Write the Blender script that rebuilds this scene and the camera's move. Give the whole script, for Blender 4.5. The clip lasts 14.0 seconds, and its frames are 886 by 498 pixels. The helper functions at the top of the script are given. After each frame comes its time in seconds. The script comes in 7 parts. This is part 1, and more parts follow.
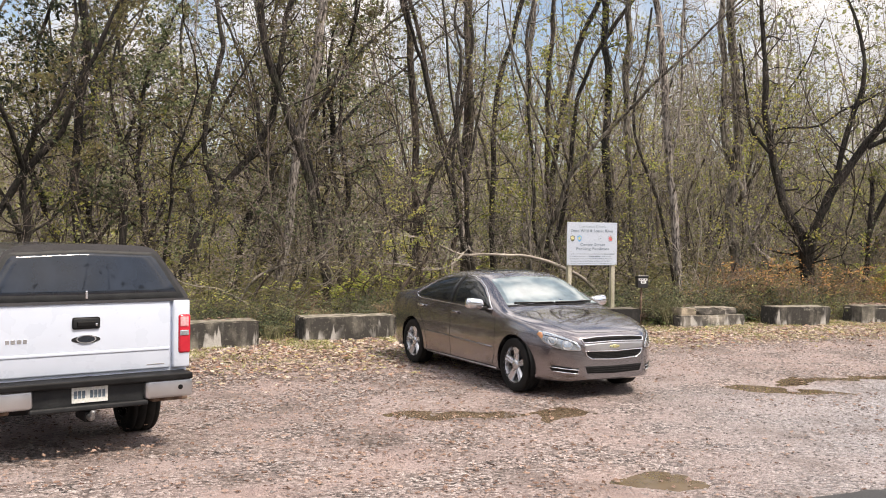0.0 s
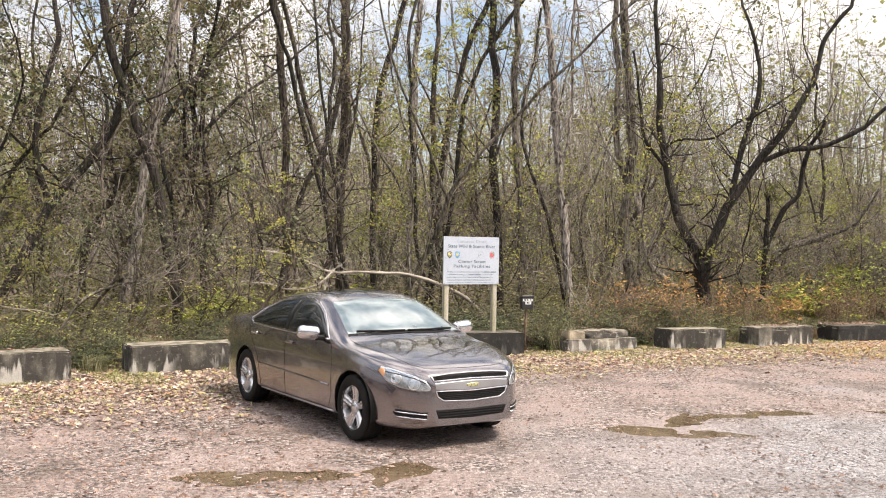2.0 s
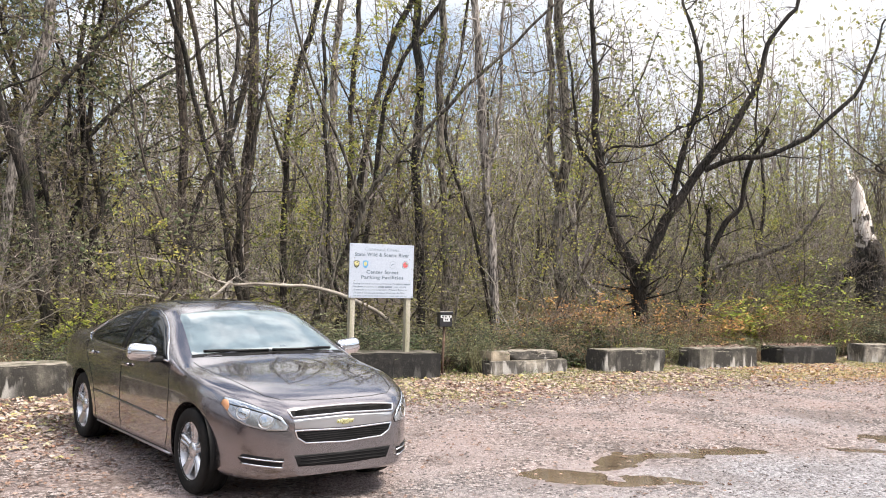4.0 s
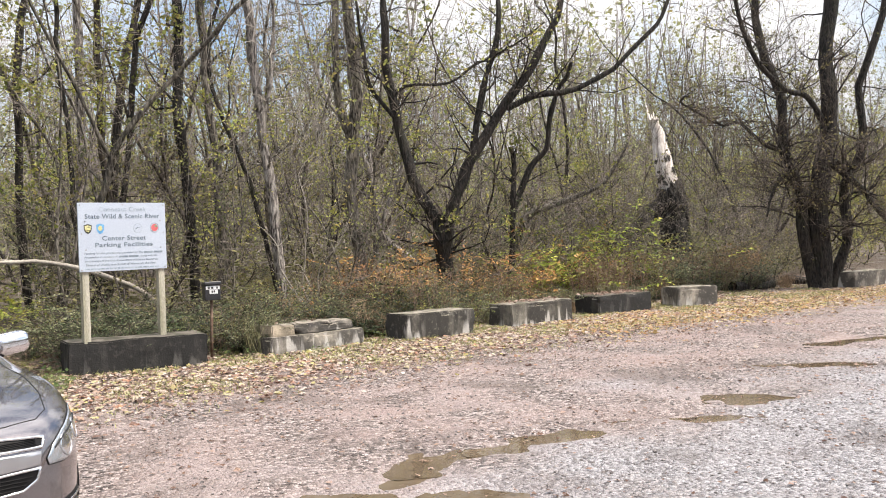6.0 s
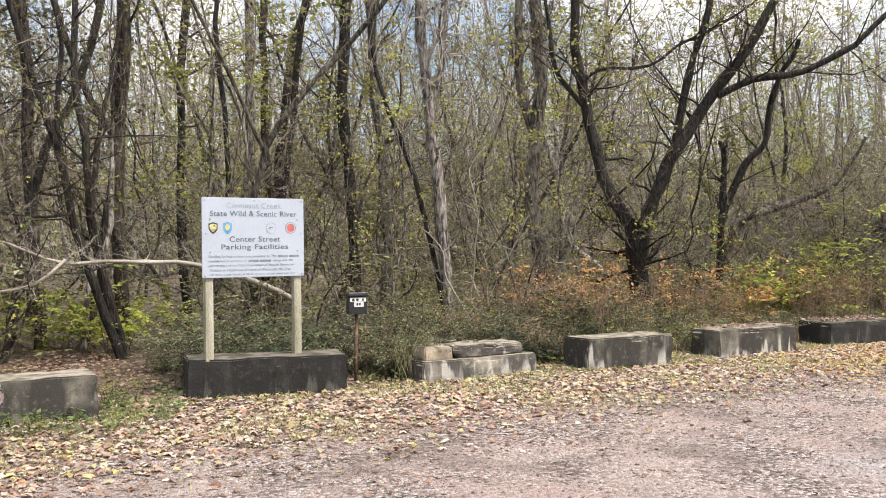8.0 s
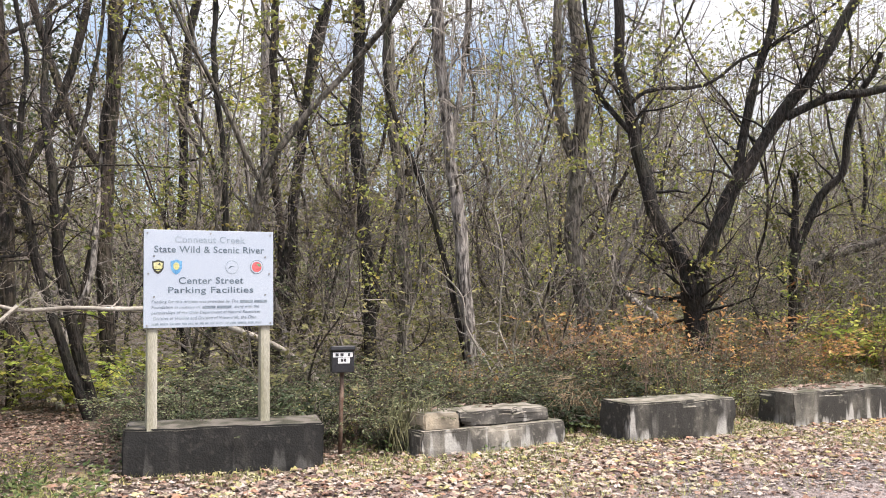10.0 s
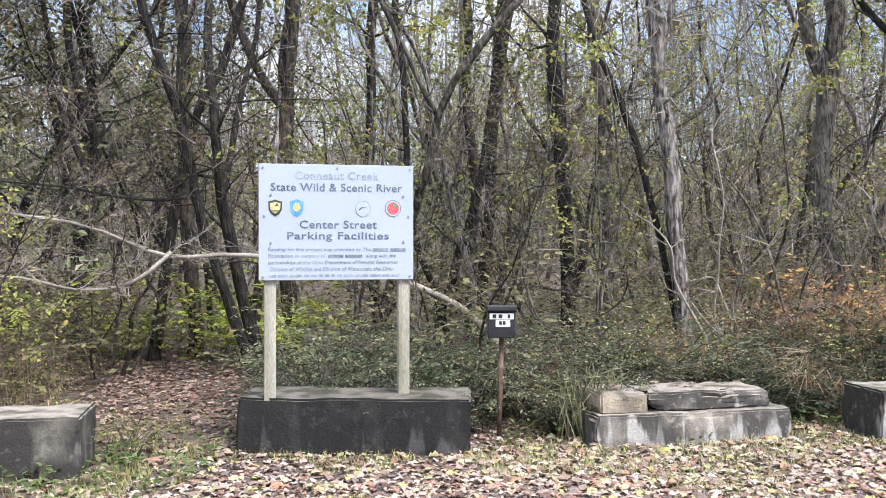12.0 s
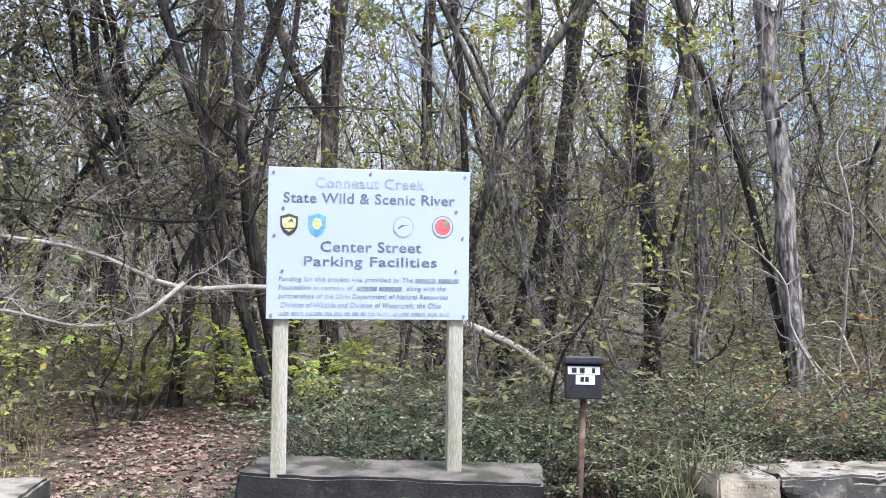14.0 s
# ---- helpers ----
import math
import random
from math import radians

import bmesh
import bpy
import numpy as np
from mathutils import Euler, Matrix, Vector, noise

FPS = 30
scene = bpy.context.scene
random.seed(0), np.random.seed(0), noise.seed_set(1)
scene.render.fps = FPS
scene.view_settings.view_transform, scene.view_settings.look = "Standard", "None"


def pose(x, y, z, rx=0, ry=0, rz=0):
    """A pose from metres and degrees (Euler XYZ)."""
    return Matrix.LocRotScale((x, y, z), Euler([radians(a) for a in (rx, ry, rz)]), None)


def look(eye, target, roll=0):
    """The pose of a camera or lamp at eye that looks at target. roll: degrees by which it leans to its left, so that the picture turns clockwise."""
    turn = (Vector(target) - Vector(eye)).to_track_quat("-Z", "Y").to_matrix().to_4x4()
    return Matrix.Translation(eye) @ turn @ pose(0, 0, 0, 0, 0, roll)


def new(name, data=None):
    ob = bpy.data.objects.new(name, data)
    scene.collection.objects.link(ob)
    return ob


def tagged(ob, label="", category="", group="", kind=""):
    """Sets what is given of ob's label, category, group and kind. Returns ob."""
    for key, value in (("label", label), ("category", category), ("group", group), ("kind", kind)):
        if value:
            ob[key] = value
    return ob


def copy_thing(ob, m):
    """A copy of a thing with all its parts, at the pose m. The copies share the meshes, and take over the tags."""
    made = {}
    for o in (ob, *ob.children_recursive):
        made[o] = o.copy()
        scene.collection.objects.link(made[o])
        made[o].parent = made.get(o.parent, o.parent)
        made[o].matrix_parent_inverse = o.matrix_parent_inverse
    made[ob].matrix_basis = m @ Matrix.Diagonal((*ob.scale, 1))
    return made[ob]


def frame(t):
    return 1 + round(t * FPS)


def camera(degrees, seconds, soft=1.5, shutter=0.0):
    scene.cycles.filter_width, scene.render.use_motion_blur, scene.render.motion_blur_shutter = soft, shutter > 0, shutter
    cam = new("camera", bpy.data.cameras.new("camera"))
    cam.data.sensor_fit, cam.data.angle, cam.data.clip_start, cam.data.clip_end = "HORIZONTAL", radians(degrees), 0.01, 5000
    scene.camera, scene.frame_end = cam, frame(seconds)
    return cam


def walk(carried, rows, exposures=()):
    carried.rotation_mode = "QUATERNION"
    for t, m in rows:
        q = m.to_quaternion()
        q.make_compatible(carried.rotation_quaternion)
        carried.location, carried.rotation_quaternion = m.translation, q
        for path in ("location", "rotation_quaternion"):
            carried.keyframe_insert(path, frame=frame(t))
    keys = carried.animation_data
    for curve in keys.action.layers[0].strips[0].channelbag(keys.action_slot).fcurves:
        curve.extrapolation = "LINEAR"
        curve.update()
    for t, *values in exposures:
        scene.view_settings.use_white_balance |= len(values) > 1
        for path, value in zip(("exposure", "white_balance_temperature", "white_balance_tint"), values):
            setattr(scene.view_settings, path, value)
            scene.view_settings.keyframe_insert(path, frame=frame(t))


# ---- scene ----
cam = camera(51.1, 14.0, 1.0)
PATH = [
    (0, (0.503, -0.216, 1.905), (0.391, 1.781, 1.878), 0.6),
    (0.5, (0.74, 0.269, 1.915), (0.534, 2.259, 1.878), 0.1),
    (1, (0.938, 0.773, 1.891), (0.828, 2.769, 1.869), 0.4),
    (1.5, (1.088, 1.405, 1.899), (1.104, 3.405, 1.902), 0.6),
    (2, (1.246, 1.848, 1.883), (1.331, 3.846, 1.896), 0.8),
    (2.2, (1.278, 2.08, 1.864), (1.383, 4.077, 1.874), 1.0),
    (4.3, (2.038, 4.167, 1.731), (2.291, 6.15, 1.791), 1.1),
    (4.5, (2.13, 4.402, 1.732), (2.423, 6.38, 1.778), 0.8),
    (5, (2.356, 5.044, 1.724), (2.774, 7.0, 1.737), -0.2),
    (5.5, (2.578, 5.731, 1.623), (3.113, 7.658, 1.612), -1.2),
    (6, (2.825, 6.304, 1.614), (3.433, 8.209, 1.592), -1.9),
    (6.5, (3.019, 6.908, 1.605), (3.623, 8.815, 1.593), -2.3),
    (7, (3.227, 7.534, 1.588), (3.769, 9.459, 1.585), -2.3),
    (7.5, (3.417, 8.116, 1.666), (3.802, 10.079, 1.665), -1.6),
    (8, (3.601, 8.619, 1.678), (3.803, 10.609, 1.67), -0.5),
    (8.2, (3.642, 8.819, 1.693), (3.796, 10.813, 1.679), -0.1),
    (10.3, (4.541, 10.936, 1.622), (4.559, 12.933, 1.725), -0.7),
    (10.5, (4.596, 11.161, 1.623), (4.565, 13.159, 1.719), -0.7),
    (11, (4.718, 11.611, 1.625), (4.539, 13.603, 1.684), -0.4),
    (11.5, (4.912, 12.012, 1.585), (4.581, 13.984, 1.603), -0.3),
    (12, (4.985, 12.473, 1.617), (4.527, 14.42, 1.606), -0.0),
    (12.5, (4.979, 12.895, 1.605), (4.466, 14.828, 1.603), 0.4),
    (13, (4.885, 13.327, 1.597), (4.343, 15.252, 1.628), 0.7),
    (13.5, (4.688, 13.723, 1.586), (4.121, 15.64, 1.635), 0.7),
    (14, (4.564, 14.162, 1.572), (3.979, 16.073, 1.641), 0.7),
]
EXPOSURES = [(0, 0.43, 7500, 13), (1.0, 0.6, 7500, 13), (2.2, 0.66, 7600, 12), (4.3, 0.66, 6950, 11), (8.2, 0.6, 7150, 10), (10.3, 0.64, 6700, 12), (14.0, 0.82, 5800, 12)]
walk(cam, [(t, look(eye, target, roll)) for t, eye, target, roll in PATH], EXPOSURES)

from mathutils.bvhtree import BVHTree

# ---- light: bright broken cloud, a veiled sun high behind the walker ----
SUN_ELEV, SUN_AZ = radians(56), radians(125)
world = bpy.data.worlds.new("sky")
scene.world = world
world.use_nodes = True
wn, wl = world.node_tree.nodes, world.node_tree.links
wn.clear()
w_out = wn.new("ShaderNodeOutputWorld")
w_bg = wn.new("ShaderNodeBackground")
w_sky = wn.new("ShaderNodeTexSky")
w_sky.sky_type = "NISHITA"
w_sky.sun_disc = False
w_sky.sun_elevation, w_sky.sun_rotation = SUN_ELEV, SUN_AZ
w_sky.air_density, w_sky.dust_density, w_sky.ozone_density = 1.0, 1.2, 1.6
w_tc = wn.new("ShaderNodeTexCoord")
w_noise = wn.new("ShaderNodeTexNoise")
w_noise.inputs["Scale"].default_value = 4.2
w_noise.inputs["Detail"].default_value = 7.0
w_noise.inputs["Roughness"].default_value = 0.55
w_ramp = wn.new("ShaderNodeValToRGB")
w_ramp.color_ramp.elements[0].position, w_ramp.color_ramp.elements[1].position = 0.4, 0.58
w_mix = wn.new("ShaderNodeMix")
w_mix.data_type = "RGBA"
wl.new(w_tc.outputs["Generated"], w_noise.inputs["Vector"])
wl.new(w_noise.outputs["Fac"], w_ramp.inputs["Fac"])
wl.new(w_ramp.outputs["Color"], w_mix.inputs["Factor"])
wl.new(w_sky.outputs["Color"], w_mix.inputs["A"])
# cloud light grows towards the zenith, as under any overcast
w_sep = wn.new("ShaderNodeSeparateXYZ")
wl.new(w_tc.outputs["Generated"], w_sep.inputs[0])
w_rise = wn.new("ShaderNodeMapRange")
w_rise.inputs["From Min"].default_value, w_rise.inputs["From Max"].default_value = 0.0, 0.9
w_rise.inputs["To Min"].default_value, w_rise.inputs["To Max"].default_value = 0.34, 1.6
wl.new(w_sep.outputs["Z"], w_rise.inputs["Value"])
w_mul = wn.new("ShaderNodeMix")
w_mul.data_type, w_mul.blend_type = "RGBA", "MULTIPLY"
w_mul.inputs["Factor"].default_value = 1.0
w_mul.inputs["A"].default_value = (8.0, 8.3, 9.0, 1)
wl.new(w_rise.outputs["Result"], w_mul.inputs["B"])
wl.new(w_mul.outputs["Result"], w_mix.inputs["B"])
wl.new(w_mix.outputs["Result"], w_bg.inputs["Color"])
w_bg.inputs["Strength"].default_value = 0.14
wl.new(w_bg.outputs["Background"], w_out.inputs["Surface"])

sun_data = bpy.data.lights.new("sun", "SUN")
sun_data.energy, sun_data.angle, sun_data.color = 3.5, radians(12), (1.0, 0.95, 0.88)
sun = new("sun", sun_data)
sun_dir = Vector((math.sin(SUN_AZ) * math.cos(SUN_ELEV), math.cos(SUN_AZ) * math.cos(SUN_ELEV), math.sin(SUN_ELEV)))
sun.rotation_euler = sun_dir.to_track_quat("Z", "Y").to_euler()


# ---- materials ----
def nodes_of(name):
    m = bpy.data.materials.new(name)
    m.use_nodes = True
    return m, m.node_tree.nodes, m.node_tree.links, m.node_tree.nodes["Principled BSDF"]


def noise_fac(n, l, vec, scale, detail=4.0, lo=0.35, hi=0.65):
    a = n.new("ShaderNodeTexNoise")
    a.inputs["Scale"].default_value, a.inputs["Detail"].default_value = scale, detail
    l.new(vec, a.inputs["Vector"])
    r = n.new("ShaderNodeMapRange")
    r.inputs["From Min"].default_value, r.inputs["From Max"].default_value = lo, hi
    l.new(a.outputs["Fac"], r.inputs["Value"])
    return r.outputs["Result"]


def blend(n, l, fac, a, b, mode="MIX"):
    m = n.new("ShaderNodeMix")
    m.data_type, m.blend_type = "RGBA", mode
    for sock, v in (("Factor", fac), ("A", a), ("B", b)):
        if isinstance(v, (int, float)):
            m.inputs[sock].default_value = v
        elif isinstance(v, tuple):
            m.inputs[sock].default_value = (*v, 1)
        else:
            l.new(v, m.inputs[sock])
    return m.outputs["Result"]


def value_of(n, l, a, op, b=None):
    m = n.new("ShaderNodeMath")
    m.operation = op
    for i, v in enumerate((a, b)):
        if v is None:
            continue
        if isinstance(v, (int, float)):
            m.inputs[i].default_value = v
        else:
            l.new(v, m.inputs[i])
    return m.outputs[0]


def bump(n, l, bsdf, height, strength, dist):
    b = n.new("ShaderNodeBump")
    b.inputs["Strength"].default_value, b.inputs["Distance"].default_value = strength, dist
    l.new(height, b.inputs["Height"])
    l.new(b.outputs["Normal"], bsdf.inputs["Normal"])


def coords(n, l, stretch=(1, 1, 1)):
    tc, mp = n.new("ShaderNodeTexCoord"), n.new("ShaderNodeMapping")
    mp.inputs["Scale"].default_value = stretch
    l.new(tc.outputs["Object"], mp.inputs["Vector"])
    return mp.outputs["Vector"]


def surf(name, c1, c2, big=3.0, fine=60.0, rough=0.7, metal=0.0, relief=0.3, dist=0.01, stretch=(1, 1, 1), coat=0.0, spread=0.0, island=0.0):
    """A worn surface: two colours at one scale, grain at another, a relief."""
    m, n, l, p = nodes_of(name)
    v = coords(n, l, stretch)
    col = blend(n, l, noise_fac(n, l, v, big), c1, c2)
    g = noise_fac(n, l, v, fine, 3.0, 0.2, 0.8)
    col = blend(n, l, 0.45, col, g, "OVERLAY")
    if spread:
        oi = n.new("ShaderNodeObjectInfo")
        k = value_of(n, l, value_of(n, l, oi.outputs["Random"], "MULTIPLY", spread), "ADD", 1 - spread / 2)
        col = blend(n, l, 1.0, col, k, "MULTIPLY")
    if island:
        ge = n.new("ShaderNodeNewGeometry")
        k = value_of(n, l, value_of(n, l, ge.outputs["Random Per Island"], "MULTIPLY", island), "ADD", 1 - island / 2)
        col = blend(n, l, 1.0, col, k, "MULTIPLY")
    l.new(col, p.inputs["Base Color"])
    r = n.new("ShaderNodeMapRange")
    r.inputs["To Min"].default_value, r.inputs["To Max"].default_value = max(0.02, rough - 0.12), min(1, rough + 0.12)
    l.new(g, r.inputs["Value"])
    l.new(r.outputs["Result"], p.inputs["Roughness"])
    p.inputs["Metallic"].default_value = metal
    p.inputs["Coat Weight"].default_value = coat
    p.inputs["Coat Roughness"].default_value = 0.05
    if relief:
        bump(n, l, p, g, relief, dist)
    return m


def leaf_mat(name, stops, rough=0.55, through_light=0.45, shine=0.25, vary=True):
    """Leaves of several colours, picked leaf by leaf."""
    m, n, l, p = nodes_of(name)
    ge, rp = n.new("ShaderNodeNewGeometry"), n.new("ShaderNodeValToRGB")
    rp.color_ramp.interpolation = "LINEAR"
    els = rp.color_ramp.elements
    while len(els) < len(stops):
        els.new(0.5)
    for i, c in enumerate(stops):
        els[i].position, els[i].color = i / (len(stops) - 1), (*c, 1)
    l.new(ge.outputs["Random Per Island"], rp.inputs["Fac"])
    v = coords(n, l)
    col = blend(n, l, 0.5, rp.outputs["Color"], noise_fac(n, l, v, 90, 3, 0.2, 0.8), "OVERLAY")
    if vary:  # one plant is darker than the next
        oi = n.new("ShaderNodeObjectInfo")
        k = value_of(n, l, value_of(n, l, oi.outputs["Random"], "MULTIPLY", 1.1), "ADD", 0.5)
        col = blend(n, l, 1.0, col, k, "MULTIPLY")
    l.new(col, p.inputs["Base Color"])
    p.inputs["Roughness"].default_value = rough
    p.inputs["Specular IOR Level"].default_value = shine
    if through_light:
        t, mx, out = n.new("ShaderNodeBsdfTranslucent"), n.new("ShaderNodeMixShader"), n["Material Output"]
        l.new(col, t.inputs["Color"])
        mx.inputs[0].default_value = through_light
        l.new(p.outputs[0], mx.inputs[1])
        l.new(t.outputs[0], mx.inputs[2])
        l.new(mx.outputs[0], out.inputs["Surface"])
    return m


def bark_mat(name, dark, light, moss=0.0):
    m, n, l, p = nodes_of(name)
    v = coords(n, l, (1, 1, 0.28))
    ridges = noise_fac(n, l, v, 22, 8, 0.4, 0.62)
    col = blend(n, l, ridges, dark, light)
    patch = noise_fac(n, l, coords(n, l), 1.6, 4, 0.5, 0.72)
    col = blend(n, l, value_of(n, l, patch, "MULTIPLY", 0.55), col, tuple(min(1, c * 1.7) for c in light))
    if moss:
        col = blend(n, l, value_of(n, l, noise_fac(n, l, coords(n, l), 2.3, 5, 0.5, 0.7), "MULTIPLY", moss), col, (0.06, 0.075, 0.02))
    oi = n.new("ShaderNodeObjectInfo")
    k = value_of(n, l, value_of(n, l, oi.outputs["Random"], "MULTIPLY", 0.7), "ADD", 0.65)
    col = blend(n, l, 1.0, col, k, "MULTIPLY")
    l.new(col, p.inputs["Base Color"])
    p.inputs["Roughness"].default_value = 0.85
    bump(n, l, p, ridges, 0.9, 0.03)
    return m


def glass_mat(name, tint, rough=0.03, ior=1.52):
    m, n, l, p = nodes_of(name)
    v = coords(n, l)
    l.new(blend(n, l, noise_fac(n, l, v, 5), tint, tuple(c * 1.5 + 0.002 for c in tint)), p.inputs["Base Color"])
    p.inputs["Roughness"].default_value = rough
    p.inputs["IOR"].default_value = ior
    return m


BARK = bark_mat("bark_brown_grey", (0.014, 0.011, 0.009), (0.095, 0.074, 0.06), 0.2)
BARK_DARK = bark_mat("bark_dark", (0.005, 0.0042, 0.0036), (0.038, 0.03, 0.025), 0.15)
BARK_MID = bark_mat("bark_grey_brown", (0.035, 0.03, 0.025), (0.215, 0.19, 0.16), 0.22)
BARK_PALE = bark_mat("bark_pale", (0.05, 0.042, 0.038), (0.4, 0.36, 0.33), 0.0)
TWIG = surf("twig_brown", (0.042, 0.032, 0.026), (0.21, 0.17, 0.142), 2.0, 40, 0.85, relief=0, spread=0.5)
TWIG_GREY = surf("twig_grey_brown", (0.1, 0.08, 0.068), (0.37, 0.315, 0.28), 2.0, 40, 0.85, relief=0, spread=0.5)
TWIG_PALE = surf("twig_pale_grey", (0.24, 0.21, 0.18), (0.44, 0.4, 0.35), 2.0, 40, 0.85, relief=0.2)
# distance haze is put into the colour: paler bark, twigs and leaves far off
HAZED_TWIG = surf("far_twig_hazed", (0.3, 0.265, 0.245), (0.52, 0.47, 0.45), 0.5, 9, 0.9, relief=0)
HAZED_BARK = bark_mat("far_bark_hazed", (0.14, 0.12, 0.11), (0.33, 0.29, 0.27), 0.0)
HAZED_LEAF = leaf_mat("far_leaf_hazed_olive", [(0.24, 0.24, 0.14), (0.34, 0.35, 0.19), (0.42, 0.44, 0.2), (0.4, 0.37, 0.24)], vary=False)
LEAF_YG = leaf_mat("leaf_yellow_green", [(0.17, 0.2, 0.055), (0.28, 0.31, 0.09), (0.38, 0.38, 0.12), (0.42, 0.34, 0.1)])
LEAF_GREEN = leaf_mat("leaf_green", [(0.045, 0.062, 0.032), (0.1, 0.125, 0.065), (0.18, 0.2, 0.11), (0.33, 0.33, 0.2)])
LEAF_LIME = leaf_mat("leaf_lime", [(0.2, 0.27, 0.05), (0.32, 0.4, 0.09), (0.42, 0.45, 0.1), (0.45, 0.4, 0.1)])
LEAF_DULL = leaf_mat("leaf_dull_olive", [(0.12, 0.105, 0.06), (0.19, 0.165, 0.085), (0.2, 0.195, 0.085), (0.28, 0.22, 0.11)])
LEAF_OLIVE = leaf_mat("leaf_olive_green", [(0.08, 0.085, 0.04), (0.16, 0.16, 0.07), (0.26, 0.25, 0.11), (0.34, 0.3, 0.15)], vary=False)
LEAF_AUTUMN = leaf_mat("leaf_autumn_orange", [(0.3, 0.14, 0.06), (0.48, 0.25, 0.1), (0.6, 0.36, 0.16), (0.55, 0.42, 0.16)])
LEAF_WEED = leaf_mat("leaf_weed_green", [(0.05, 0.08, 0.03), (0.1, 0.15, 0.055), (0.18, 0.23, 0.09), (0.28, 0.31, 0.14)], vary=False)
LEAF_DARK = leaf_mat("leaf_dark_green", [(0.024, 0.038, 0.02), (0.05, 0.073, 0.036), (0.1, 0.125, 0.065)], 0.45, 0.25)
LEAF_RUST = leaf_mat("leaf_rust", [(0.15, 0.08, 0.05), (0.27, 0.16, 0.09), (0.4, 0.27, 0.13), (0.22, 0.155, 0.105)])
LEAF_FALLEN = leaf_mat("leaf_fallen", [(0.12, 0.075, 0.06), (0.2, 0.125, 0.1), (0.4, 0.27, 0.21), (0.5, 0.41, 0.34), (0.5, 0.45, 0.17), (0.22, 0.15, 0.13), (0.6, 0.51, 0.45), (0.16, 0.11, 0.1), (0.45, 0.25, 0.165), (0.3, 0.21, 0.18), (0.45, 0.37, 0.31), (0.66, 0.57, 0.51), (0.36, 0.35, 0.17), (0.5, 0.4, 0.33), (0.08, 0.05, 0.045)], 0.6, 0.15, 0.15, False)
LEAF_ORANGE = leaf_mat("leaf_orange_tan", [(0.3, 0.16, 0.08), (0.48, 0.27, 0.13), (0.55, 0.38, 0.22), (0.5, 0.42, 0.16), (0.38, 0.24, 0.15)], 0.6, 0.15, 0.15, False)
LEAF_LITTER = leaf_mat("leaf_litter", [(0.1, 0.06, 0.045), (0.2, 0.125, 0.095), (0.32, 0.22, 0.17), (0.42, 0.31, 0.26), (0.1, 0.055, 0.045)], 0.6, 0.1, 0.12, False)
BACKWOOD = surf("far_wood_tone", (0.1, 0.085, 0.07), (0.2, 0.17, 0.14), 0.35, 2.5, 0.9, relief=0, stretch=(1, 1, 0.3))
DRY = surf("dry_stem", (0.24, 0.16, 0.1), (0.38, 0.28, 0.18), 4, 50, 0.85, relief=0, island=0.7)
RUST_STEM = surf("rust_stem", (0.2, 0.125, 0.095), (0.36, 0.26, 0.2), 4, 50, 0.85, relief=0, island=0.7)
GRASS = surf("grass_blade", (0.14, 0.16, 0.045), (0.36, 0.35, 0.13), 4, 50, 0.6, relief=0, island=0.6)
GRASS_PALE = surf("grass_pale_blade", (0.12, 0.13, 0.06), (0.28, 0.26, 0.15), 4, 50, 0.6, relief=0, island=0.7)
WOOD_POST = surf("treated_post_wood", (0.25, 0.238, 0.16), (0.53, 0.5, 0.425), 2, 70, 0.8, stretch=(4, 4, 0.35), relief=0.5, spread=0.3)
SIGN_WHITE = surf("sign_white_paint", (0.435, 0.49, 0.585), (0.47, 0.525, 0.615), 1.5, 900, 0.35, relief=0.05)
INK = surf("sign_ink_blue_grey", (0.085, 0.12, 0.16), (0.155, 0.2, 0.24), 9, 60, 0.5, relief=0)
INK_SMALL = surf("sign_ink_small_print", (0.14, 0.18, 0.23), (0.3, 0.36, 0.41), 5, 60, 0.5, relief=0)
INK_PALE = surf("sign_ink_faded", (0.24, 0.3, 0.36), (0.36, 0.42, 0.49), 9, 60, 0.5, relief=0)
LOGO_BLACK = surf("badge_black", (0.03, 0.03, 0.025), (0.06, 0.06, 0.05), 9, 60, 0.5, relief=0)
LOGO_YELLOW = surf("badge_yellow", (0.5, 0.48, 0.18), (0.6, 0.56, 0.3), 9, 60, 0.5, relief=0)
LOGO_BLUE = surf("badge_blue", (0.1, 0.3, 0.55), (0.16, 0.38, 0.62), 9, 60, 0.5, relief=0)
LOGO_RED = surf("badge_red", (0.55, 0.09, 0.1), (0.62, 0.15, 0.16), 9, 60, 0.5, relief=0)
LOGO_GREEN = surf("badge_green", (0.12, 0.3, 0.15), (0.2, 0.38, 0.22), 9, 60, 0.5, relief=0)
BOX_BLACK = surf("box_black_paint", (0.012, 0.013, 0.016), (0.03, 0.03, 0.035), 6, 80, 0.4, relief=0.1)
PAPER = surf("label_paper", (0.7, 0.72, 0.74), (0.8, 0.8, 0.8), 8, 60, 0.6, relief=0)
RUSTY = surf("rusty_steel", (0.11, 0.06, 0.04), (0.24, 0.17, 0.13), 14, 90, 0.8, 0.3, 0.4, 0.004)
STEEL = surf("steel_screw", (0.25, 0.25, 0.25), (0.4, 0.4, 0.4), 20, 90, 0.4, 0.8, relief=0)
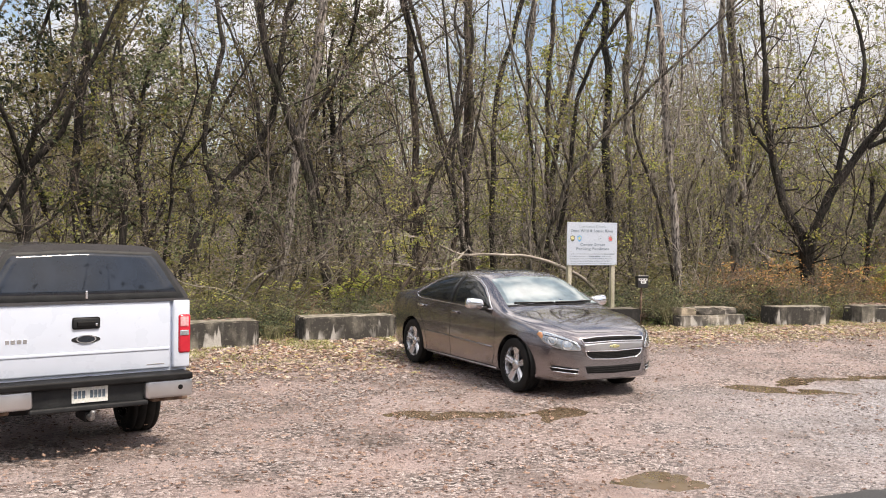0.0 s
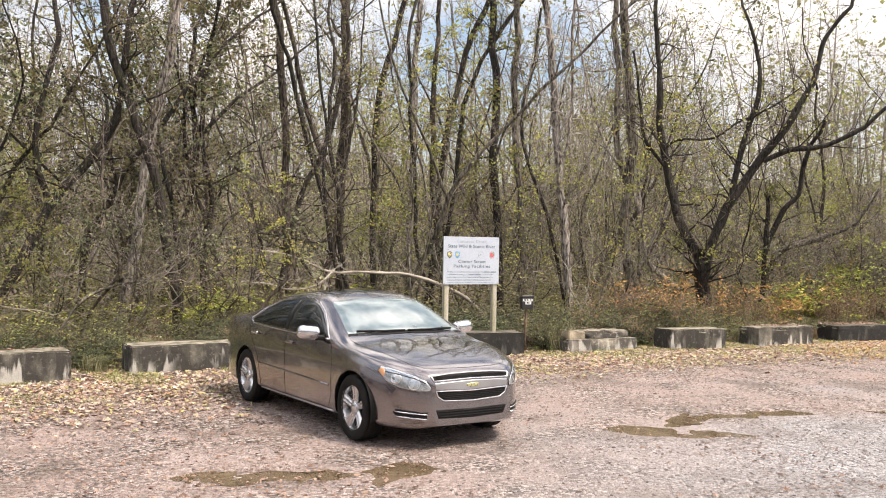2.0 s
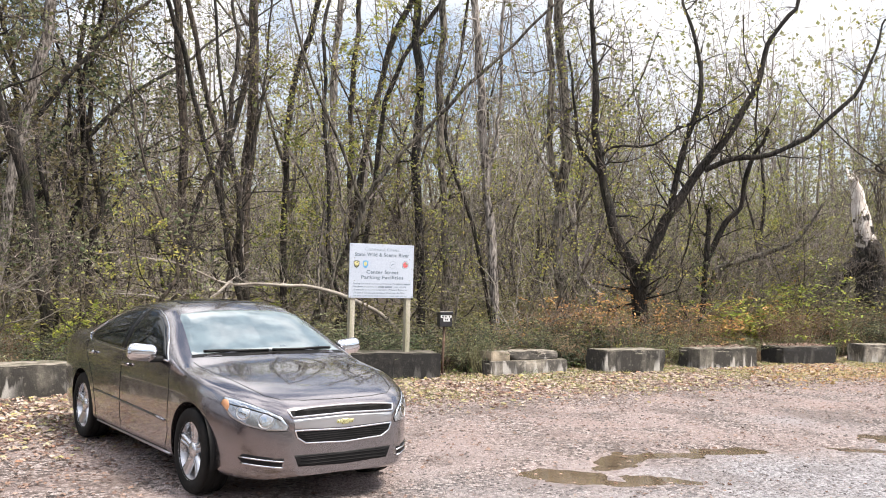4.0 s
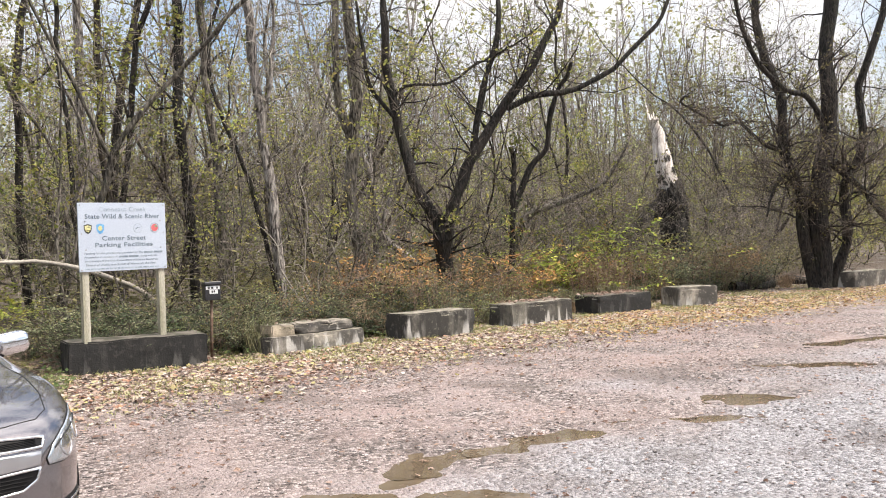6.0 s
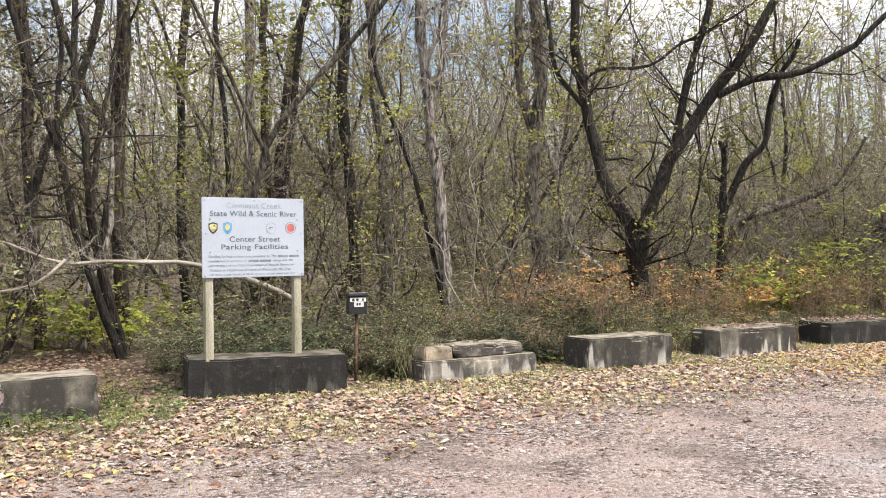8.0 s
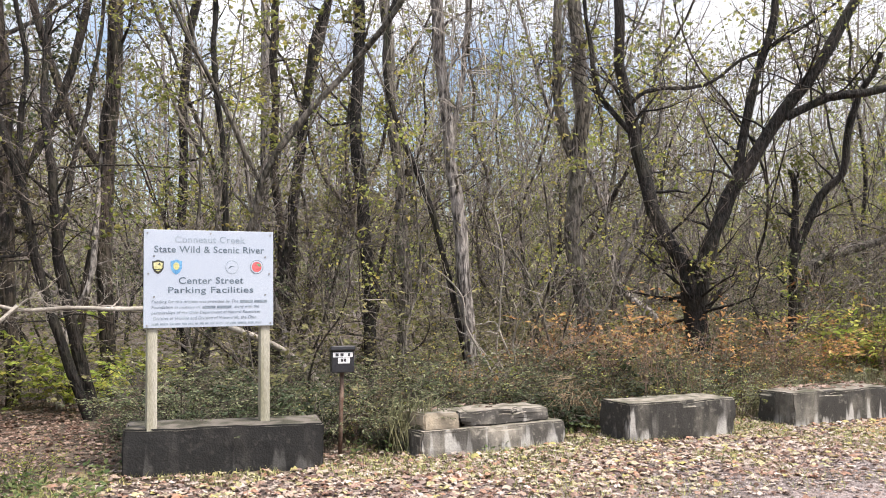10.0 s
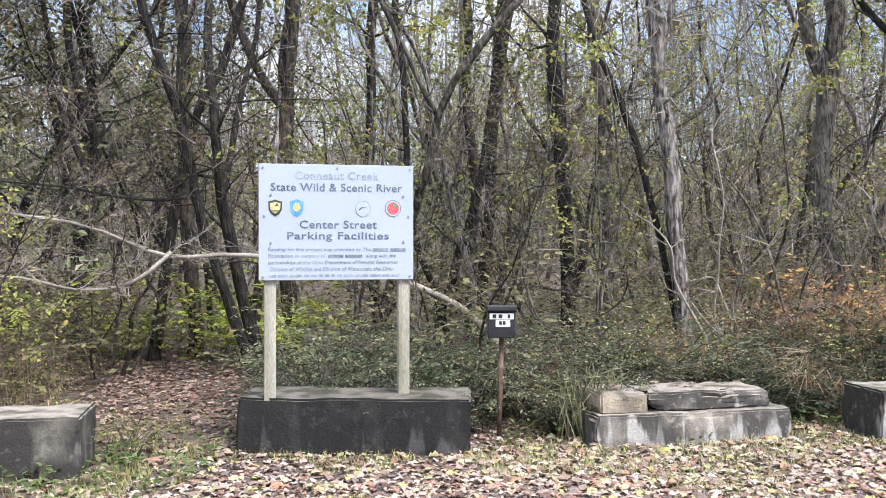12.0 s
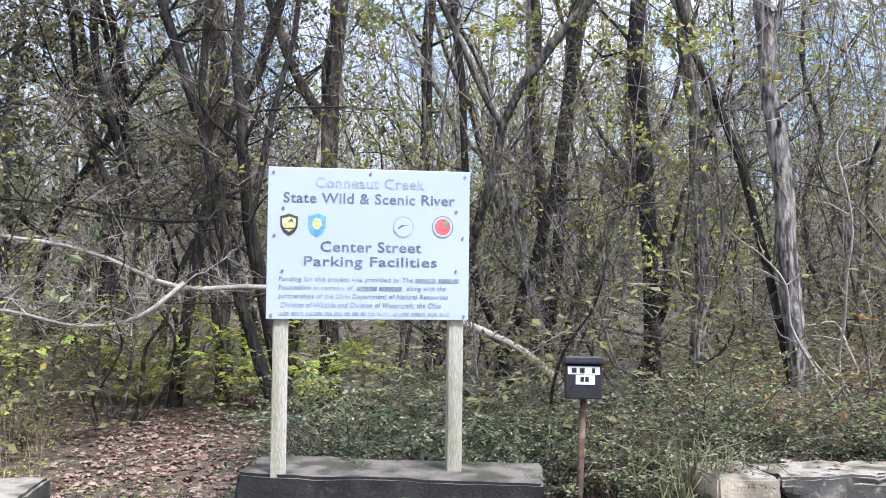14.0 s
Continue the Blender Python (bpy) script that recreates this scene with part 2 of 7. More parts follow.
def paint_mat(name, c1, c2, rough, metal, coat):
    """Car paint under lacquer, with a faint film of road dirt."""
    m, n, l, p = nodes_of(name)
    v = coords(n, l)
    l.new(blend(n, l, noise_fac(n, l, v, 2.5, 5), c1, c2), p.inputs["Base Color"])
    r = n.new("ShaderNodeMapRange")
    r.inputs["To Min"].default_value, r.inputs["To Max"].default_value = rough, rough + 0.1
    l.new(noise_fac(n, l, v, 5, 6), r.inputs["Value"])
    l.new(r.outputs["Result"], p.inputs["Roughness"])
    p.inputs["Metallic"].default_value, p.inputs["Coat Weight"].default_value, p.inputs["Coat Roughness"].default_value = metal, coat, 0.03
    return m


PAINT_TAUPE = paint_mat("car_paint_taupe", (0.25, 0.228, 0.236), (0.27, 0.247, 0.255), 0.17, 0.92, 1.0)
PAINT_TAUPE.node_tree.nodes["Principled BSDF"].inputs["Coat IOR"].default_value = 1.55
PAINT_WHITE = paint_mat("truck_paint_white", (0.56, 0.625, 0.74), (0.6, 0.66, 0.77), 0.25, 0.0, 0.8)
CHROME = paint_mat("chrome", (0.74, 0.74, 0.76), (0.82, 0.82, 0.84), 0.08, 1.0, 0.0)
SATIN = paint_mat("bumper_satin_steel", (0.5, 0.5, 0.52), (0.6, 0.6, 0.62), 0.28, 0.9, 0.0)
ALLOY = paint_mat("wheel_alloy", (0.6, 0.6, 0.62), (0.7, 0.7, 0.72), 0.22, 0.85, 0.3)
PLASTIC = surf("black_plastic", (0.004, 0.004, 0.0045), (0.009, 0.009, 0.01), 6, 120, 0.55, relief=0.1)
PLASTIC_GREY = surf("grey_black_plastic", (0.014, 0.015, 0.017), (0.026, 0.028, 0.03), 6, 120, 0.5, relief=0.1)
CAP_PAINT = surf("cap_dark_paint", (0.022, 0.018, 0.017), (0.035, 0.029, 0.027), 3, 90, 0.35, 0.2, 0.03, coat=0.6)
RUBBER = surf("tyre_rubber", (0.006, 0.006, 0.006), (0.015, 0.014, 0.013), 8, 120, 0.8, relief=0.4, dist=0.004)
for dull in (PLASTIC, PLASTIC_GREY, RUBBER):
    dull.node_tree.nodes["Principled BSDF"].inputs["Specular IOR Level"].default_value = 0.25
GLASS_DARK = glass_mat("window_dark_glass", (0.008, 0.010, 0.011))
# pale blue base and high IOR paint the bright sky's reflection into the windscreen
GLASS_SCREEN = glass_mat("windscreen_sky_sheen", (0.13, 0.165, 0.17), 0.02, 3.4)
GLASS_BLUE = glass_mat("truck_cap_glass", (0.010, 0.014, 0.022), 0.02, 1.6)
LAMP_CLEAR = paint_mat("lamp_clear", (0.42, 0.46, 0.5), (0.62, 0.65, 0.68), 0.12, 0.75, 1.0)
LAMP_INNER = paint_mat("lamp_inner", (0.66, 0.68, 0.7), (0.76, 0.78, 0.8), 0.06, 0.9, 1.0)
LAMP_AMBER = glass_mat("lamp_amber", (0.5, 0.25, 0.13), 0.08)
LAMP_RED = glass_mat("lamp_red", (0.42, 0.015, 0.03), 0.1)
PLATE = surf("plate_white", (0.62, 0.64, 0.62), (0.7, 0.72, 0.7), 8, 60, 0.45, relief=0)
STONE = surf("gravel_stone", (0.15, 0.13, 0.125), (0.3, 0.27, 0.26), 3, 60, 0.75, relief=0.2, island=0.9)


def concrete_mat(name, pale, dark, algae, lime_share=0.7, wet=1.0):
    """Old cast concrete: pale body, black weathering coming down in runs from the top, lime crusts rising from the
    foot, mottled olive-to-tan colour on upward faces.
    """
    m, n, l, p = nodes_of(name)
    v = coords(n, l)
    oi = n.new("ShaderNodeObjectInfo")
    shift = n.new("ShaderNodeVectorMath")
    shift.operation = "ADD"
    l.new(v, shift.inputs[0])
    l.new(value_of(n, l, oi.outputs["Random"], "MULTIPLY", 40.0), shift.inputs[1])
    v = shift.outputs[0]

    def squashed(k):
        mp = n.new("ShaderNodeMapping")
        mp.inputs["Scale"].default_value = (1, 1, k)
        l.new(v, mp.inputs["Vector"])
        return mp.outputs["Vector"]

    here = n.new("ShaderNodeSeparateXYZ")
    l.new(coords(n, l), here.inputs[0])
    high = value_of(n, l, here.outputs["Z"], "MULTIPLY", 2.3)
    blot = noise_fac(n, l, squashed(0.6), 2.6, 10, 0.47 - algae * 0.3, 0.62 - algae * 0.26)
    runs = noise_fac(n, l, squashed(0.1), 9, 6, 0.42, 0.6)
    runs = value_of(n, l, runs, "MULTIPLY", noise_fac(n, l, v, 1.7, 4, 0.36, 0.56))
    grain = noise_fac(n, l, v, 60, 8, 0.28, 0.72)
    col = blend(n, l, blot, pale, dark)
    col = blend(n, l, value_of(n, l, runs, "MULTIPLY", 0.75), col, tuple(c * 0.75 for c in dark))
    col = blend(n, l, value_of(n, l, noise_fac(n, l, v, 8, 8, 0.5, 0.66), "MULTIPLY", 0.5), col, dark)
    col = blend(n, l, value_of(n, l, noise_fac(n, l, v, 17, 7, 0.58, 0.7), "MULTIPLY", 0.35), col, tuple(min(1, c * 1.5) for c in pale))
    streak = value_of(n, l, noise_fac(n, l, squashed(0.09), 6, 7, 0.57, 0.7), "MULTIPLY", noise_fac(n, l, v, 2.3, 4, 0.45, 0.6))
    col = blend(n, l, value_of(n, l, streak, "MULTIPLY", 0.6 * lime_share), col, (0.5, 0.47, 0.43))
    foot = value_of(n, l, noise_fac(n, l, squashed(0.12), 6.5, 5, 0.4, 0.7), "SUBTRACT", value_of(n, l, high, "MULTIPLY", 0.75))
    lime = n.new("ShaderNodeMapRange")
    lime.inputs["From Min"].default_value, lime.inputs["From Max"].default_value = 0.2, 0.4
    l.new(foot, lime.inputs["Value"])
    lime = value_of(n, l, lime.outputs["Result"], "MULTIPLY", noise_fac(n, l, v, 1.3, 2, 0.45, 0.55))
    col = blend(n, l, value_of(n, l, lime, "MULTIPLY", lime_share), col, (0.62, 0.6, 0.57))
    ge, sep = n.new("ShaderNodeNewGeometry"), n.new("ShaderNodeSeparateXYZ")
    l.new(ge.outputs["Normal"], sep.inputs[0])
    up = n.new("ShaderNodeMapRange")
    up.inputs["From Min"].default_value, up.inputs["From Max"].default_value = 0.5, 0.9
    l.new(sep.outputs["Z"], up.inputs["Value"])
    # upward faces take their own mottled olive and tan, scaled by the last argument
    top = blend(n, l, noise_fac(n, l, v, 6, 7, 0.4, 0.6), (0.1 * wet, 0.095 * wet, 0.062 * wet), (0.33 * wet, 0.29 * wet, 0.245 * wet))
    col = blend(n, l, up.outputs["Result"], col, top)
    col = blend(n, l, 0.16, col, grain, "OVERLAY")
    l.new(col, p.inputs["Base Color"])
    p.inputs["Roughness"].default_value = 0.85
    bump(n, l, p, value_of(n, l, grain, "ADD", noise_fac(n, l, v, 14, 8, 0.3, 0.7)), 0.25, 0.012)
    return m


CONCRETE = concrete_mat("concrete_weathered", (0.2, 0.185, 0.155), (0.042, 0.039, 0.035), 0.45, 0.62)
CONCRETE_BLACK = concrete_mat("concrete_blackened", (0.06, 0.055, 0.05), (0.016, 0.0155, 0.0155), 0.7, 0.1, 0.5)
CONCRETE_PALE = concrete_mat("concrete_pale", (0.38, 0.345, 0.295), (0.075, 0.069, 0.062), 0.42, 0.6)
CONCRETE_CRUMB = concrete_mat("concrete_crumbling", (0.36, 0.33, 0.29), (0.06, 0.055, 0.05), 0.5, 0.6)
CONCRETE_TAN = concrete_mat("concrete_tan", (0.46, 0.39, 0.3), (0.2, 0.17, 0.13), 0.0, 0.3)


def ground_mat():
    """Wet pinkish gravel in the lot, leaf litter and soil in the wood."""
    m, n, l, p = nodes_of("gravel_and_litter")
    v = coords(n, l)
    big = noise_fac(n, l, v, 0.35, 5, 0.35, 0.65)
    mid = noise_fac(n, l, v, 2.2, 6, 0.3, 0.7)
    vo = n.new("ShaderNodeTexVoronoi")
    vo.inputs["Scale"].default_value = 32
    l.new(v, vo.inputs["Vector"])
    vo2 = n.new("ShaderNodeTexVoronoi")
    vo2.inputs["Scale"].default_value = 85
    l.new(v, vo2.inputs["Vector"])
    sc = n.new("ShaderNodeSeparateColor")
    l.new(vo.outputs["Color"], sc.inputs[0])
    sc2 = n.new("ShaderNodeSeparateColor")
    l.new(vo2.outputs["Color"], sc2.inputs[0])
    sand = blend(n, l, big, (0.34, 0.248, 0.228), (0.43, 0.36, 0.35))
    sand = blend(n, l, mid, sand, (0.46, 0.345, 0.31))
    rp = n.new("ShaderNodeValToRGB")
    e = rp.color_ramp.elements
    e[0].position, e[0].color, e[1].position, e[1].color = 0.0, (0.035, 0.028, 0.026, 1), 1.0, (0.58, 0.5, 0.48, 1)
    x = e.new(0.55)
    x.color = (0.28, 0.225, 0.205, 1)
    l.new(sc.outputs[0], rp.inputs["Fac"])
    stones = blend(n, l, 0.35, rp.outputs["Color"], sc2.outputs[1], "OVERLAY")
    gravel = blend(n, l, noise_fac(n, l, v, 1.1, 5, 0.3, 0.6), sand, stones)
    sep = n.new("ShaderNodeSeparateXYZ")
    l.new(v, sep.inputs[0])
    # distance behind the line of blocks
    d = value_of(n, l, value_of(n, l, sep.outputs["Y"], "SUBTRACT", 17.4), "SUBTRACT", value_of(n, l, sep.outputs["X"], "MULTIPLY", 0.49))
    # blue-grey crushed stone laid towards the road
    chip = n.new("ShaderNodeValToRGB")
    ce = chip.color_ramp.elements
    ce[0].position, ce[0].color, ce[1].position, ce[1].color = 0.1, (0.045, 0.045, 0.05, 1), 1.0, (0.64, 0.63, 0.66, 1)
    ce.new(0.45).color = (0.31, 0.3, 0.31, 1)
    l.new(blend(n, l, 0.5, sc.outputs[1], sc2.outputs[0]), chip.inputs["Fac"])
    laid = n.new("ShaderNodeMapRange")
    laid.inputs["From Min"].default_value, laid.inputs["From Max"].default_value = -6.2, -8.6
    l.new(value_of(n, l, d, "ADD", value_of(n, l, value_of(n, l, noise_fac(n, l, v, 0.55, 5, 0.3, 0.7), "SUBTRACT", 0.5), "MULTIPLY", 4.0)), laid.inputs["Value"])
    side = n.new("ShaderNodeMapRange")
    side.inputs["From Min"].default_value, side.inputs["From Max"].default_value, side.inputs["To Max"].default_value = 1.5, 5.0, 0.85
    l.new(sep.outputs["X"], side.inputs["Value"])
    gravel = blend(n, l, value_of(n, l, laid.outputs["Result"], "MULTIPLY", side.outputs["Result"]), gravel, chip.outputs["Color"])
    damp = noise_fac(n, l, v, 0.8, 6, 0.52, 0.66)
    gravel = blend(n, l, value_of(n, l, damp, "MULTIPLY", 0.42), gravel, (0.12, 0.085, 0.07))
    soil = blend(n, l, noise_fac(n, l, v, 9, 6), (0.06, 0.044, 0.032), (0.2, 0.15, 0.112))
    d = value_of(n, l, d, "ADD", value_of(n, l, value_of(n, l, mid, "SUBTRACT", 0.5), "MULTIPLY", 1.4))
    r = n.new("ShaderNodeMapRange")
    r.inputs["From Min"].default_value, r.inputs["From Max"].default_value = -1.8, 0.6
    l.new(d, r.inputs["Value"])
    l.new(blend(n, l, r.outputs["Result"], gravel, soil), p.inputs["Base Color"])
    rr = n.new("ShaderNodeMapRange")
    rr.inputs["To Min"].default_value, rr.inputs["To Max"].default_value = 0.8, 0.3
    l.new(damp, rr.inputs["Value"])
    l.new(rr.outputs["Result"], p.inputs["Roughness"])
    h = value_of(n, l, value_of(n, l, vo.outputs["Distance"], "MULTIPLY", -1.0), "ADD", value_of(n, l, vo2.outputs["Distance"], "MULTIPLY", -0.5))
    bump(n, l, p, h, 1.0, 0.03)
    return m


GROUND = ground_mat()
ASPHALT = surf("asphalt_wet", (0.04, 0.04, 0.042), (0.07, 0.068, 0.067), 1.5, 120, 0.5, relief=0.5, dist=0.006)


def water_mat():
    m, n, l, p = nodes_of("puddle_water")
    v = coords(n, l)
    l.new(blend(n, l, noise_fac(n, l, v, 1.5), (0.11, 0.082, 0.054), (0.17, 0.128, 0.088)), p.inputs["Base Color"])
    p.inputs["Roughness"].default_value, p.inputs["IOR"].default_value = 0.02, 1.36
    bump(n, l, p, noise_fac(n, l, v, 9, 3), 0.04, 0.01)
    return m


WATER = water_mat()


# ---- mesh helpers ----
def mesh_of(name, verts, faces, smooth=False, flat_over=None):
    me = bpy.data.meshes.new(name)
    me.from_pydata(verts, [], faces)
    me.update()
    if smooth:
        me.polygons.foreach_set("use_smooth", [True] * len(me.polygons))
    return me


def give(name, me, material, parent=None, label="", category="", group="", kind=""):
    """Links a mesh as one object, as a part under parent or as a thing."""
    ob = new(name, me)
    if material is not None and not me.materials:
        me.materials.append(material)
    if parent is not None:
        ob.parent = parent
    return tagged(ob, label, category, group, kind)


def part(name, bm, material, parent, label="", smooth=False):
    me = bpy.data.meshes.new(name)
    bm.to_mesh(me)
    bm.free()
    if smooth:
        me.polygons.foreach_set("use_smooth", [True] * len(me.polygons))
    return give(name, me, material, parent, label)


def thing(name, m, label, category, group=""):
    ob = new(name)
    ob.empty_display_size = 0.1
    ob.matrix_world = m
    return tagged(ob, label, category, group)


def box(sx, sy, sz, at=(0, 0, 0), bevel=0.0, rot=None, segs=2, bm=None):
    """A bevelled box round the point at."""
    own = bmesh.new()
    bmesh.ops.create_cube(own, size=1)
    bmesh.ops.scale(own, vec=(sx, sy, sz), verts=own.verts)
    if bevel:
        bmesh.ops.bevel(own, geom=own.edges[:], offset=bevel, segments=segs, affect="EDGES", profile=0.5)
    m = Matrix.Translation(at) @ (rot.to_4x4() if rot is not None else Matrix())
    bmesh.ops.transform(own, matrix=m, verts=own.verts)
    if bm is None:
        return own
    tmp = bpy.data.meshes.new("tmp")
    own.to_mesh(tmp)
    own.free()
    bm.from_mesh(tmp)
    bpy.data.meshes.remove(tmp)
    return bm


def rod(pts, radii, sides=8, cap=True):
    """Verts and faces of a tube along points."""
    V, F = [], []
    tube(V, F, [Vector(p) for p in pts], radii, sides, cap)
    return V, F


def tube(V, F, pts, radii, sides, cap=False):
    base, n = len(V), len(pts)
    up = Vector((0.31, 0.17, 0.93)).normalized()
    for i, p in enumerate(pts):
        d = (pts[min(i + 1, n - 1)] - pts[max(i - 1, 0)])
        d = d.normalized() if d.length > 1e-9 else Vector((0, 0, 1))
        a = d.cross(up)
        if a.length < 0.05:
            a = d.cross(Vector((1, 0, 0)))
        a.normalize()
        b = d.cross(a)
        r = radii[i]
        for k in range(sides):
            w = 2 * math.pi * k / sides
            V.append(p + a * (r * math.cos(w)) + b * (r * math.sin(w)))
    for i in range(n - 1):
        for k in range(sides):
            k2 = (k + 1) % sides
            F.append((base + i * sides + k, base + i * sides + k2, base + (i + 1) * sides + k2, base + (i + 1) * sides + k))
    if cap:
        F.append(tuple(base + k for k in reversed(range(sides))))
        F.append(tuple(base + (n - 1) * sides + k for k in range(sides)))


def rod_part(name, pts, radii, material, parent, sides=8, label=""):
    V, F = rod(pts, radii, sides)
    return give(name, mesh_of(name, V, F, True), material, parent, label)


# ---- ground, water, road ----
PUDDLES = [  # x, y, half length, half width, turn
    (1.25, 10.05, 0.44, 0.44, 0), (0.35, 9.88, 0.55, 0.3, 8), (-0.32, 9.9, 0.24, 0.16, 0), (4.02, 11.98, 0.46, 0.34, -30), (4.72, 11.82, 0.55, 0.27, -8),
    (4.5, 12.62, 0.5, 0.26, 40), (5.2, 12.92, 0.75, 0.28, 8), (5.95, 13.12, 0.55, 0.22, 14), (3.7, 12.2, 0.2, 0.17, 0),
    (1.92, 7.22, 0.4, 0.28, 0), (8.68, 14.92, 0.55, 0.11, -45), (8.28, 13.92, 0.62, 0.3, -22), (7.45, 13.35, 0.65, 0.14, -20), (10.2, 15.55, 0.9, 0.24, -22),
    (6.75, 13.6, 0.4, 0.1, -15), (12.2, 17.0, 0.8, 0.2, 10)]


def basin(x, y):
    deep = 0.0
    for cx, cy, a, b, turn in PUDDLES:
        dx, dy = x - cx, y - cy
        if abs(dx) > 1.6 or abs(dy) > 1.6:
            continue
        c, s = math.cos(radians(turn)), math.sin(radians(turn))
        wx, wy = 0.14 * noise.noise(Vector((x * 3.4, y * 3.4, 21))) + 0.1 * noise.noise(Vector((x * 7, y * 7, 23))), 0.2 * noise.noise(Vector((x * 2.4, y * 2.4, 22))) + 0.1 * noise.noise(Vector((x * 6.5, y * 6.5, 24)))
        u, v = ((dx + wx) * c + (dy + wy) * s) / a, ((dy + wy) * c - (dx + wx) * s) / b
        q = u * u + v * v
        deep = max(deep, math.exp(-q * 0.9))
    return deep


def sag(x, y):
    """The hollow in which the pickup stands."""
    return 0.136 * math.exp(-((x + 4.2) ** 2 + (y - 9.6) ** 2) / 9)


def ground_z(x, y):
    rough = noise.noise(Vector((x * 0.9, y * 0.9, 0))) * 0.014 + noise.noise(Vector((x * 2.6, y * 2.6, 5))) * 0.017 + noise.noise(Vector((x * 7, y * 7, 9))) * 0.008
    back = y - 17.4 - 0.49 * x
    wild = max(0.0, min(1.0, (back - 1.0) / 6))
    return rough - sag(x, y) - 0.052 * basin(x, y) + wild * (0.12 * noise.noise(Vector((x * 0.3, y * 0.3, 3))) + 0.02)


def ground_lines(lo, hi, fine_lo, fine_hi, step):
    a, s = [], fine_lo
    while s < fine_hi:
        a.append(s)
        s += step
    k, d = s, step * 2
    while k < hi:
        a.append(k)
        k, d = k + d, d * 1.35
    a.append(hi)
    k, d = fine_lo - step, step * 2
    while k > lo:
        a.insert(0, k)
        k, d = k - d, d * 1.35
    a.insert(0, lo)
    return a


gx, gy = ground_lines(-700, 700, -7, 16, 0.095), ground_lines(-700, 700, 6, 22, 0.095)
gv = [(x, y, ground_z(x, y)) for y in gy for x in gx]
gw = len(gx)
gf = [(j * gw + i, j * gw + i + 1, (j + 1) * gw + i + 1, (j + 1) * gw + i) for j in range(len(gy) - 1) for i in range(gw - 1)]
give("ground", mesh_of("ground", gv, gf, True), GROUND, None, "pinkish wet gravel lot running into leaf-littered woodland soil", "ground", kind="structure")

for index, (cx, cy, a, b, turn) in enumerate(PUDDLES):
    ring, ww = [], []
    for k in range(28):
        w = 2 * math.pi * k / 28
        ww.append((math.cos(w) * a * 1.7, math.sin(w) * b * 1.7, 0))
    ob = give("puddle", mesh_of("puddle", ww, [tuple(range(28))]), WATER, None, "shallow muddy brown rain puddle lying in the gravel", "puddle", "rain puddles", "structure")
    ob.matrix_world = pose(cx, cy, -0.044 + 0.004 * (index % 4) - sag(cx, cy) + (0.012 if index in (0, 1, 2, 9) else 0.005), 0, 0, turn)

# the road's ragged edge runs beside the lot
rv, rf = [], []
reach = [-90, -60, -40, -25, -15] + [-8 + i * 0.12 for i in range(160)] + [16, 25, 40, 60, 90]
for i, s in enumerate(reach):
    e = 0.10 * noise.noise(Vector((s * 1.4, 0, 2))) + 0.04 * noise.noise(Vector((s * 7, 0, 4)))
    x, y = 2.7 + 0.905 * s, 6.72 + 0.425 * s
    for k, off in enumerate((0.0, 0.1, 2.5, 6.0)):
        o = off - (e if k < 2 else 0)
        rv.append((x + 0.425 * o, y - 0.905 * o, -0.03 if k == 0 else 0.03))
    if i:
        b0 = 4 * i
        for k in range(3):
            rf.append((b0 - 4 + k, b0 - 3 + k, b0 + 1 + k, b0 + k))
give("road", mesh_of("road", rv, [tuple(reversed(f)) for f in rf], True), ASPHALT, None, "dark wet asphalt road with a ragged edge", "road", kind="structure")


def on_path(x, y, pad=0.0):
    """The trodden leaf-strewn footpath that leads in behind the sign."""
    return 19.6 < y < 23.6 and abs(x - 0.45 + 0.5 * (y - 20.3)) < 0.62 + pad


# ---- concrete blocks ----
def rough_block(name, lx, ly, lz, at, worn, seed, parent, material, label=""):
    """A cast block with rounded, chipped edges; base at z of at."""
    bm = bmesh.new()
    bmesh.ops.create_cube(bm, size=1)
    bmesh.ops.scale(bm, vec=(lx, ly, lz), verts=bm.verts)
    bmesh.ops.bevel(bm, geom=bm.edges[:], offset=0.016, segments=2, affect="EDGES")
    long_edges = [e for e in bm.edges if e.calc_length() > 0.12]
    bmesh.ops.subdivide_edges(bm, edges=long_edges, cuts=15, use_grid_fill=True)
    for v in bm.verts:
        q = Vector((v.co.x + seed * 3.1, v.co.y, v.co.z))
        nv = noise.noise_vector(q * 2.2) * 0.014 + noise.noise_vector(q * 9) * 0.007 * worn + noise.noise_vector(q * 21) * 0.003 * worn
        edge = sum(abs(abs(c) - h / 2) < 0.05 for c, h in ((v.co.x, lx), (v.co.y, ly), (v.co.z, lz)))
        if edge >= 2:
            nv -= v.co.normalized() * (max(0, noise.noise(q * 4.3) - 0.12) * 0.075 + max(0, noise.noise(q * 11) - 0.2) * 0.04) * worn
        v.co += nv
    bmesh.ops.translate(bm, vec=(at[0], at[1], at[2] + lz / 2), verts=bm.verts)
    ob = part(name, bm, material, parent, label, True)
    ob.data.set_sharp_from_angle(angle=radians(20))
    return ob


def block_at(x, y, turn, lx, ly, lz, material, label, seed, worn=1.0):
    """A single barrier block; (x, y) is its front corner on the left as one faces its front."""
    c, s = math.cos(radians(turn)), math.sin(radians(turn))
    cx, cy = x + c * lx / 2 - s * ly / 2, y + s * lx / 2 + c * ly / 2
    ob = rough_block("concrete_block", lx, ly, lz + 0.06, (0, 0, -0.06), worn, seed, None, material)
    ob.matrix_world = pose(cx, cy, 0, 0, 0, turn)
    return tagged(ob, label, "barrier block", "row of concrete barrier blocks")


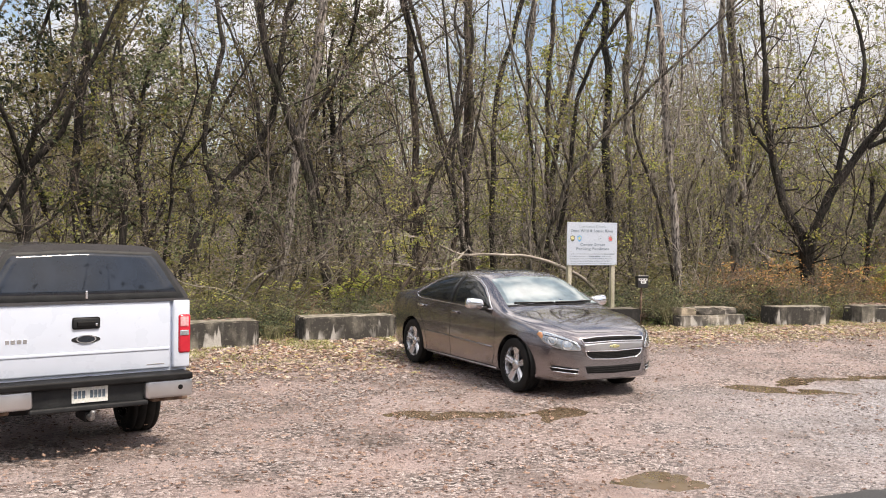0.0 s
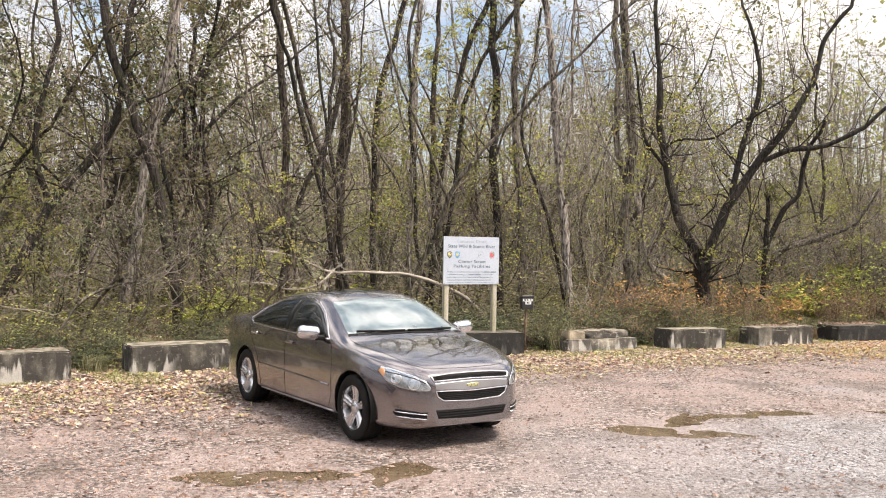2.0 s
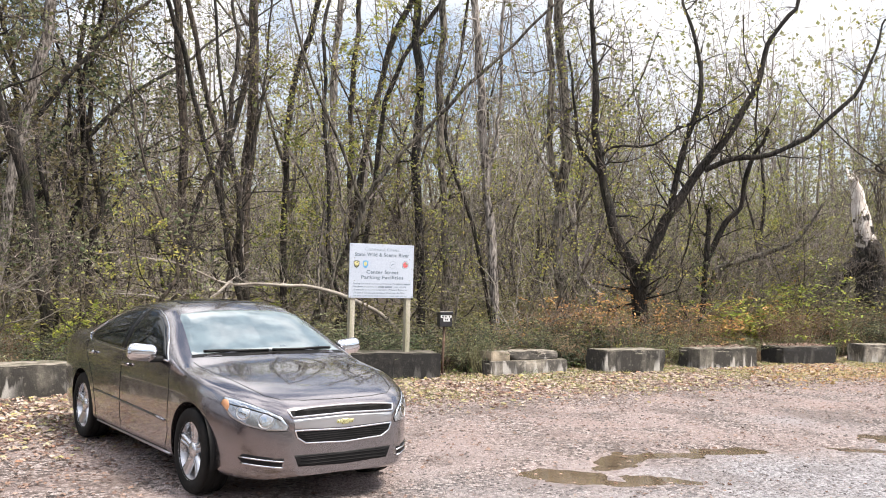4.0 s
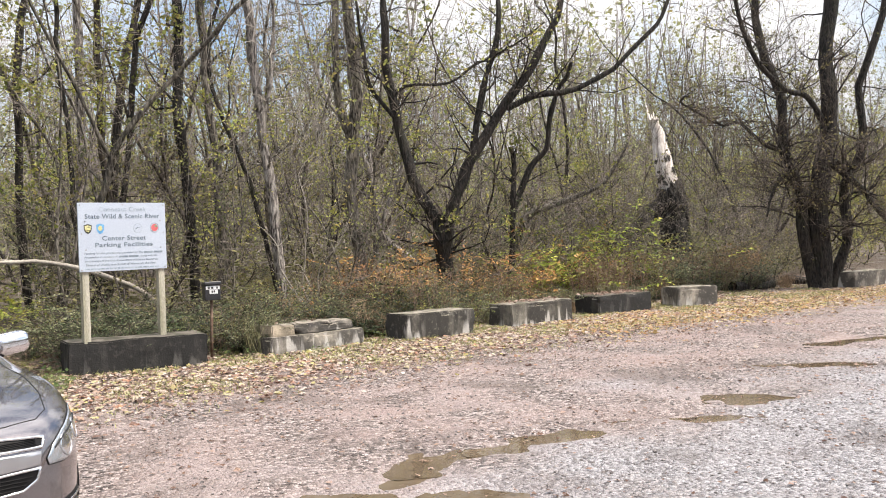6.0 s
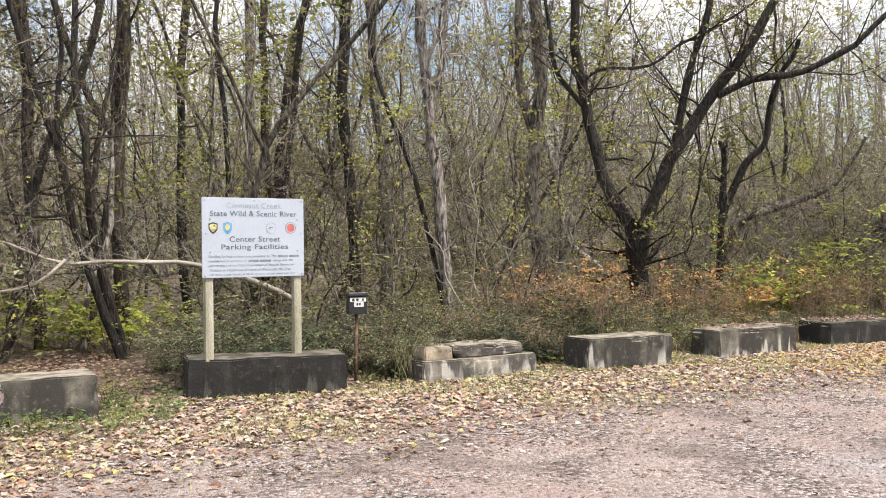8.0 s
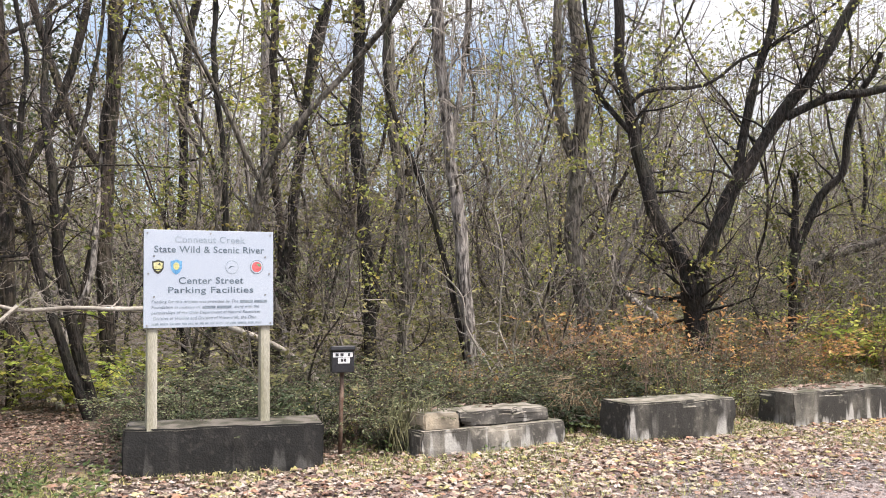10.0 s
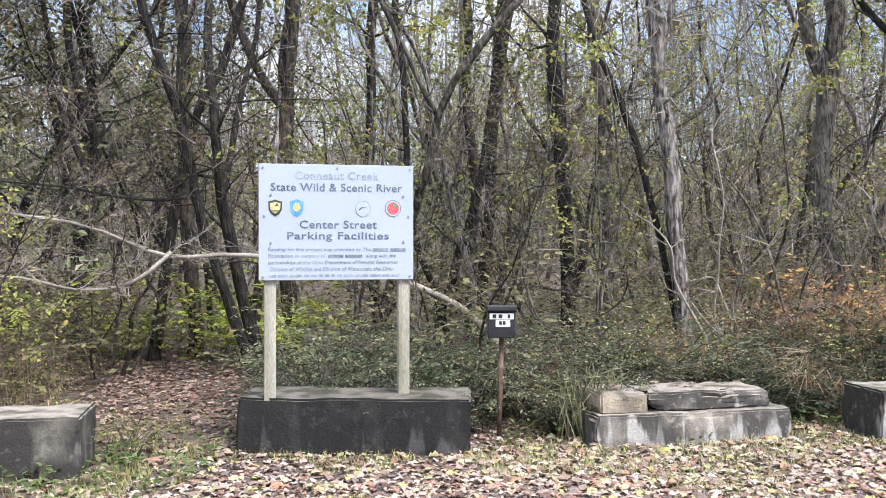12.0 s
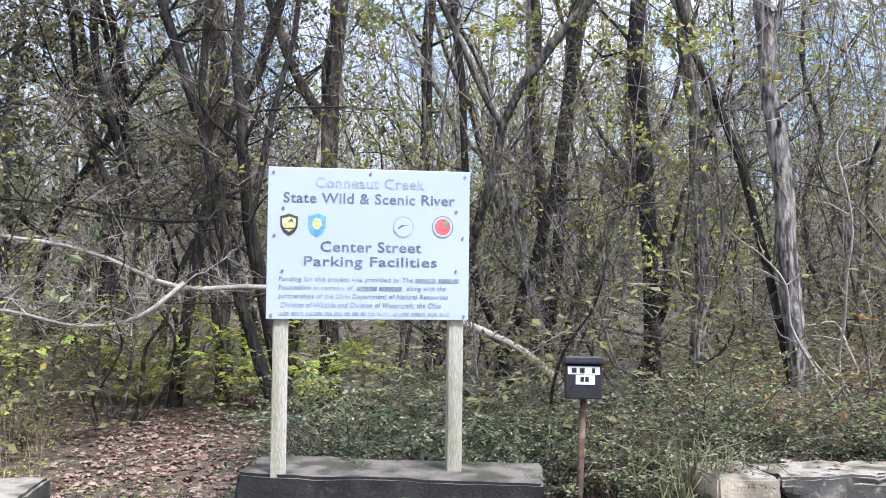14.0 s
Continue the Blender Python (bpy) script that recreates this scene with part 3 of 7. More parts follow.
block_at(-5.03, 14.45, 33, 1.82, 0.6, 0.43, CONCRETE, "weathered grey concrete barrier block with a mottled olive-tan top", 1)
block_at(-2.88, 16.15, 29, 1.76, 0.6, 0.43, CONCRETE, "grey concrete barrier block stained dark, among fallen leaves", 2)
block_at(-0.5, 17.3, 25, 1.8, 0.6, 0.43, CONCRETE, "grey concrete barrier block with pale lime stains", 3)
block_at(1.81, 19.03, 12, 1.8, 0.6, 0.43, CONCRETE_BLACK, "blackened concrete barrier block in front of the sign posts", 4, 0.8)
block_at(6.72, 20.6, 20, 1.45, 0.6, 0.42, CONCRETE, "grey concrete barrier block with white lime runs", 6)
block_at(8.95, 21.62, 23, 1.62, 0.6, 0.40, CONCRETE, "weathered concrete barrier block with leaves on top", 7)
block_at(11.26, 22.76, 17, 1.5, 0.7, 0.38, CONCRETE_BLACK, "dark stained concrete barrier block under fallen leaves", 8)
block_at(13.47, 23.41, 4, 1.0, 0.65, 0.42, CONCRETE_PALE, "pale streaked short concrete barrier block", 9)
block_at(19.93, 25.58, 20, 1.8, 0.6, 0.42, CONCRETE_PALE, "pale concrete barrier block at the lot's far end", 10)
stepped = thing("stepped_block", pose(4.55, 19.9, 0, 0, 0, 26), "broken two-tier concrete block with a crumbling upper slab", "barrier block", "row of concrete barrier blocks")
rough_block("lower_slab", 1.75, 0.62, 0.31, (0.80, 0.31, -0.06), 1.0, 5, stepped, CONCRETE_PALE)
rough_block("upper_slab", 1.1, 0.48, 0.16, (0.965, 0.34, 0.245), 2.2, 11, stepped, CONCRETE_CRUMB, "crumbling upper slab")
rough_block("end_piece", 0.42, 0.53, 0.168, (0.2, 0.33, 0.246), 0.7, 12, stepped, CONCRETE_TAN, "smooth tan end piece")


# ---- sign ----
def text_part(words, width, height, at, material, parent, name="letter", bold=0.012, slant=0.0, joined=False):
    """Built-in lettering stretched to a width and a height on the face y = at[1]; each letter a part, or one part of small print."""
    cu = bpy.data.curves.new("lettering", "FONT")
    cu.body, cu.size, cu.align_x, cu.align_y = words, 1.0, "CENTER", "CENTER"
    cu.extrude, cu.offset, cu.shear, cu.space_character = 0.004, bold, slant, 1.06
    cu.resolution_u = 3
    tmp = new("lettering", cu)
    me = bpy.data.meshes.new_from_object(tmp.evaluated_get(bpy.context.evaluated_depsgraph_get()))
    bpy.data.objects.remove(tmp)
    xs, ys = [v.co.x for v in me.vertices], [v.co.y for v in me.vertices]
    k, kz = width / (max(xs) - min(xs)), height / (max(ys) - min(ys))
    mx, my = (max(xs) + min(xs)) / 2, (max(ys) + min(ys)) / 2
    for v in me.vertices:
        v.co = Vector((at[0] + (v.co.x - mx) * k, at[1] - v.co.z * 0.3, at[2] + (v.co.y - my) * kz))
    if joined:
        return give(name, me, material, parent, kind="stuff")
    # islands that share most of their width make one letter (the dot of an i)
    root = list(range(len(me.vertices)))

    def top(a):
        while root[a] != a:
            root[a] = root[root[a]]
            a = root[a]
        return a

    for e in me.edges:
        root[top(e.vertices[0])] = top(e.vertices[1])
    spans = {}
    for v in me.vertices:
        a = spans.setdefault(top(v.index), [9.0, -9.0])
        a[0], a[1] = min(a[0], v.co.x), max(a[1], v.co.x)
    letters = []
    for key, (a, b) in sorted(spans.items(), key=lambda q: q[1][0]):
        if letters and min(b, letters[-1][1]) - max(a, letters[-1][0]) > 0.5 * min(b - a, letters[-1][1] - letters[-1][0]):
            letters[-1][2].add(key)
            letters[-1][0], letters[-1][1] = min(a, letters[-1][0]), max(b, letters[-1][1])
        else:
            letters.append([a, b, {key}])
    for a, b, keys in letters:
        faces = [list(f.vertices) for f in me.polygons if top(f.vertices[0]) in keys]
        index = {q: n for n, q in enumerate(sorted({q for f in faces for q in f}))}
        give(name, mesh_of(name, [me.vertices[q].co.copy() for q in index], [[index[q] for q in f] for f in faces]), material, parent)
    bpy.data.meshes.remove(me)


def plate_shape(pts, y, depth, bm=None):
    """A flat shape in the x-z plane with a little thickness towards -y."""
    bm = bm or bmesh.new()
    vs = [bm.verts.new((x, y, z)) for x, z in pts]
    f = bm.faces.new(vs)
    ex = bmesh.ops.extrude_face_region(bm, geom=[f])
    bmesh.ops.translate(bm, vec=(0, -depth, 0), verts=[v for v in ex["geom"] if isinstance(v, bmesh.types.BMVert)])
    bmesh.ops.recalc_face_normals(bm, faces=bm.faces[:])
    return bm


def oval(cx, cz, rx, rz, n=24):
    return [(cx + rx * math.cos(2 * math.pi * k / n), cz + rz * math.sin(2 * math.pi * k / n)) for k in range(n)]


def shield(cx, cz, w, h):
    return [(cx - w, cz + h * 0.75), (cx - w * 0.5, cz + h * 0.85), (cx, cz + h), (cx + w * 0.5, cz + h * 0.85), (cx + w, cz + h * 0.75),
            (cx + w * 0.95, cz - h * 0.2), (cx + w * 0.6, cz - h * 0.7), (cx, cz - h), (cx - w * 0.6, cz - h * 0.7), (cx - w * 0.95, cz - h * 0.2)]


sign = thing("information_sign", pose(2.53, 19.31, 0, 0, 0, 25.2), "white painted sign board with blue-grey lettering on two wooden posts", "sign")
board = part("board", box(1.2, 0.02, 0.895, (0, 0, 1.785), 0.003), SIGN_WHITE, sign, "white board with faded print")
for x in (-0.515, 0.53):
    part("post", box(0.09, 0.09, 2.0, (x, 0.062, 1.0), 0.006), WOOD_POST, sign, "weathered greenish timber post")
FACE = -0.0115
text_part("Conneaut Creek", 0.65, 0.062, (0, FACE, 2.148), INK_PALE, board)
text_part("State Wild & Scenic River", 1.02, 0.062, (0, FACE, 2.055), INK, board)
text_part("Center Street", 0.6, 0.062, (0.01, FACE, 1.768), INK, board)
text_part("Parking Facilities", 0.79, 0.075, (0.01, FACE, 1.672), INK, board)
# small print; the name of a person stands as bars
def name_bars(x, z, widths):
    for w in widths:
        part("print_bar", plate_shape([(x, z - 0.012), (x + w, z - 0.012), (x + w + 0.003, z + 0.012), (x + 0.003, z + 0.012)], FACE, 0.001), INK_SMALL, board)
        x += w + 0.014


for words, x0, x1, z in (("Funding for this project was provided by The", -0.53, 0.262, 1.571), ("Foundation in memory of", -0.53, -0.09, 1.521), ("along with the", 0.225, 0.46, 1.521),
                         ("partnerships of the Ohio Department of Natural Resources", -0.53, 0.475, 1.471), ("Division of Wildlife and Division of Watercraft, the Ohio", -0.515, 0.435, 1.421)):
    text_part(words, x1 - x0, 0.036, ((x0 + x1) / 2, FACE, z), INK_SMALL, board, "small_print", 0.006, 0.16, True)
name_bars(0.275, 1.571, (0.125, 0.125))
name_bars(-0.075, 1.521, (0.12, 0.135))
bm, x, rng = bmesh.new(), -0.53, random.Random(44)
while x < 0.49:
    w = min(rng.uniform(0.03, 0.11), 0.51 - x)
    plate_shape([(x, 1.362), (x + w, 1.362), (x + w, 1.38), (x, 1.38)], FACE, 0.001, bm)
    x += w + 0.012
tagged(part("print_line", bm, INK_PALE, board), kind="stuff")
badge = part("badge", plate_shape(shield(-0.475, 1.892, 0.052, 0.066), FACE, 0.0012), LOGO_BLACK, board, "small black and yellow shield badge")
part("badge_field", plate_shape(shield(-0.475, 1.895, 0.04, 0.045), FACE - 0.0013, 0.001), LOGO_YELLOW, badge)
part("badge_figure", plate_shape([(-0.485, 1.905), (-0.46, 1.93), (-0.45, 1.905), (-0.462, 1.912)], FACE - 0.0025, 0.001), LOGO_BLACK, badge)
part("badge_band", plate_shape([(-0.504, 1.866), (-0.446, 1.866), (-0.446, 1.874), (-0.504, 1.874)], FACE - 0.0025, 0.001), LOGO_BLACK, badge)
badge = part("badge", plate_shape(shield(-0.312, 1.892, 0.052, 0.07), FACE, 0.0012), LOGO_BLUE, board, "small blue shield badge")
part("badge_field", plate_shape(oval(-0.312, 1.9, 0.028, 0.034), FACE - 0.0013, 0.001), LOGO_YELLOW, badge)
badge = part("badge", plate_shape(oval(0.2, 1.892, 0.062, 0.064), FACE, 0.0012), INK_PALE, board, "faded round badge with a bird-like stroke")
part("badge_field", plate_shape(oval(0.2, 1.892, 0.056, 0.058), FACE - 0.0013, 0.001), SIGN_WHITE, badge)
part("badge_stroke", plate_shape([(0.165, 1.885), (0.19, 1.905), (0.235, 1.902), (0.2, 1.897), (0.172, 1.878)], FACE - 0.0025, 0.001), INK, badge)
badge = part("badge", plate_shape(oval(0.437, 1.896, 0.064, 0.066), FACE, 0.0012), INK, board, "round red badge with a dark rim")
part("badge_ring", plate_shape(oval(0.437, 1.896, 0.059, 0.061), FACE - 0.0013, 0.001), SIGN_WHITE, badge)
part("badge_field", plate_shape(oval(0.437, 1.896, 0.047, 0.049), FACE - 0.0025, 0.001), LOGO_RED, badge)
part("badge_stroke", plate_shape([(0.432, 1.925), (0.462, 1.93), (0.478, 1.905), (0.458, 1.898)], FACE - 0.0037, 0.001), LOGO_GREEN, badge)
for x, z in ((-0.57, 2.2), (0, 2.205), (0.57, 2.2), (-0.56, 1.83), (0.56, 1.83), (-0.57, 1.36), (0.57, 1.36), (-0.51, 1.99), (0.52, 1.99), (0.52, 1.63), (-0.51, 1.62)):
    part("screw", plate_shape(oval(x, z, 0.009, 0.009, 10), FACE, 0.004), STEEL, board)

# ---- drop box on its post ----
drop_box = thing("drop_box", pose(3.68, 20.1, 0, 0, 0, 12), "black metal drop box with white labels on a rusty post", "letter box")
rod_part("post", [(-0.01, 0.02, -0.1), (0.0, 0.02, 0.4), (0.015, 0.02, 0.86)], [0.022] * 3, RUSTY, drop_box, 8, "rusty leaning steel pipe")
part("body", box(0.23, 0.16, 0.21, (0.01, 0, 0.945), 0.008), BOX_BLACK, drop_box)
part("lid", box(0.25, 0.19, 0.05, (0.01, -0.005, 1.073), 0.012, Euler((radians(-9), 0, 0)).to_matrix()), BOX_BLACK, drop_box, "sloping black lid")
part("label", box(0.2, 0.003, 0.05, (0.01, -0.082, 1.02)), PAPER, drop_box, "white paper label")
part("label", box(0.12, 0.003, 0.06, (0.02, -0.0825, 0.962)), PAPER, drop_box, "white paper label")
for x, z, w in ((-0.05, 1.02, 0.03), (0.0, 1.02, 0.03), (0.07, 1.02, 0.02), (0.0, 0.965, 0.022), (0.03, 0.965, 0.022)):
    part("print_bar", box(w, 0.002, 0.03, (x, -0.085, z)), BOX_BLACK, drop_box)


# ---- vehicles ----
def keyed(keys):
    """A smooth curve through (x, value) keys."""
    xs, ys = [k[0] for k in keys], [k[1] for k in keys]
    n = len(xs)
    sl = [(ys[i + 1] - ys[i]) / (xs[i + 1] - xs[i]) for i in range(n - 1)]
    tan = [sl[0]] + [0.0 if sl[i - 1] * sl[i] <= 0 else 2 * sl[i - 1] * sl[i] / (sl[i - 1] + sl[i]) for i in range(1, n - 1)] + [sl[-1]]

    def at(x):
        if x <= xs[0]:
            return ys[0]
        if x >= xs[-1]:
            return ys[-1]
        i = max(j for j in range(n - 1) if xs[j] <= x)
        h = xs[i + 1] - xs[i]
        t = (x - xs[i]) / h
        return ys[i] * (2 * t ** 3 - 3 * t * t + 1) + tan[i] * h * (t ** 3 - 2 * t * t + t) + ys[i + 1] * (3 * t * t - 2 * t ** 3) + tan[i + 1] * h * (t ** 3 - t * t)
    return at


def smooth_row(pts, per):
    """Points of a rounded section through corner points."""
    out, n = [], len(pts)
    for i in range(n - 1):
        a, b, c, d = (Vector(pts[j]) for j in (max(i - 1, 0), i, i + 1, min(i + 2, n - 1)))
        for k in range(per):
            t = k / per
            out.append(0.5 * ((2 * b) + (c - a) * t + (2 * a - 5 * b + 4 * c - d) * t * t + (3 * b - a - 3 * c + d) * t ** 3))
    out.append(Vector(pts[-1]))
    return out


def loft(section, stations, per=4):
    """A closed shell from half sections (y, z), mirrored over y."""
    bm, rows = bmesh.new(), []
    for x in stations:
        half = smooth_row(section(x), per)
        ring = [(p[0], p[1]) for p in half] + [(-p[0], p[1]) for p in reversed(half[1:-1])]
        rows.append([bm.verts.new((x, y, z)) for y, z in ring])
    m = len(rows[0])
    for a, b in zip(rows, rows[1:]):
        for k in range(m):
            bm.faces.new((a[k], a[(k + 1) % m], b[(k + 1) % m], b[k]))
    bm.faces.new(list(reversed(rows[0])))
    bm.faces.new(rows[-1])
    bmesh.ops.recalc_face_normals(bm, faces=bm.faces[:])
    return bm


def cut_wells(bm, wells, radius, inner, outer):
    """The shell less its wheel arches."""
    me = bpy.data.meshes.new("body")
    bm.to_mesh(me)
    bm.free()
    shell = new("body", me)
    cb = bmesh.new()
    for x, z in wells:
        for side in (1, -1):
            r = bmesh.ops.create_cone(cb, cap_ends=True, segments=48, radius1=radius, radius2=radius, depth=outer - inner)
            bmesh.ops.transform(cb, matrix=Matrix.Translation((x, side * (inner + outer) / 2, z)) @ Matrix.Rotation(radians(90), 4, "X"), verts=r["verts"])
    cm = bpy.data.meshes.new("cutter")
    cb.to_mesh(cm)
    cb.free()
    cutter = new("cutter", cm)
    mod = shell.modifiers.new("wells", "BOOLEAN")
    mod.operation, mod.object, mod.solver = "DIFFERENCE", cutter, "EXACT"
    out = bpy.data.meshes.new_from_object(shell.evaluated_get(bpy.context.evaluated_depsgraph_get()))
    bpy.data.objects.remove(shell)
    bpy.data.objects.remove(cutter)
    out.polygons.foreach_set("use_smooth", [True] * len(out.polygons))
    out.set_sharp_from_angle(angle=radians(32))
    return out


class Skin:
    """Lays panels and strips on a shell by casting on to it."""

    def __init__(self, me, parent):
        bm = bmesh.new()
        bm.from_mesh(me)
        self.tree, self.parent = BVHTree.FromBMesh(bm), parent
        bm.free()

    def on(self, u, v, frame_, lift):
        o, U, V, D = frame_
        p = o + U * u + V * v
        hit, nrm, _, _ = self.tree.ray_cast(p, D)
        if hit is None:
            hit, nrm, _, _ = self.tree.find_nearest(p + D * 1.2)
        if nrm.dot(D) > 0:
            nrm = -nrm
        return hit + nrm * lift

    def panel(self, name, outline, frame_, material, lift=0.004, parent=None, label="", rings=6, dense=4, smooth=True):
        pts = []
        n = len(outline)
        for i in range(n):
            a, b = Vector(outline[i]), Vector(outline[(i + 1) % n])
            pts += [a.lerp(b, k / dense) for k in range(dense)]
        c = sum(pts, Vector((0, 0))) / len(pts)
        m, V, F = len(pts), [], []
        for j in range(rings):
            k = 1 - j / rings
            V += [self.on(*(c + (p - c) * k), frame_, lift if j else lift * 0.4) for p in pts]
            if j == 0:
                V += [self.on(*(c + (p - c) * 0.985), frame_, lift) for p in pts]
        V.append(self.on(*c, frame_, lift))
        rows = rings + 1
        for j in range(rows - 1):
            for i in range(m):
                F.append((j * m + i, j * m + (i + 1) % m, (j + 1) * m + (i + 1) % m, (j + 1) * m + i))
        for i in range(m):
            F.append(((rows - 1) * m + i, (rows - 1) * m + (i + 1) % m, len(V) - 1))
        bm = bmesh.new()
        vs = [bm.verts.new(v) for v in V]
        for f in F:
            try:
                bm.faces.new([vs[i] for i in f])
            except ValueError:
                pass
        bmesh.ops.recalc_face_normals(bm, faces=bm.faces[:])
        D = frame_[3]
        if sum((f.normal.dot(D) * f.calc_area() for f in bm.faces)) > 0:
            bmesh.ops.reverse_faces(bm, faces=bm.faces[:])
        return part(name, bm, material, parent or self.parent, label, smooth)

    def strip(self, name, line, frame_, material, r=0.006, closed=False, lift=0.001, parent=None, label="", per=6):
        pts = []
        n = len(line)
        for i in range(n if closed else n - 1):
            a, b = Vector(line[i]), Vector(line[(i + 1) % n])
            pts += [self.on(*a.lerp(b, k / per), frame_, lift) for k in range(per)]
        pts.append(self.on(*line[0 if closed else -1], frame_, lift))
        V, F = [], []
        tube(V, F, pts, [r] * len(pts), 6, True)
        return give(name, mesh_of(name, V, F, True), material, parent or self.parent, label)


def lathe(profile, n=36, axis_y=True):
    """A solid of turning round the y axis from (radius, y) points."""
    V, F = [], []
    m = len(profile)
    for k in range(n):
        a = 2 * math.pi * k / n
        V += [(r * math.cos(a), y, r * math.sin(a)) for r, y in profile]
    for k in range(n):
        k2 = (k + 1) % n
        for i in range(m - 1):
            F.append((k * m + i, k2 * m + i, k2 * m + i + 1, k * m + i + 1))
    return V, F


def wheel(parent, x, side, y, r, width, rim_r, spokes, material, steer=0.0, drop=0.0):
    """A wheel: cast rim with spokes; tyre and hub cap under it. side: -1 is the right."""
    e, h = side, width / 2
    V, F = lathe([(rim_r, h * 0.95), (rim_r * 0.97, h * 0.7), (rim_r * 0.9, h * 0.3), (rim_r * 0.88, -h * 0.8), (rim_r, -h)], 36)
    bm = bmesh.new()
    vs = [bm.verts.new(v) for v in V]
    for f in F:
        bm.faces.new([vs[i] for i in f])
    for k in range(spokes):
        a = 2 * math.pi * k / spokes + 0.3
        for j, (r0, r1) in enumerate(((0.04, rim_r * 0.98),)):
            w0, w1 = 0.03, 0.052
            ring = []
            for rr, ww, yy in ((r0, w0, h * 0.72), ((r0 + r1) / 2, (w0 + w1) / 2 * 0.95, h * 0.74), (r1, w1, h * 0.86)):
                c, s = math.cos(a), math.sin(a)
                for q, dy in ((-1, -0.03), (-0.75, 0), (-0.15, 0), (0, -0.012), (0.15, 0), (0.75, 0), (1, -0.03)):
                    ring.append(bm.verts.new((rr * c - q * ww * s, yy + dy, rr * s + q * ww * c)))
            for i in range(2):
                for q in range(6):
                    bm.faces.new((ring[i * 7 + q], ring[i * 7 + q + 1], ring[i * 7 + q + 8], ring[i * 7 + q + 7]))
    bmesh.ops.recalc_face_normals(bm, faces=bm.faces[:])
    wh = part("wheel", bm, material, parent, "five-spoke alloy wheel", True)
    sh = 0.88
    V, F = lathe([(rim_r * 0.97, h * 0.86), (rim_r * 1.02, h * 1.0), (rim_r * 1.02 + (r - rim_r) * 0.45, h * 1.04), (r * 0.965, h * 0.97), (r * 0.99, h * sh), (r, h * 0.7),
                  (r * 0.985, h * 0.66), (r * 0.985, h * 0.58), (r, h * 0.54), (r, h * 0.06), (r * 0.985, h * 0.03), (r * 0.985, -h * 0.03), (r, -h * 0.06), (r, -h * 0.54), (r * 0.985, -h * 0.58), (r * 0.985, -h * 0.66),
                  (r, -h * 0.7), (r * 0.99, -h * sh), (r * 0.965, -h * 0.97), (rim_r * 1.02, -h), (rim_r * 0.9, -h * 0.9)], 44)
    give("tyre", mesh_of("tyre", V, F, True), RUBBER, wh, "black rubber tyre")
    V, F = lathe([(0.001, h * 0.86), (0.05, h * 0.85), (0.065, h * 0.76), (0.066, h * 0.5)], 20)
    give("hub_cap", mesh_of("hub_cap", V, F, True), material, wh)
    V, F = lathe([(0.001, -0.02), (rim_r * 0.85, -0.02), (rim_r * 0.86, -0.05)], 28)
    give("brake_disc", mesh_of("brake_disc", V, F, True), PLASTIC_GREY, wh, "dark brake disc behind the spokes")
    wh.matrix_local = pose(x, e * y, r - drop, 0, 0, (180 if e < 0 else 0) + steer)
    return wh


def well_liner(parent, x, z, r, y0, y1):
    """Dark inner shell of a wheel arch, both sides of one axle."""
    for s in (1, -1):
        V, F = [], []
        n = 24
        for k in range(n + 1):
            a = radians(-15 + 210 * k / n)
            V += [(x + r * math.cos(a), s * y1, z + r * math.sin(a)), (x + r * math.cos(a), s * y0, z + r * math.sin(a)), (x, s * y0, z)]
        for k in range(n):
            F += [(3 * k, 3 * k + 1, 3 * k + 4, 3 * k + 3), (3 * k + 1, 3 * k + 2, 3 * k + 5, 3 * k + 4)]
        give("wheel_arch_liner", mesh_of("wheel_arch_liner", V, F, True), PLASTIC, parent, "black wheel arch liner")


def mirrored(pts):
    return [(-u, v) for u, v in pts]


# -- taupe saloon --
car = thing("sedan_car", pose(0.76, 12.91, 0, 0, 0, -59.1), "taupe-grey metallic four-door saloon car parked on wet gravel", "car")
c_w = keyed([(-2.47, 0.58), (-2.42, 0.70), (-2.3, 0.80), (-2.0, 0.87), (-1.4, 0.89), (1.2, 0.89), (1.55, 0.875), (1.9, 0.81), (2.12, 0.735), (2.26, 0.65), (2.36, 0.55), (2.42, 0.44)])
c_zb = keyed([(-2.47, 0.40), (-2.3, 0.28), (-1.9, 0.21), (1.9, 0.19), (2.25, 0.2), (2.42, 0.24)])
c_zc = keyed([(-2.47, 0.88), (-2.44, 0.97), (-2.36, 1.045), (-2.2, 1.08), (-1.95, 1.09), (-1.75, 1.12), (-1.1, 1.355), (-0.7, 1.425), (-0.25, 1.45), (0.1, 1.432), (0.34, 1.375), (1.1, 1.03), (1.25, 0.985), (1.8, 0.91), (2.15, 0.835), (2.3, 0.785), (2.38, 0.735), (2.42, 0.66)])
c_zs = keyed([(-2.47, 0.74), (-2.3, 0.92), (-1.9, 0.99), (-1.2, 0.985), (0.0, 0.955), (1.0, 0.925), (1.5, 0.875), (1.9, 0.80), (2.2, 0.71), (2.35, 0.63), (2.42, 0.56)])
c_wr = keyed([(-2.47, 0.48), (-2.2, 0.66), (-1.85, 0.70), (-1.1, 0.60), (-0.3, 0.585), (0.3, 0.60), (1.1, 0.72), (1.5, 0.68), (2.1, 0.56), (2.42, 0.4)])
c_drop = keyed([(-2.47, 0.02), (-1.9, 0.025), (-1.0, 0.07), (0.2, 0.06), (1.1, 0.04), (1.5, 0.022), (2.42, 0.02)])


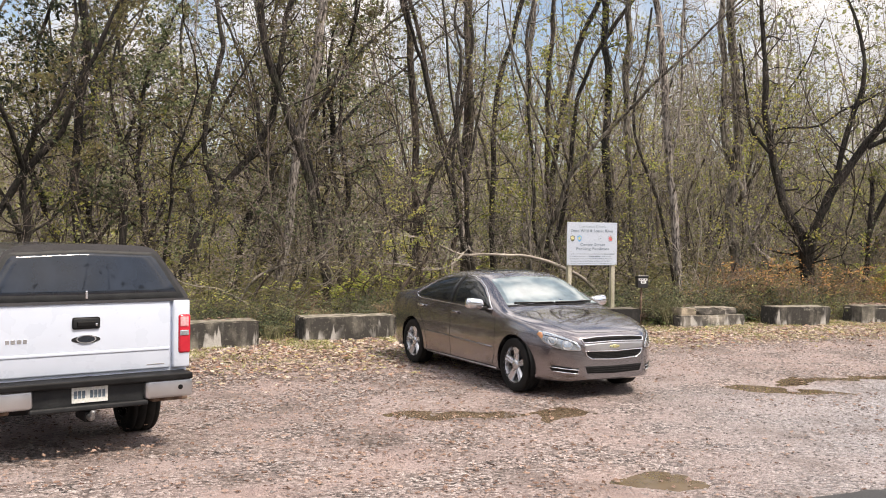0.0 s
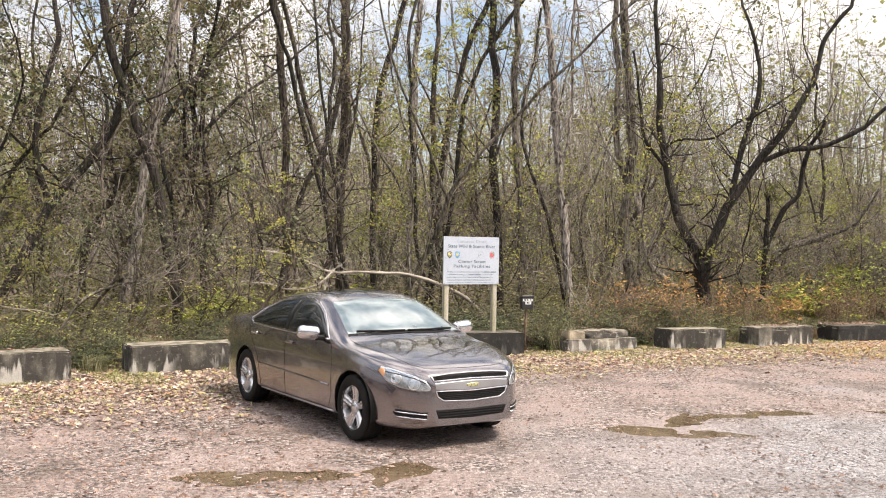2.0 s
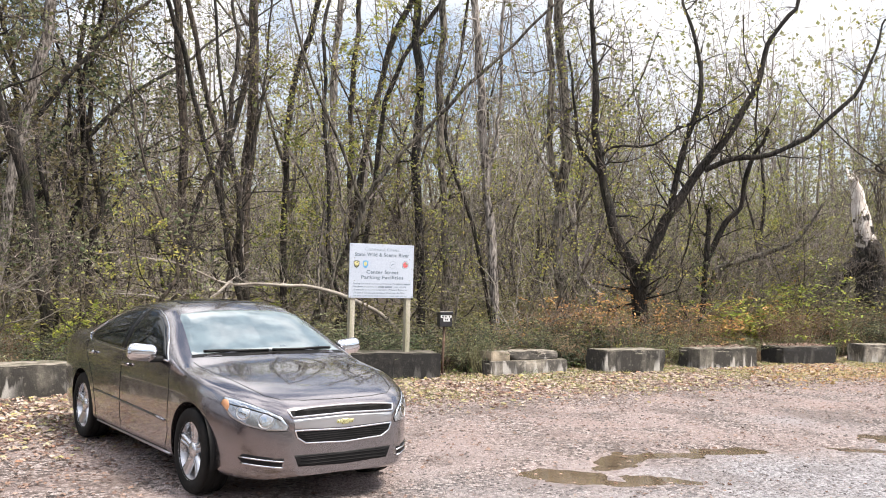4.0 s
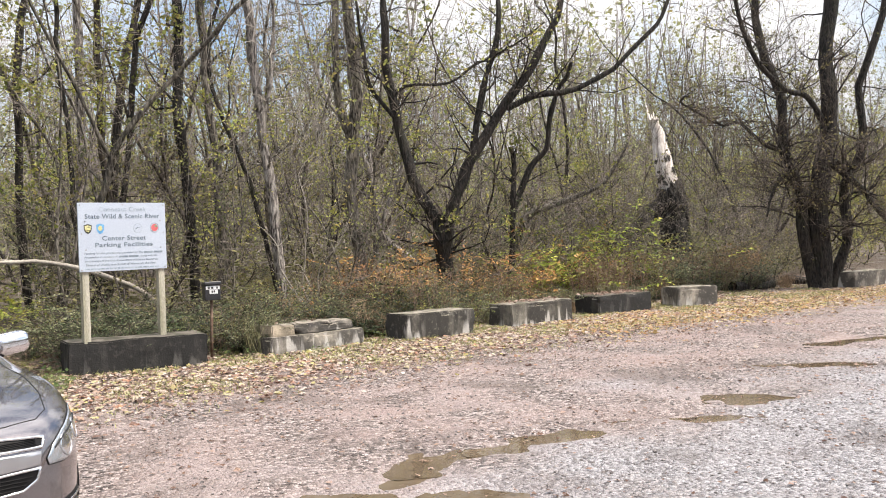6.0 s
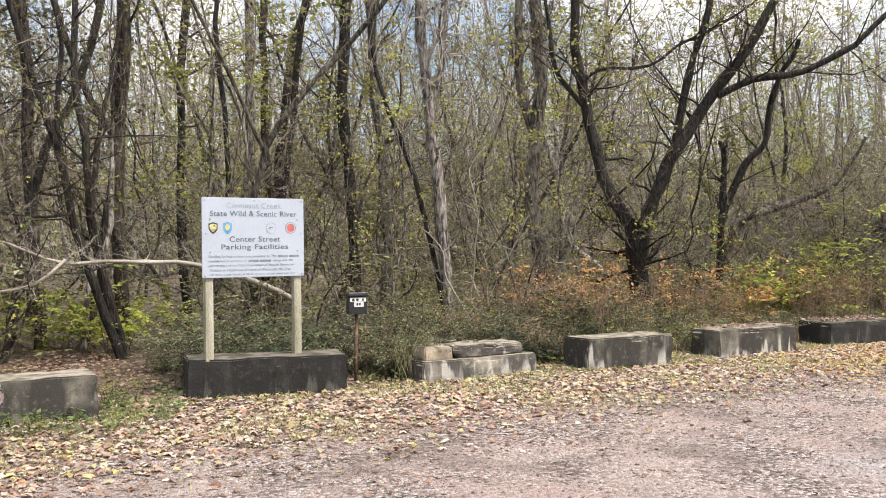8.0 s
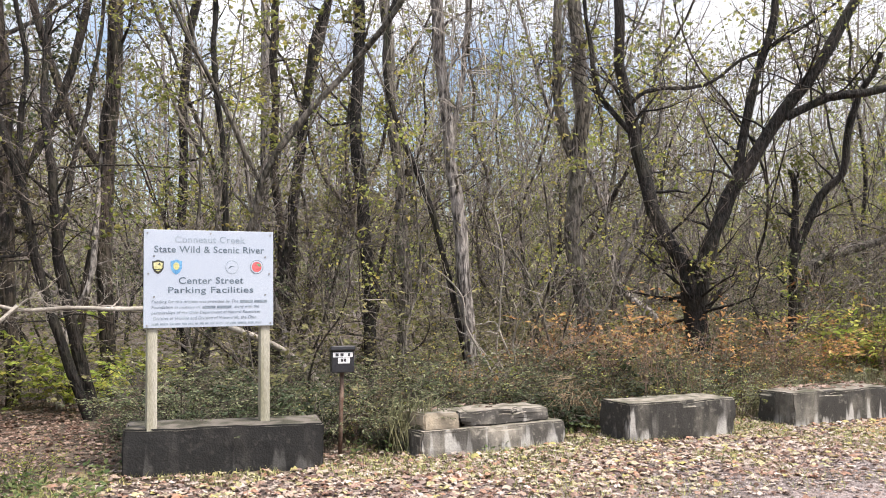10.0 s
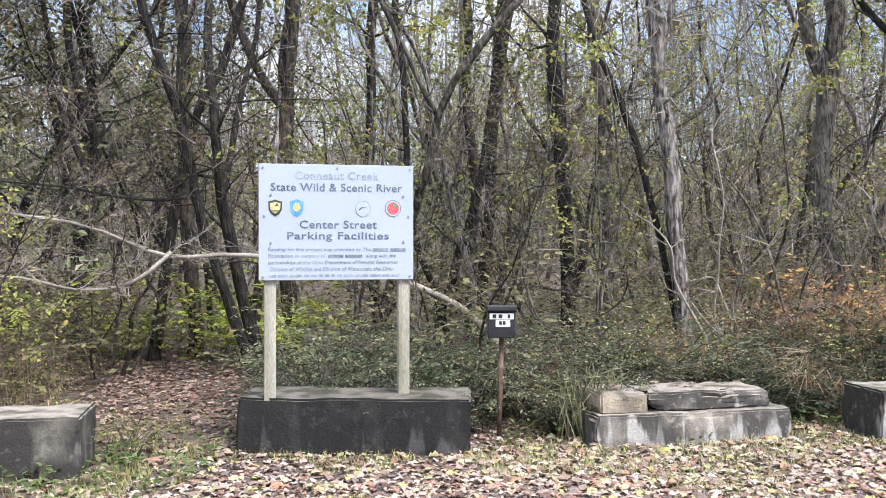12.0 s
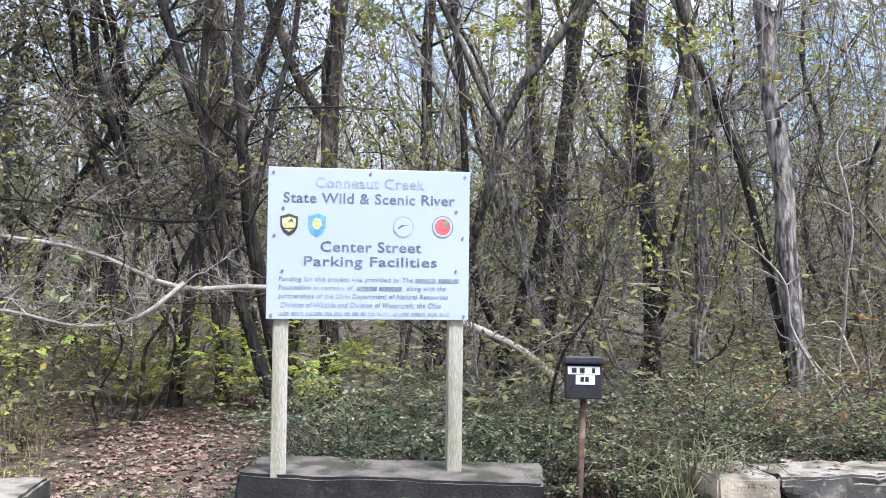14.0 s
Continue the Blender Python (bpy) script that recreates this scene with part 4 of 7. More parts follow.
def car_section(x):
    w, zb, zc, zs, wr = c_w(x), c_zb(x), c_zc(x), c_zs(x), c_wr(x)
    zr = zc - c_drop(x)
    ws = max(w * 0.955, wr + 0.02)
    cabin = max(0.0, min(1.0, (zr - zs - 0.05) / 0.3))
    wm = (ws + wr) / 2 + 0.02 + 0.035 * cabin
    zm = zs + (zr - zs) * (0.62 - 0.1 * cabin)
    lo = min(0.58, zb + (zs - zb) * 0.55)
    return [(0, zb), (w * 0.78, zb), (w * 0.95, zb + 0.035), (w * 0.985, zb + (lo - zb) * 0.45), (w, lo), (w * 0.99, lo + (zs - lo) * 0.6), (ws, zs), (wm, zm), (wr, zr), (wr * 0.6, zc - c_drop(x) * 0.25), (0, zc)]


stations = sorted(set([-2.47 + 0.0611 * i for i in range(80)] + [2.36, 2.385, 2.405, 2.42, -2.46, -2.45]))
stations = [s for s in stations if s <= 2.42]


def nose(x):
    """The bonnet's reach ahead of the front axle."""
    return x if x < 1.5 else 1.5 + (x - 1.5) * 0.86

shell = loft(car_section, stations)
for v in shell.verts:
    v.co.x = nose(v.co.x)
body_mesh = cut_wells(shell, [(1.426, 0.335), (-1.426, 0.335)], 0.372, 0.58, 1.1)
body = give("body", body_mesh, PAINT_TAUPE, car)
skin = Skin(body_mesh, car)
well_liner(car, 1.426, 0.335, 0.376, 0.55, 0.86)
well_liner(car, -1.426, 0.335, 0.376, 0.55, 0.86)
X, Y, Z = Vector((1, 0, 0)), Vector((0, 1, 0)), Vector((0, 0, 1))
FRONT = (Vector((4, 0, 0)), Y, Z, -X)
BACK = (Vector((-4, 0, 0)), Y, Z, X)
ABOVE = (Vector((0, 0, 3)), X, Y, -Z)
for s in (-1, 1):
    SIDE = (Vector((0, s * 3, 0)), X, Z, -Y * s)
    D = Vector((-0.8, -0.6 * s, 0))
    CORNER = (Vector((0, 0, 0)) - D * 4, Vector((-0.6, 0.8 * s, 0)), Z, D)
    front_glass = [(0.80, 0.985), (0.62, 1.11), (0.42, 1.22), (0.22, 1.30), (0.0, 1.345), (-0.19, 1.352), (-0.215, 0.995), (0.3, 0.985)]
    rear_glass = [(-0.265, 1.0), (-0.25, 1.352), (-0.55, 1.335), (-0.85, 1.28), (-1.1, 1.19), (-1.33, 1.06), (-1.25, 1.02), (-0.8, 1.005)]
    skin.panel("side_window", front_glass, SIDE, GLASS_DARK, 0.005, label="dark reflecting door glass")
    skin.panel("side_window", rear_glass, SIDE, GLASS_DARK, 0.005, label="dark reflecting door glass")
    skin.panel("window_pillar", [(-0.2, 0.995), (-0.19, 1.35), (-0.255, 1.35), (-0.28, 0.998)], SIDE, PLASTIC, 0.0045, rings=2)
    skin.strip("window_trim", [(0.85, 0.972), (0.64, 1.12), (0.43, 1.235), (0.22, 1.318), (0.0, 1.362), (-0.25, 1.37), (-0.57, 1.352), (-0.87, 1.296), (-1.12, 1.205), (-1.38, 1.06), (-1.28, 1.005), (-0.8, 0.988), (0.3, 0.968)], SIDE, CHROME, 0.008, True, label="bright chrome window surround")
    for line in ([(0.92, 0.93), (0.99, 0.75), (0.98, 0.42), (0.9, 0.27)], [(-0.235, 0.95), (-0.21, 0.7), (-0.22, 0.27)], [(-1.36, 1.0), (-1.33, 0.9), (-1.15, 0.745), (-1.02, 0.6), (-0.97, 0.42), (-0.96, 0.27)], [(-0.96, 0.255), (0.93, 0.255)]):
        skin.strip("door_gap", line, SIDE, PLASTIC, 0.004, lift=-0.001)
    skin.strip("side_moulding", [(0.92, 0.50), (-0.2, 0.525), (-0.98, 0.54)], SIDE, PAINT_TAUPE, 0.013, lift=0.002)
    skin.strip("sill_strip", [(0.98, 0.232), (0.0, 0.24), (-0.95, 0.245)], SIDE, SATIN, 0.012, lift=0.001, label="bright strip along the sill")
    for hx, hz in ((-0.08, 0.865), (-1.12, 0.895)):
        p = skin.on(hx, hz, SIDE, 0.022)
        part("door_handle", box(0.19, 0.028, 0.034, p, 0.012, segs=3), CHROME if hx < -1 else PAINT_TAUPE, car, "bar door handle", True)
    # chrome in place of body paint stands for the sky's highlight on the housing
    mirror = part("wing_mirror", box(0.15, 0.25, 0.145, (0.66, s * 1.0, 1.035), 0.06, Euler((radians(6 * s), 0, radians(10 * s))).to_matrix(), 5), CHROME, car, "wing mirror, sky highlight put into a chrome housing", True)
    part("mirror_glass", box(0.006, 0.16, 0.09, (0.583, s * 0.99, 1.03), 0.002), CHROME, mirror)
    part("mirror_foot", box(0.09, 0.12, 0.05, (0.68, s * 0.885, 0.975), 0.015), PLASTIC, mirror)
    lamp = skin.panel("headlight", [(-0.46, 0.745), (-0.485, 0.79), (-0.56, 0.785), (-0.70, 0.755), (-0.84, 0.715), (-0.945, 0.67), (-0.995, 0.61), (-0.98, 0.575), (-0.86, 0.573), (-0.69, 0.60), (-0.55, 0.655)], CORNER, LAMP_CLEAR, 0.008, label="clear wrap-round headlight")
    skin.panel("turn_signal", [(-0.468, 0.745), (-0.488, 0.775), (-0.525, 0.772), (-0.54, 0.73), (-0.525, 0.695)], CORNER, LAMP_AMBER, 0.010, parent=lamp, rings=2, label="amber turn signal")
    for u, v, rr in ((-0.655, 0.69, 0.052), (-0.83, 0.645, 0.058)):
        bowl = [(u + rr * math.cos(k * 0.5236), v + rr * 0.95 * math.sin(k * 0.5236)) for k in range(12)]
        skin.panel("reflector", bowl, CORNER, LAMP_INNER, 0.0105, parent=lamp, rings=4)
        skin.strip("reflector_rim", bowl, CORNER, SATIN, 0.0035, True, 0.0095, lamp)
    skin.strip("lamp_brow", [(-0.54, 0.745), (-0.70, 0.722), (-0.84, 0.69), (-0.94, 0.65)], CORNER, PLASTIC_GREY, 0.005, lift=0.009, parent=lamp)
    skin.strip("headlight_rim", [(-0.46, 0.745), (-0.485, 0.79), (-0.56, 0.785), (-0.70, 0.755), (-0.84, 0.715), (-0.945, 0.67), (-0.995, 0.61), (-0.98, 0.575), (-0.86, 0.573), (-0.69, 0.60), (-0.55, 0.655)], CORNER, PLASTIC, 0.004, True, parent=lamp)
    fog = skin.panel("fog_recess", [(-0.97, 0.375), (-0.66, 0.40), (-0.62, 0.365), (-0.66, 0.325), (-0.95, 0.305)], CORNER, PLASTIC, 0.003, rings=3)
    skin.strip("fog_bar", [(-0.97, 0.352), (-0.64, 0.375)], CORNER, CHROME, 0.007, lift=0.006, parent=fog)
    skin.strip("fog_bar", [(-0.96, 0.308), (-0.65, 0.33)], CORNER, CHROME, 0.008, lift=0.006, parent=fog)
    skin.strip("bonnet_gap", [(1.12, s * 0.73), (1.5, s * 0.70), (1.85, s * 0.63), (2.06, s * 0.56), (2.15, s * 0.47), (2.19, s * 0.3), (2.205, 0)], ABOVE, PLASTIC, 0.0035, lift=-0.001)
    skin.panel("tail_light", [(s * 0.45, 0.86), (s * 0.72, 0.88), (s * 0.74, 0.76), (s * 0.5, 0.74)], BACK, LAMP_RED, 0.006, label="red tail light")
    skin.strip("wiper", [(1.06, s * 0.02 - 0.02), (1.05, s * 0.3), (1.0, s * 0.6)], ABOVE, PLASTIC, 0.011, lift=0.016, label="black wiper blade")
skin.panel("windscreen", [(-0.70, 1.03), (-0.35, 1.052), (0, 1.058), (0.35, 1.052), (0.70, 1.03), (0.655, 1.13), (0.585, 1.30), (0.55, 1.335), (0.3, 1.365), (0, 1.372), (-0.3, 1.365), (-0.55, 1.335), (-0.585, 1.30), (-0.655, 1.13)], FRONT, GLASS_SCREEN, 0.005, label="reflecting windscreen with sky sheen put into its pale colour", rings=9)
skin.panel("cowl", [(-0.72, 1.012), (0, 1.035), (0.72, 1.012), (0.70, 1.03), (0, 1.057), (-0.70, 1.03)], FRONT, PLASTIC, 0.004, rings=2)
skin.panel("rear_window", [(-0.64, 1.14), (0, 1.16), (0.64, 1.14), (0.56, 1.33), (0, 1.36), (-0.56, 1.33)], BACK, GLASS_DARK, 0.005, label="dark rear window")
skin.panel("sunroof", [(-0.5, -0.40), (0.02, -0.42), (0.06, 0), (0.02, 0.42), (-0.5, 0.40), (-0.52, 0)], ABOVE, GLASS_DARK, 0.006, label="dark glass sunroof")
bar = skin.panel("grille_bar", [(-0.43, 0.652), (0, 0.662), (0.43, 0.652), (0.42, 0.585), (0, 0.572), (-0.42, 0.585)], FRONT, SATIN, 0.010, label="bright grille bar")
badge = skin.panel("badge", [(-0.075, 0.606), (-0.068, 0.630), (-0.03, 0.630), (-0.03, 0.638), (0.03, 0.638), (0.03, 0.630), (0.075, 0.630), (0.068, 0.604), (0.03, 0.604), (0.03, 0.596), (-0.03, 0.596), (-0.03, 0.606)], FRONT, surf("badge_gold", (0.62, 0.6, 0.3), (0.72, 0.7, 0.42), 9, 60, 0.3, 0.7, relief=0), 0.016, parent=bar, rings=2, label="small gold badge")
up_out = [(-0.455, 0.712), (-0.25, 0.728), (0, 0.732), (0.25, 0.728), (0.455, 0.712), (0.435, 0.668), (0, 0.678), (-0.435, 0.668)]
low_out = [(-0.42, 0.575), (0, 0.56), (0.42, 0.575), (0.40, 0.52), (0.33, 0.478), (0, 0.462), (-0.33, 0.478), (-0.40, 0.52)]
for outline in (up_out, low_out):
    g = skin.panel("grille", outline, FRONT, PLASTIC, 0.004, rings=4, label="black mesh grille")
    skin.strip("grille_surround", outline, FRONT, CHROME, 0.0085, True, 0.006, g, "chrome surround")
    zs_ = [p[1] for p in outline]
    for k in range(1, 5):
        z = min(zs_) + 0.012 + (max(zs_) - min(zs_) - 0.03) * k / 5
        wx = 0.41 if outline is up_out else 0.31 + 0.1 * (z - 0.47) / 0.1
        skin.strip("grille_slat", [(-wx, z), (0, z + 0.004), (wx, z)], FRONT, PLASTIC, 0.0025, False, 0.006, g)
g = skin.panel("lower_intake", [(-0.42, 0.395), (0, 0.385), (0.42, 0.395), (0.385, 0.31), (0, 0.295), (-0.385, 0.31)], FRONT, PLASTIC, 0.004, rings=4)
for k in range(3):
    skin.strip("intake_slat", [(-0.37, 0.325 + k * 0.024), (0.37, 0.325 + k * 0.024)], FRONT, PLASTIC, 0.004, False, 0.006, g)
skin.panel("rear_plate", [(-0.16, 0.80), (0.16, 0.80), (0.16, 0.64), (-0.16, 0.64)], BACK, PLATE, 0.006, rings=2)
part("underbody", box(4.2, 1.1, 0.12, (0, 0, 0.25), 0.02), PLASTIC, car)
for x in (1.426, -1.426):
    for s in (1, -1):
        wheel(car, x, s, 0.765, 0.33, 0.215, 0.228, 5, ALLOY)

# -- white pickup with a dark cap --
TRUCK = pose(-3.0, 7.64, -0.025, 0, 0, 90 + 39)
truck = thing("pickup_truck", TRUCK, "white pickup truck with a dark cap over its bed", "truck")
HW = 0.935
bed = box(2.0, 2 * HW, 0.78, (1.16, 0, 0.98), 0.05, segs=4)
me = cut_wells(bed, [(1.25, 0.42)], 0.47, 0.6, 1.2)
give("bed", me, PAINT_WHITE, truck)
well_liner(truck, 1.25, 0.42, 0.475, 0.58, 0.94)
cab_zc = keyed([(0, 1.66), (0.06, 1.76), (0.5, 1.81), (1.5, 1.81), (1.85, 1.76), (2.6, 1.36), (2.75, 1.3), (3.6, 1.24), (3.95, 1.16), (4.02, 1.0)])
cab_w = keyed([(0, 0.96), (3.3, 0.97), (3.8, 0.93), (4.02, 0.84)])
cab_wr = keyed([(0, 0.72), (1.8, 0.72), (2.6, 0.8), (3.8, 0.8), (4.02, 0.7)])


def cab_section(x):
    w, zc, wr = cab_w(x), cab_zc(x), cab_wr(x)
    zs = min(1.22, zc - 0.06)
    return [(0, 0.5), (w * 0.9, 0.5), (w, 0.56), (w, 0.85), (w * 0.995, zs - 0.1), (w * 0.97, zs), ((w * 0.97 + wr) / 2 + 0.02, (zs + zc - 0.05) / 2), (wr, zc - 0.05), (wr * 0.5, zc - 0.01), (0, zc)]


me = cut_wells(loft(cab_section, [4.02 * i / 40 for i in range(41)], 3), [(2.35 + 0.55, 0.42)], 0.47, 0.6, 1.2)
cab = give("cab", me, PAINT_WHITE, truck)
cab.matrix_local = pose(2.18, 0, 0)
well_liner(truck, 2.18 + 2.9, 0.42, 0.475, 0.58, 0.92)
cs = Skin(me, cab)
for s in (-1, 1):
    SIDE = (Vector((0, s * 3, 0)), X, Z, -Y * s)
    cs.panel("side_window", [(1.05, 1.25), (1.1, 1.68), (1.7, 1.66), (2.15, 1.45), (2.3, 1.27)], SIDE, GLASS_DARK, 0.005)
    cs.panel("side_window", [(0.15, 1.25), (0.2, 1.66), (0.95, 1.68), (0.98, 1.25)], SIDE, GLASS_DARK, 0.005)
    cs.strip("door_gap", [(1.02, 1.7), (1.0, 1.2), (1.0, 0.56)], SIDE, PLASTIC, 0.004)
    cs.strip("door_gap", [(2.3, 1.2), (2.3, 0.6)], SIDE, PLASTIC, 0.004)
    part("wing_mirror", box(0.14, 0.2, 0.24, (2.05, s * 1.12, 1.34), 0.05, segs=3), PLASTIC, cab, "", True)
    cs.panel("headlight", [(s * 0.6, 1.05), (s * 0.82, 1.05), (s * 0.82, 0.82), (s * 0.6, 0.82)], (Vector((7, 0, 0)), Y, Z, -X), LAMP_CLEAR, 0.006)
cs.panel("windscreen", [(-0.72, 1.42), (0, 1.44), (0.72, 1.42), (0.64, 1.70), (0, 1.72), (-0.64, 1.70)], (Vector((7, 0, 0)), Y, Z, -X), GLASS_DARK, 0.006)
cs.panel("grille", [(-0.55, 1.05), (0.55, 1.05), (0.55, 0.72), (-0.55, 0.72)], (Vector((7, 0, 0)), Y, Z, -X), CHROME, 0.006)
part("front_bumper", box(0.22, 1.9, 0.28, (6.2, 0, 0.58), 0.06, segs=3), SATIN, truck, "", True)

# tailgate, in the plane x = 0.14
gate = part("tailgate", box(0.06, 1.52, 0.63, (0.165, 0, 1.0), 0.018, segs=3), PAINT_WHITE, truck, "plain white tailgate", True)
part("gate_rib", box(0.02, 1.5, 0.03, (0.137, 0, 0.87), 0.009), PAINT_WHITE, gate, "", True)
hb = part("handle_bezel", box(0.02, 0.235, 0.105, (0.13, 0, 1.135), 0.02, segs=3), PLASTIC_GREY, gate, "grey plastic handle bezel", True)
part("handle_flap", box(0.02, 0.16, 0.045, (0.118, 0.0, 1.13), 0.008), PLASTIC, hb)
part("lock", box(0.012, 0.022, 0.022, (0.117, -0.085, 1.12), 0.005), CHROME, hb)


def oval_plate(name, y, z, ry, rz, x, depth, material, parent, label=""):
    bm = bmesh.new()
    f = bm.faces.new([bm.verts.new((x, y + ry * math.cos(2 * math.pi * k / 24), z + rz * math.sin(2 * math.pi * k / 24))) for k in range(24)])
    ex = bmesh.ops.extrude_face_region(bm, geom=[f])
    bmesh.ops.translate(bm, vec=(-depth, 0, 0), verts=[v for v in ex["geom"] if isinstance(v, bmesh.types.BMVert)])
    bmesh.ops.recalc_face_normals(bm, faces=bm.faces[:])
    return part(name, bm, material, parent, label)


oval_plate("badge_recess", 0, 0.99, 0.125, 0.032, 0.137, 0.005, PLASTIC_GREY, gate, "dark recess round the badge")
bo = oval_plate("badge", 0, 0.995, 0.085, 0.038, 0.131, 0.01, CHROME, gate, "oval chrome-rimmed badge")
oval_plate("badge_field", 0, 0.995, 0.074, 0.03, 0.12, 0.003, GLASS_BLUE, bo, "dark blue badge field")
for y, wd in ((0.50, 0.03), (0.545, 0.035), (0.595, 0.035), (0.64, 0.03)):
    part("emblem_bar", box(0.008, wd, 0.035, (0.134, y, 1.0), 0.002), CHROME, gate, "small chrome emblem")
part("emblem_bar", box(0.006, 0.16, 0.008, (0.134, -0.62, 0.73), 0.002), STEEL, gate)
for s in (-1, 1):
    corner = part("bed_corner", box(0.1, 0.16, 0.63, (0.16, s * 0.855, 1.0), 0.018, segs=3), PAINT_WHITE, truck, "", True)
    tl = part("tail_light", box(0.07, 0.115, 0.36, (0.127, s * 0.88, 1.0), 0.022, segs=3), LAMP_RED, truck, "red tail light with a white centre", True)
    part("reversing_lamp", box(0.012, 0.085, 0.05, (0.089, s * 0.875, 1.01), 0.006), LAMP_CLEAR, tl, "white reversing lamp")
    part("lamp_lens", box(0.01, 0.08, 0.09, (0.09, s * 0.875, 1.115), 0.008), surf("lamp_pink" if s < 0 else "lamp_pale", (0.75, 0.3, 0.34), (0.8, 0.4, 0.42), 9, 50, 0.2, relief=0), tl, "paler upper lens")
    pad = part("bumper_end", box(0.18, 0.44, 0.17, (0.045, s * 0.69, 0.525), 0.03, segs=3), SATIN, truck, "satin steel bumper end", True)
    oval_plate("sensor", s * 0.79, 0.53, 0.022, 0.022, -0.044, 0.006, PLASTIC, pad)
    part("mud_flap", box(0.25, 0.34, 0.06, (0.32, s * 0.78, 0.40), 0.012), RUSTY, truck, "dirty frame bracket")
part("bumper_step", box(0.26, 1.80, 0.06, (0.06, 0, 0.63), 0.015, segs=3), PLASTIC, truck, "dark step pad along the bumper")
part("bumper_middle", box(0.14, 1.0, 0.19, (0.075, 0, 0.51), 0.025, segs=3), PLASTIC_GREY, truck, "dark bumper centre")
part("bumper_lower", box(0.12, 1.0, 0.045, (0.02, 0, 0.415), 0.015, segs=3), PLASTIC_GREY, truck)
plate = part("number_plate", box(0.008, 0.305, 0.155, (-0.002, 0, 0.535), 0.003), PLATE, truck, "white number plate, dark bars")
for k, w in enumerate((0.026, 0.026, 0.026, None, 0.026, 0.026, 0.026, 0.026)):
    if w:
        part("plate_bar", box(0.003, w, 0.065, (-0.0075, 0.122 - k * 0.034, 0.53)), INK, plate)
part("plate_bar", box(0.003, 0.07, 0.012, (-0.0075, 0.0, 0.595)), INK_PALE, plate)
rod_part("hitch_ball", [(0.02, 0, 0.33), (-0.05, 0, 0.33), (-0.09, 0, 0.335), (-0.09, 0, 0.36), (-0.09, 0, 0.385), (-0.09, 0, 0.40)], [0.03, 0.03, 0.022, 0.014, 0.026, 0.012], STEEL, truck, 10, "steel tow ball")
part("hitch_tube", box(0.3, 0.09, 0.09, (0.15, 0, 0.33), 0.01), PLASTIC, truck)
rod_part("exhaust", [(0.9, -0.45, 0.42), (0.35, -0.47, 0.4), (0.2, -0.5, 0.38)], [0.035] * 3, RUSTY, truck, 12)
# one slab for the frame, made broad and low to keep light off the ground
part("frame_rail", box(5.6, 1.3, 0.2, (3.2, 0, 0.42), 0.03), PLASTIC, truck, "dark underbody slab, widened to shade the ground below")
rod_part("rear_axle", [(1.25, -0.75, 0.38), (1.25, -0.12, 0.38), (1.25, 0, 0.38), (1.25, 0.12, 0.38), (1.25, 0.75, 0.38)], [0.05, 0.06, 0.15, 0.06, 0.05], PLASTIC, truck, 12)
# cap


def cap_section(x):
    return [(0, 1.31), (0.90, 1.31), (0.92, 1.33), (0.875, 1.42), (0.68, 1.72), (0.63, 1.775), (0.54, 1.81), (0.3, 1.825), (0, 1.83)]


bm = loft(cap_section, [0.12, 0.125, 0.14, 0.6, 1.1, 1.6, 2.1, 2.12], 3)
for v in bm.verts:
    if v.co.x < 0.3:
        v.co.x += max(0, v.co.z - 1.33) * 0.22
me = bpy.data.meshes.new("cap")
bm.to_mesh(me)
bm.free()
me.polygons.foreach_set("use_smooth", [True] * len(me.polygons))
me.set_sharp_from_angle(angle=radians(35))
cap = give("cap", me, CAP_PAINT, truck, "dark brown-black bed cap")
ks = Skin(me, cap)
BACK = (Vector((-3, 0, 0)), Y, Z, X)
ks.panel("rear_glass_frame", [(-0.885, 1.335), (0, 1.335), (0.885, 1.335), (0.655, 1.72), (0.61, 1.755), (0, 1.78), (-0.61, 1.755), (-0.655, 1.72)], BACK, PLASTIC_GREY, 0.006)
ks.panel("rear_glass", [(-0.815, 1.39), (0, 1.385), (0.815, 1.39), (0.635, 1.695), (0.595, 1.725), (0, 1.75), (-0.595, 1.725), (-0.635, 1.695)], BACK, GLASS_BLUE, 0.008, label="dark blue-tinted rear glass")
part("cap_latch", box(0.05, 0.025, 0.075, (0.135, 0, 1.385), 0.008), CHROME, cap, "small chrome latch")
for s in (-1, 1):
    ks.panel("cap_window", [(0.4, 1.45), (1.9, 1.45), (1.85, 1.68), (0.55, 1.68)], (Vector((0, s * 3, 0)), X, Z, -Y * s), GLASS_BLUE, 0.006)
for x in (1.25, 5.08):
    for s in (1, -1):
        wheel(truck, x, s, 0.79, 0.39, 0.28, 0.235, 5, ALLOY, 0.0, 0.095)


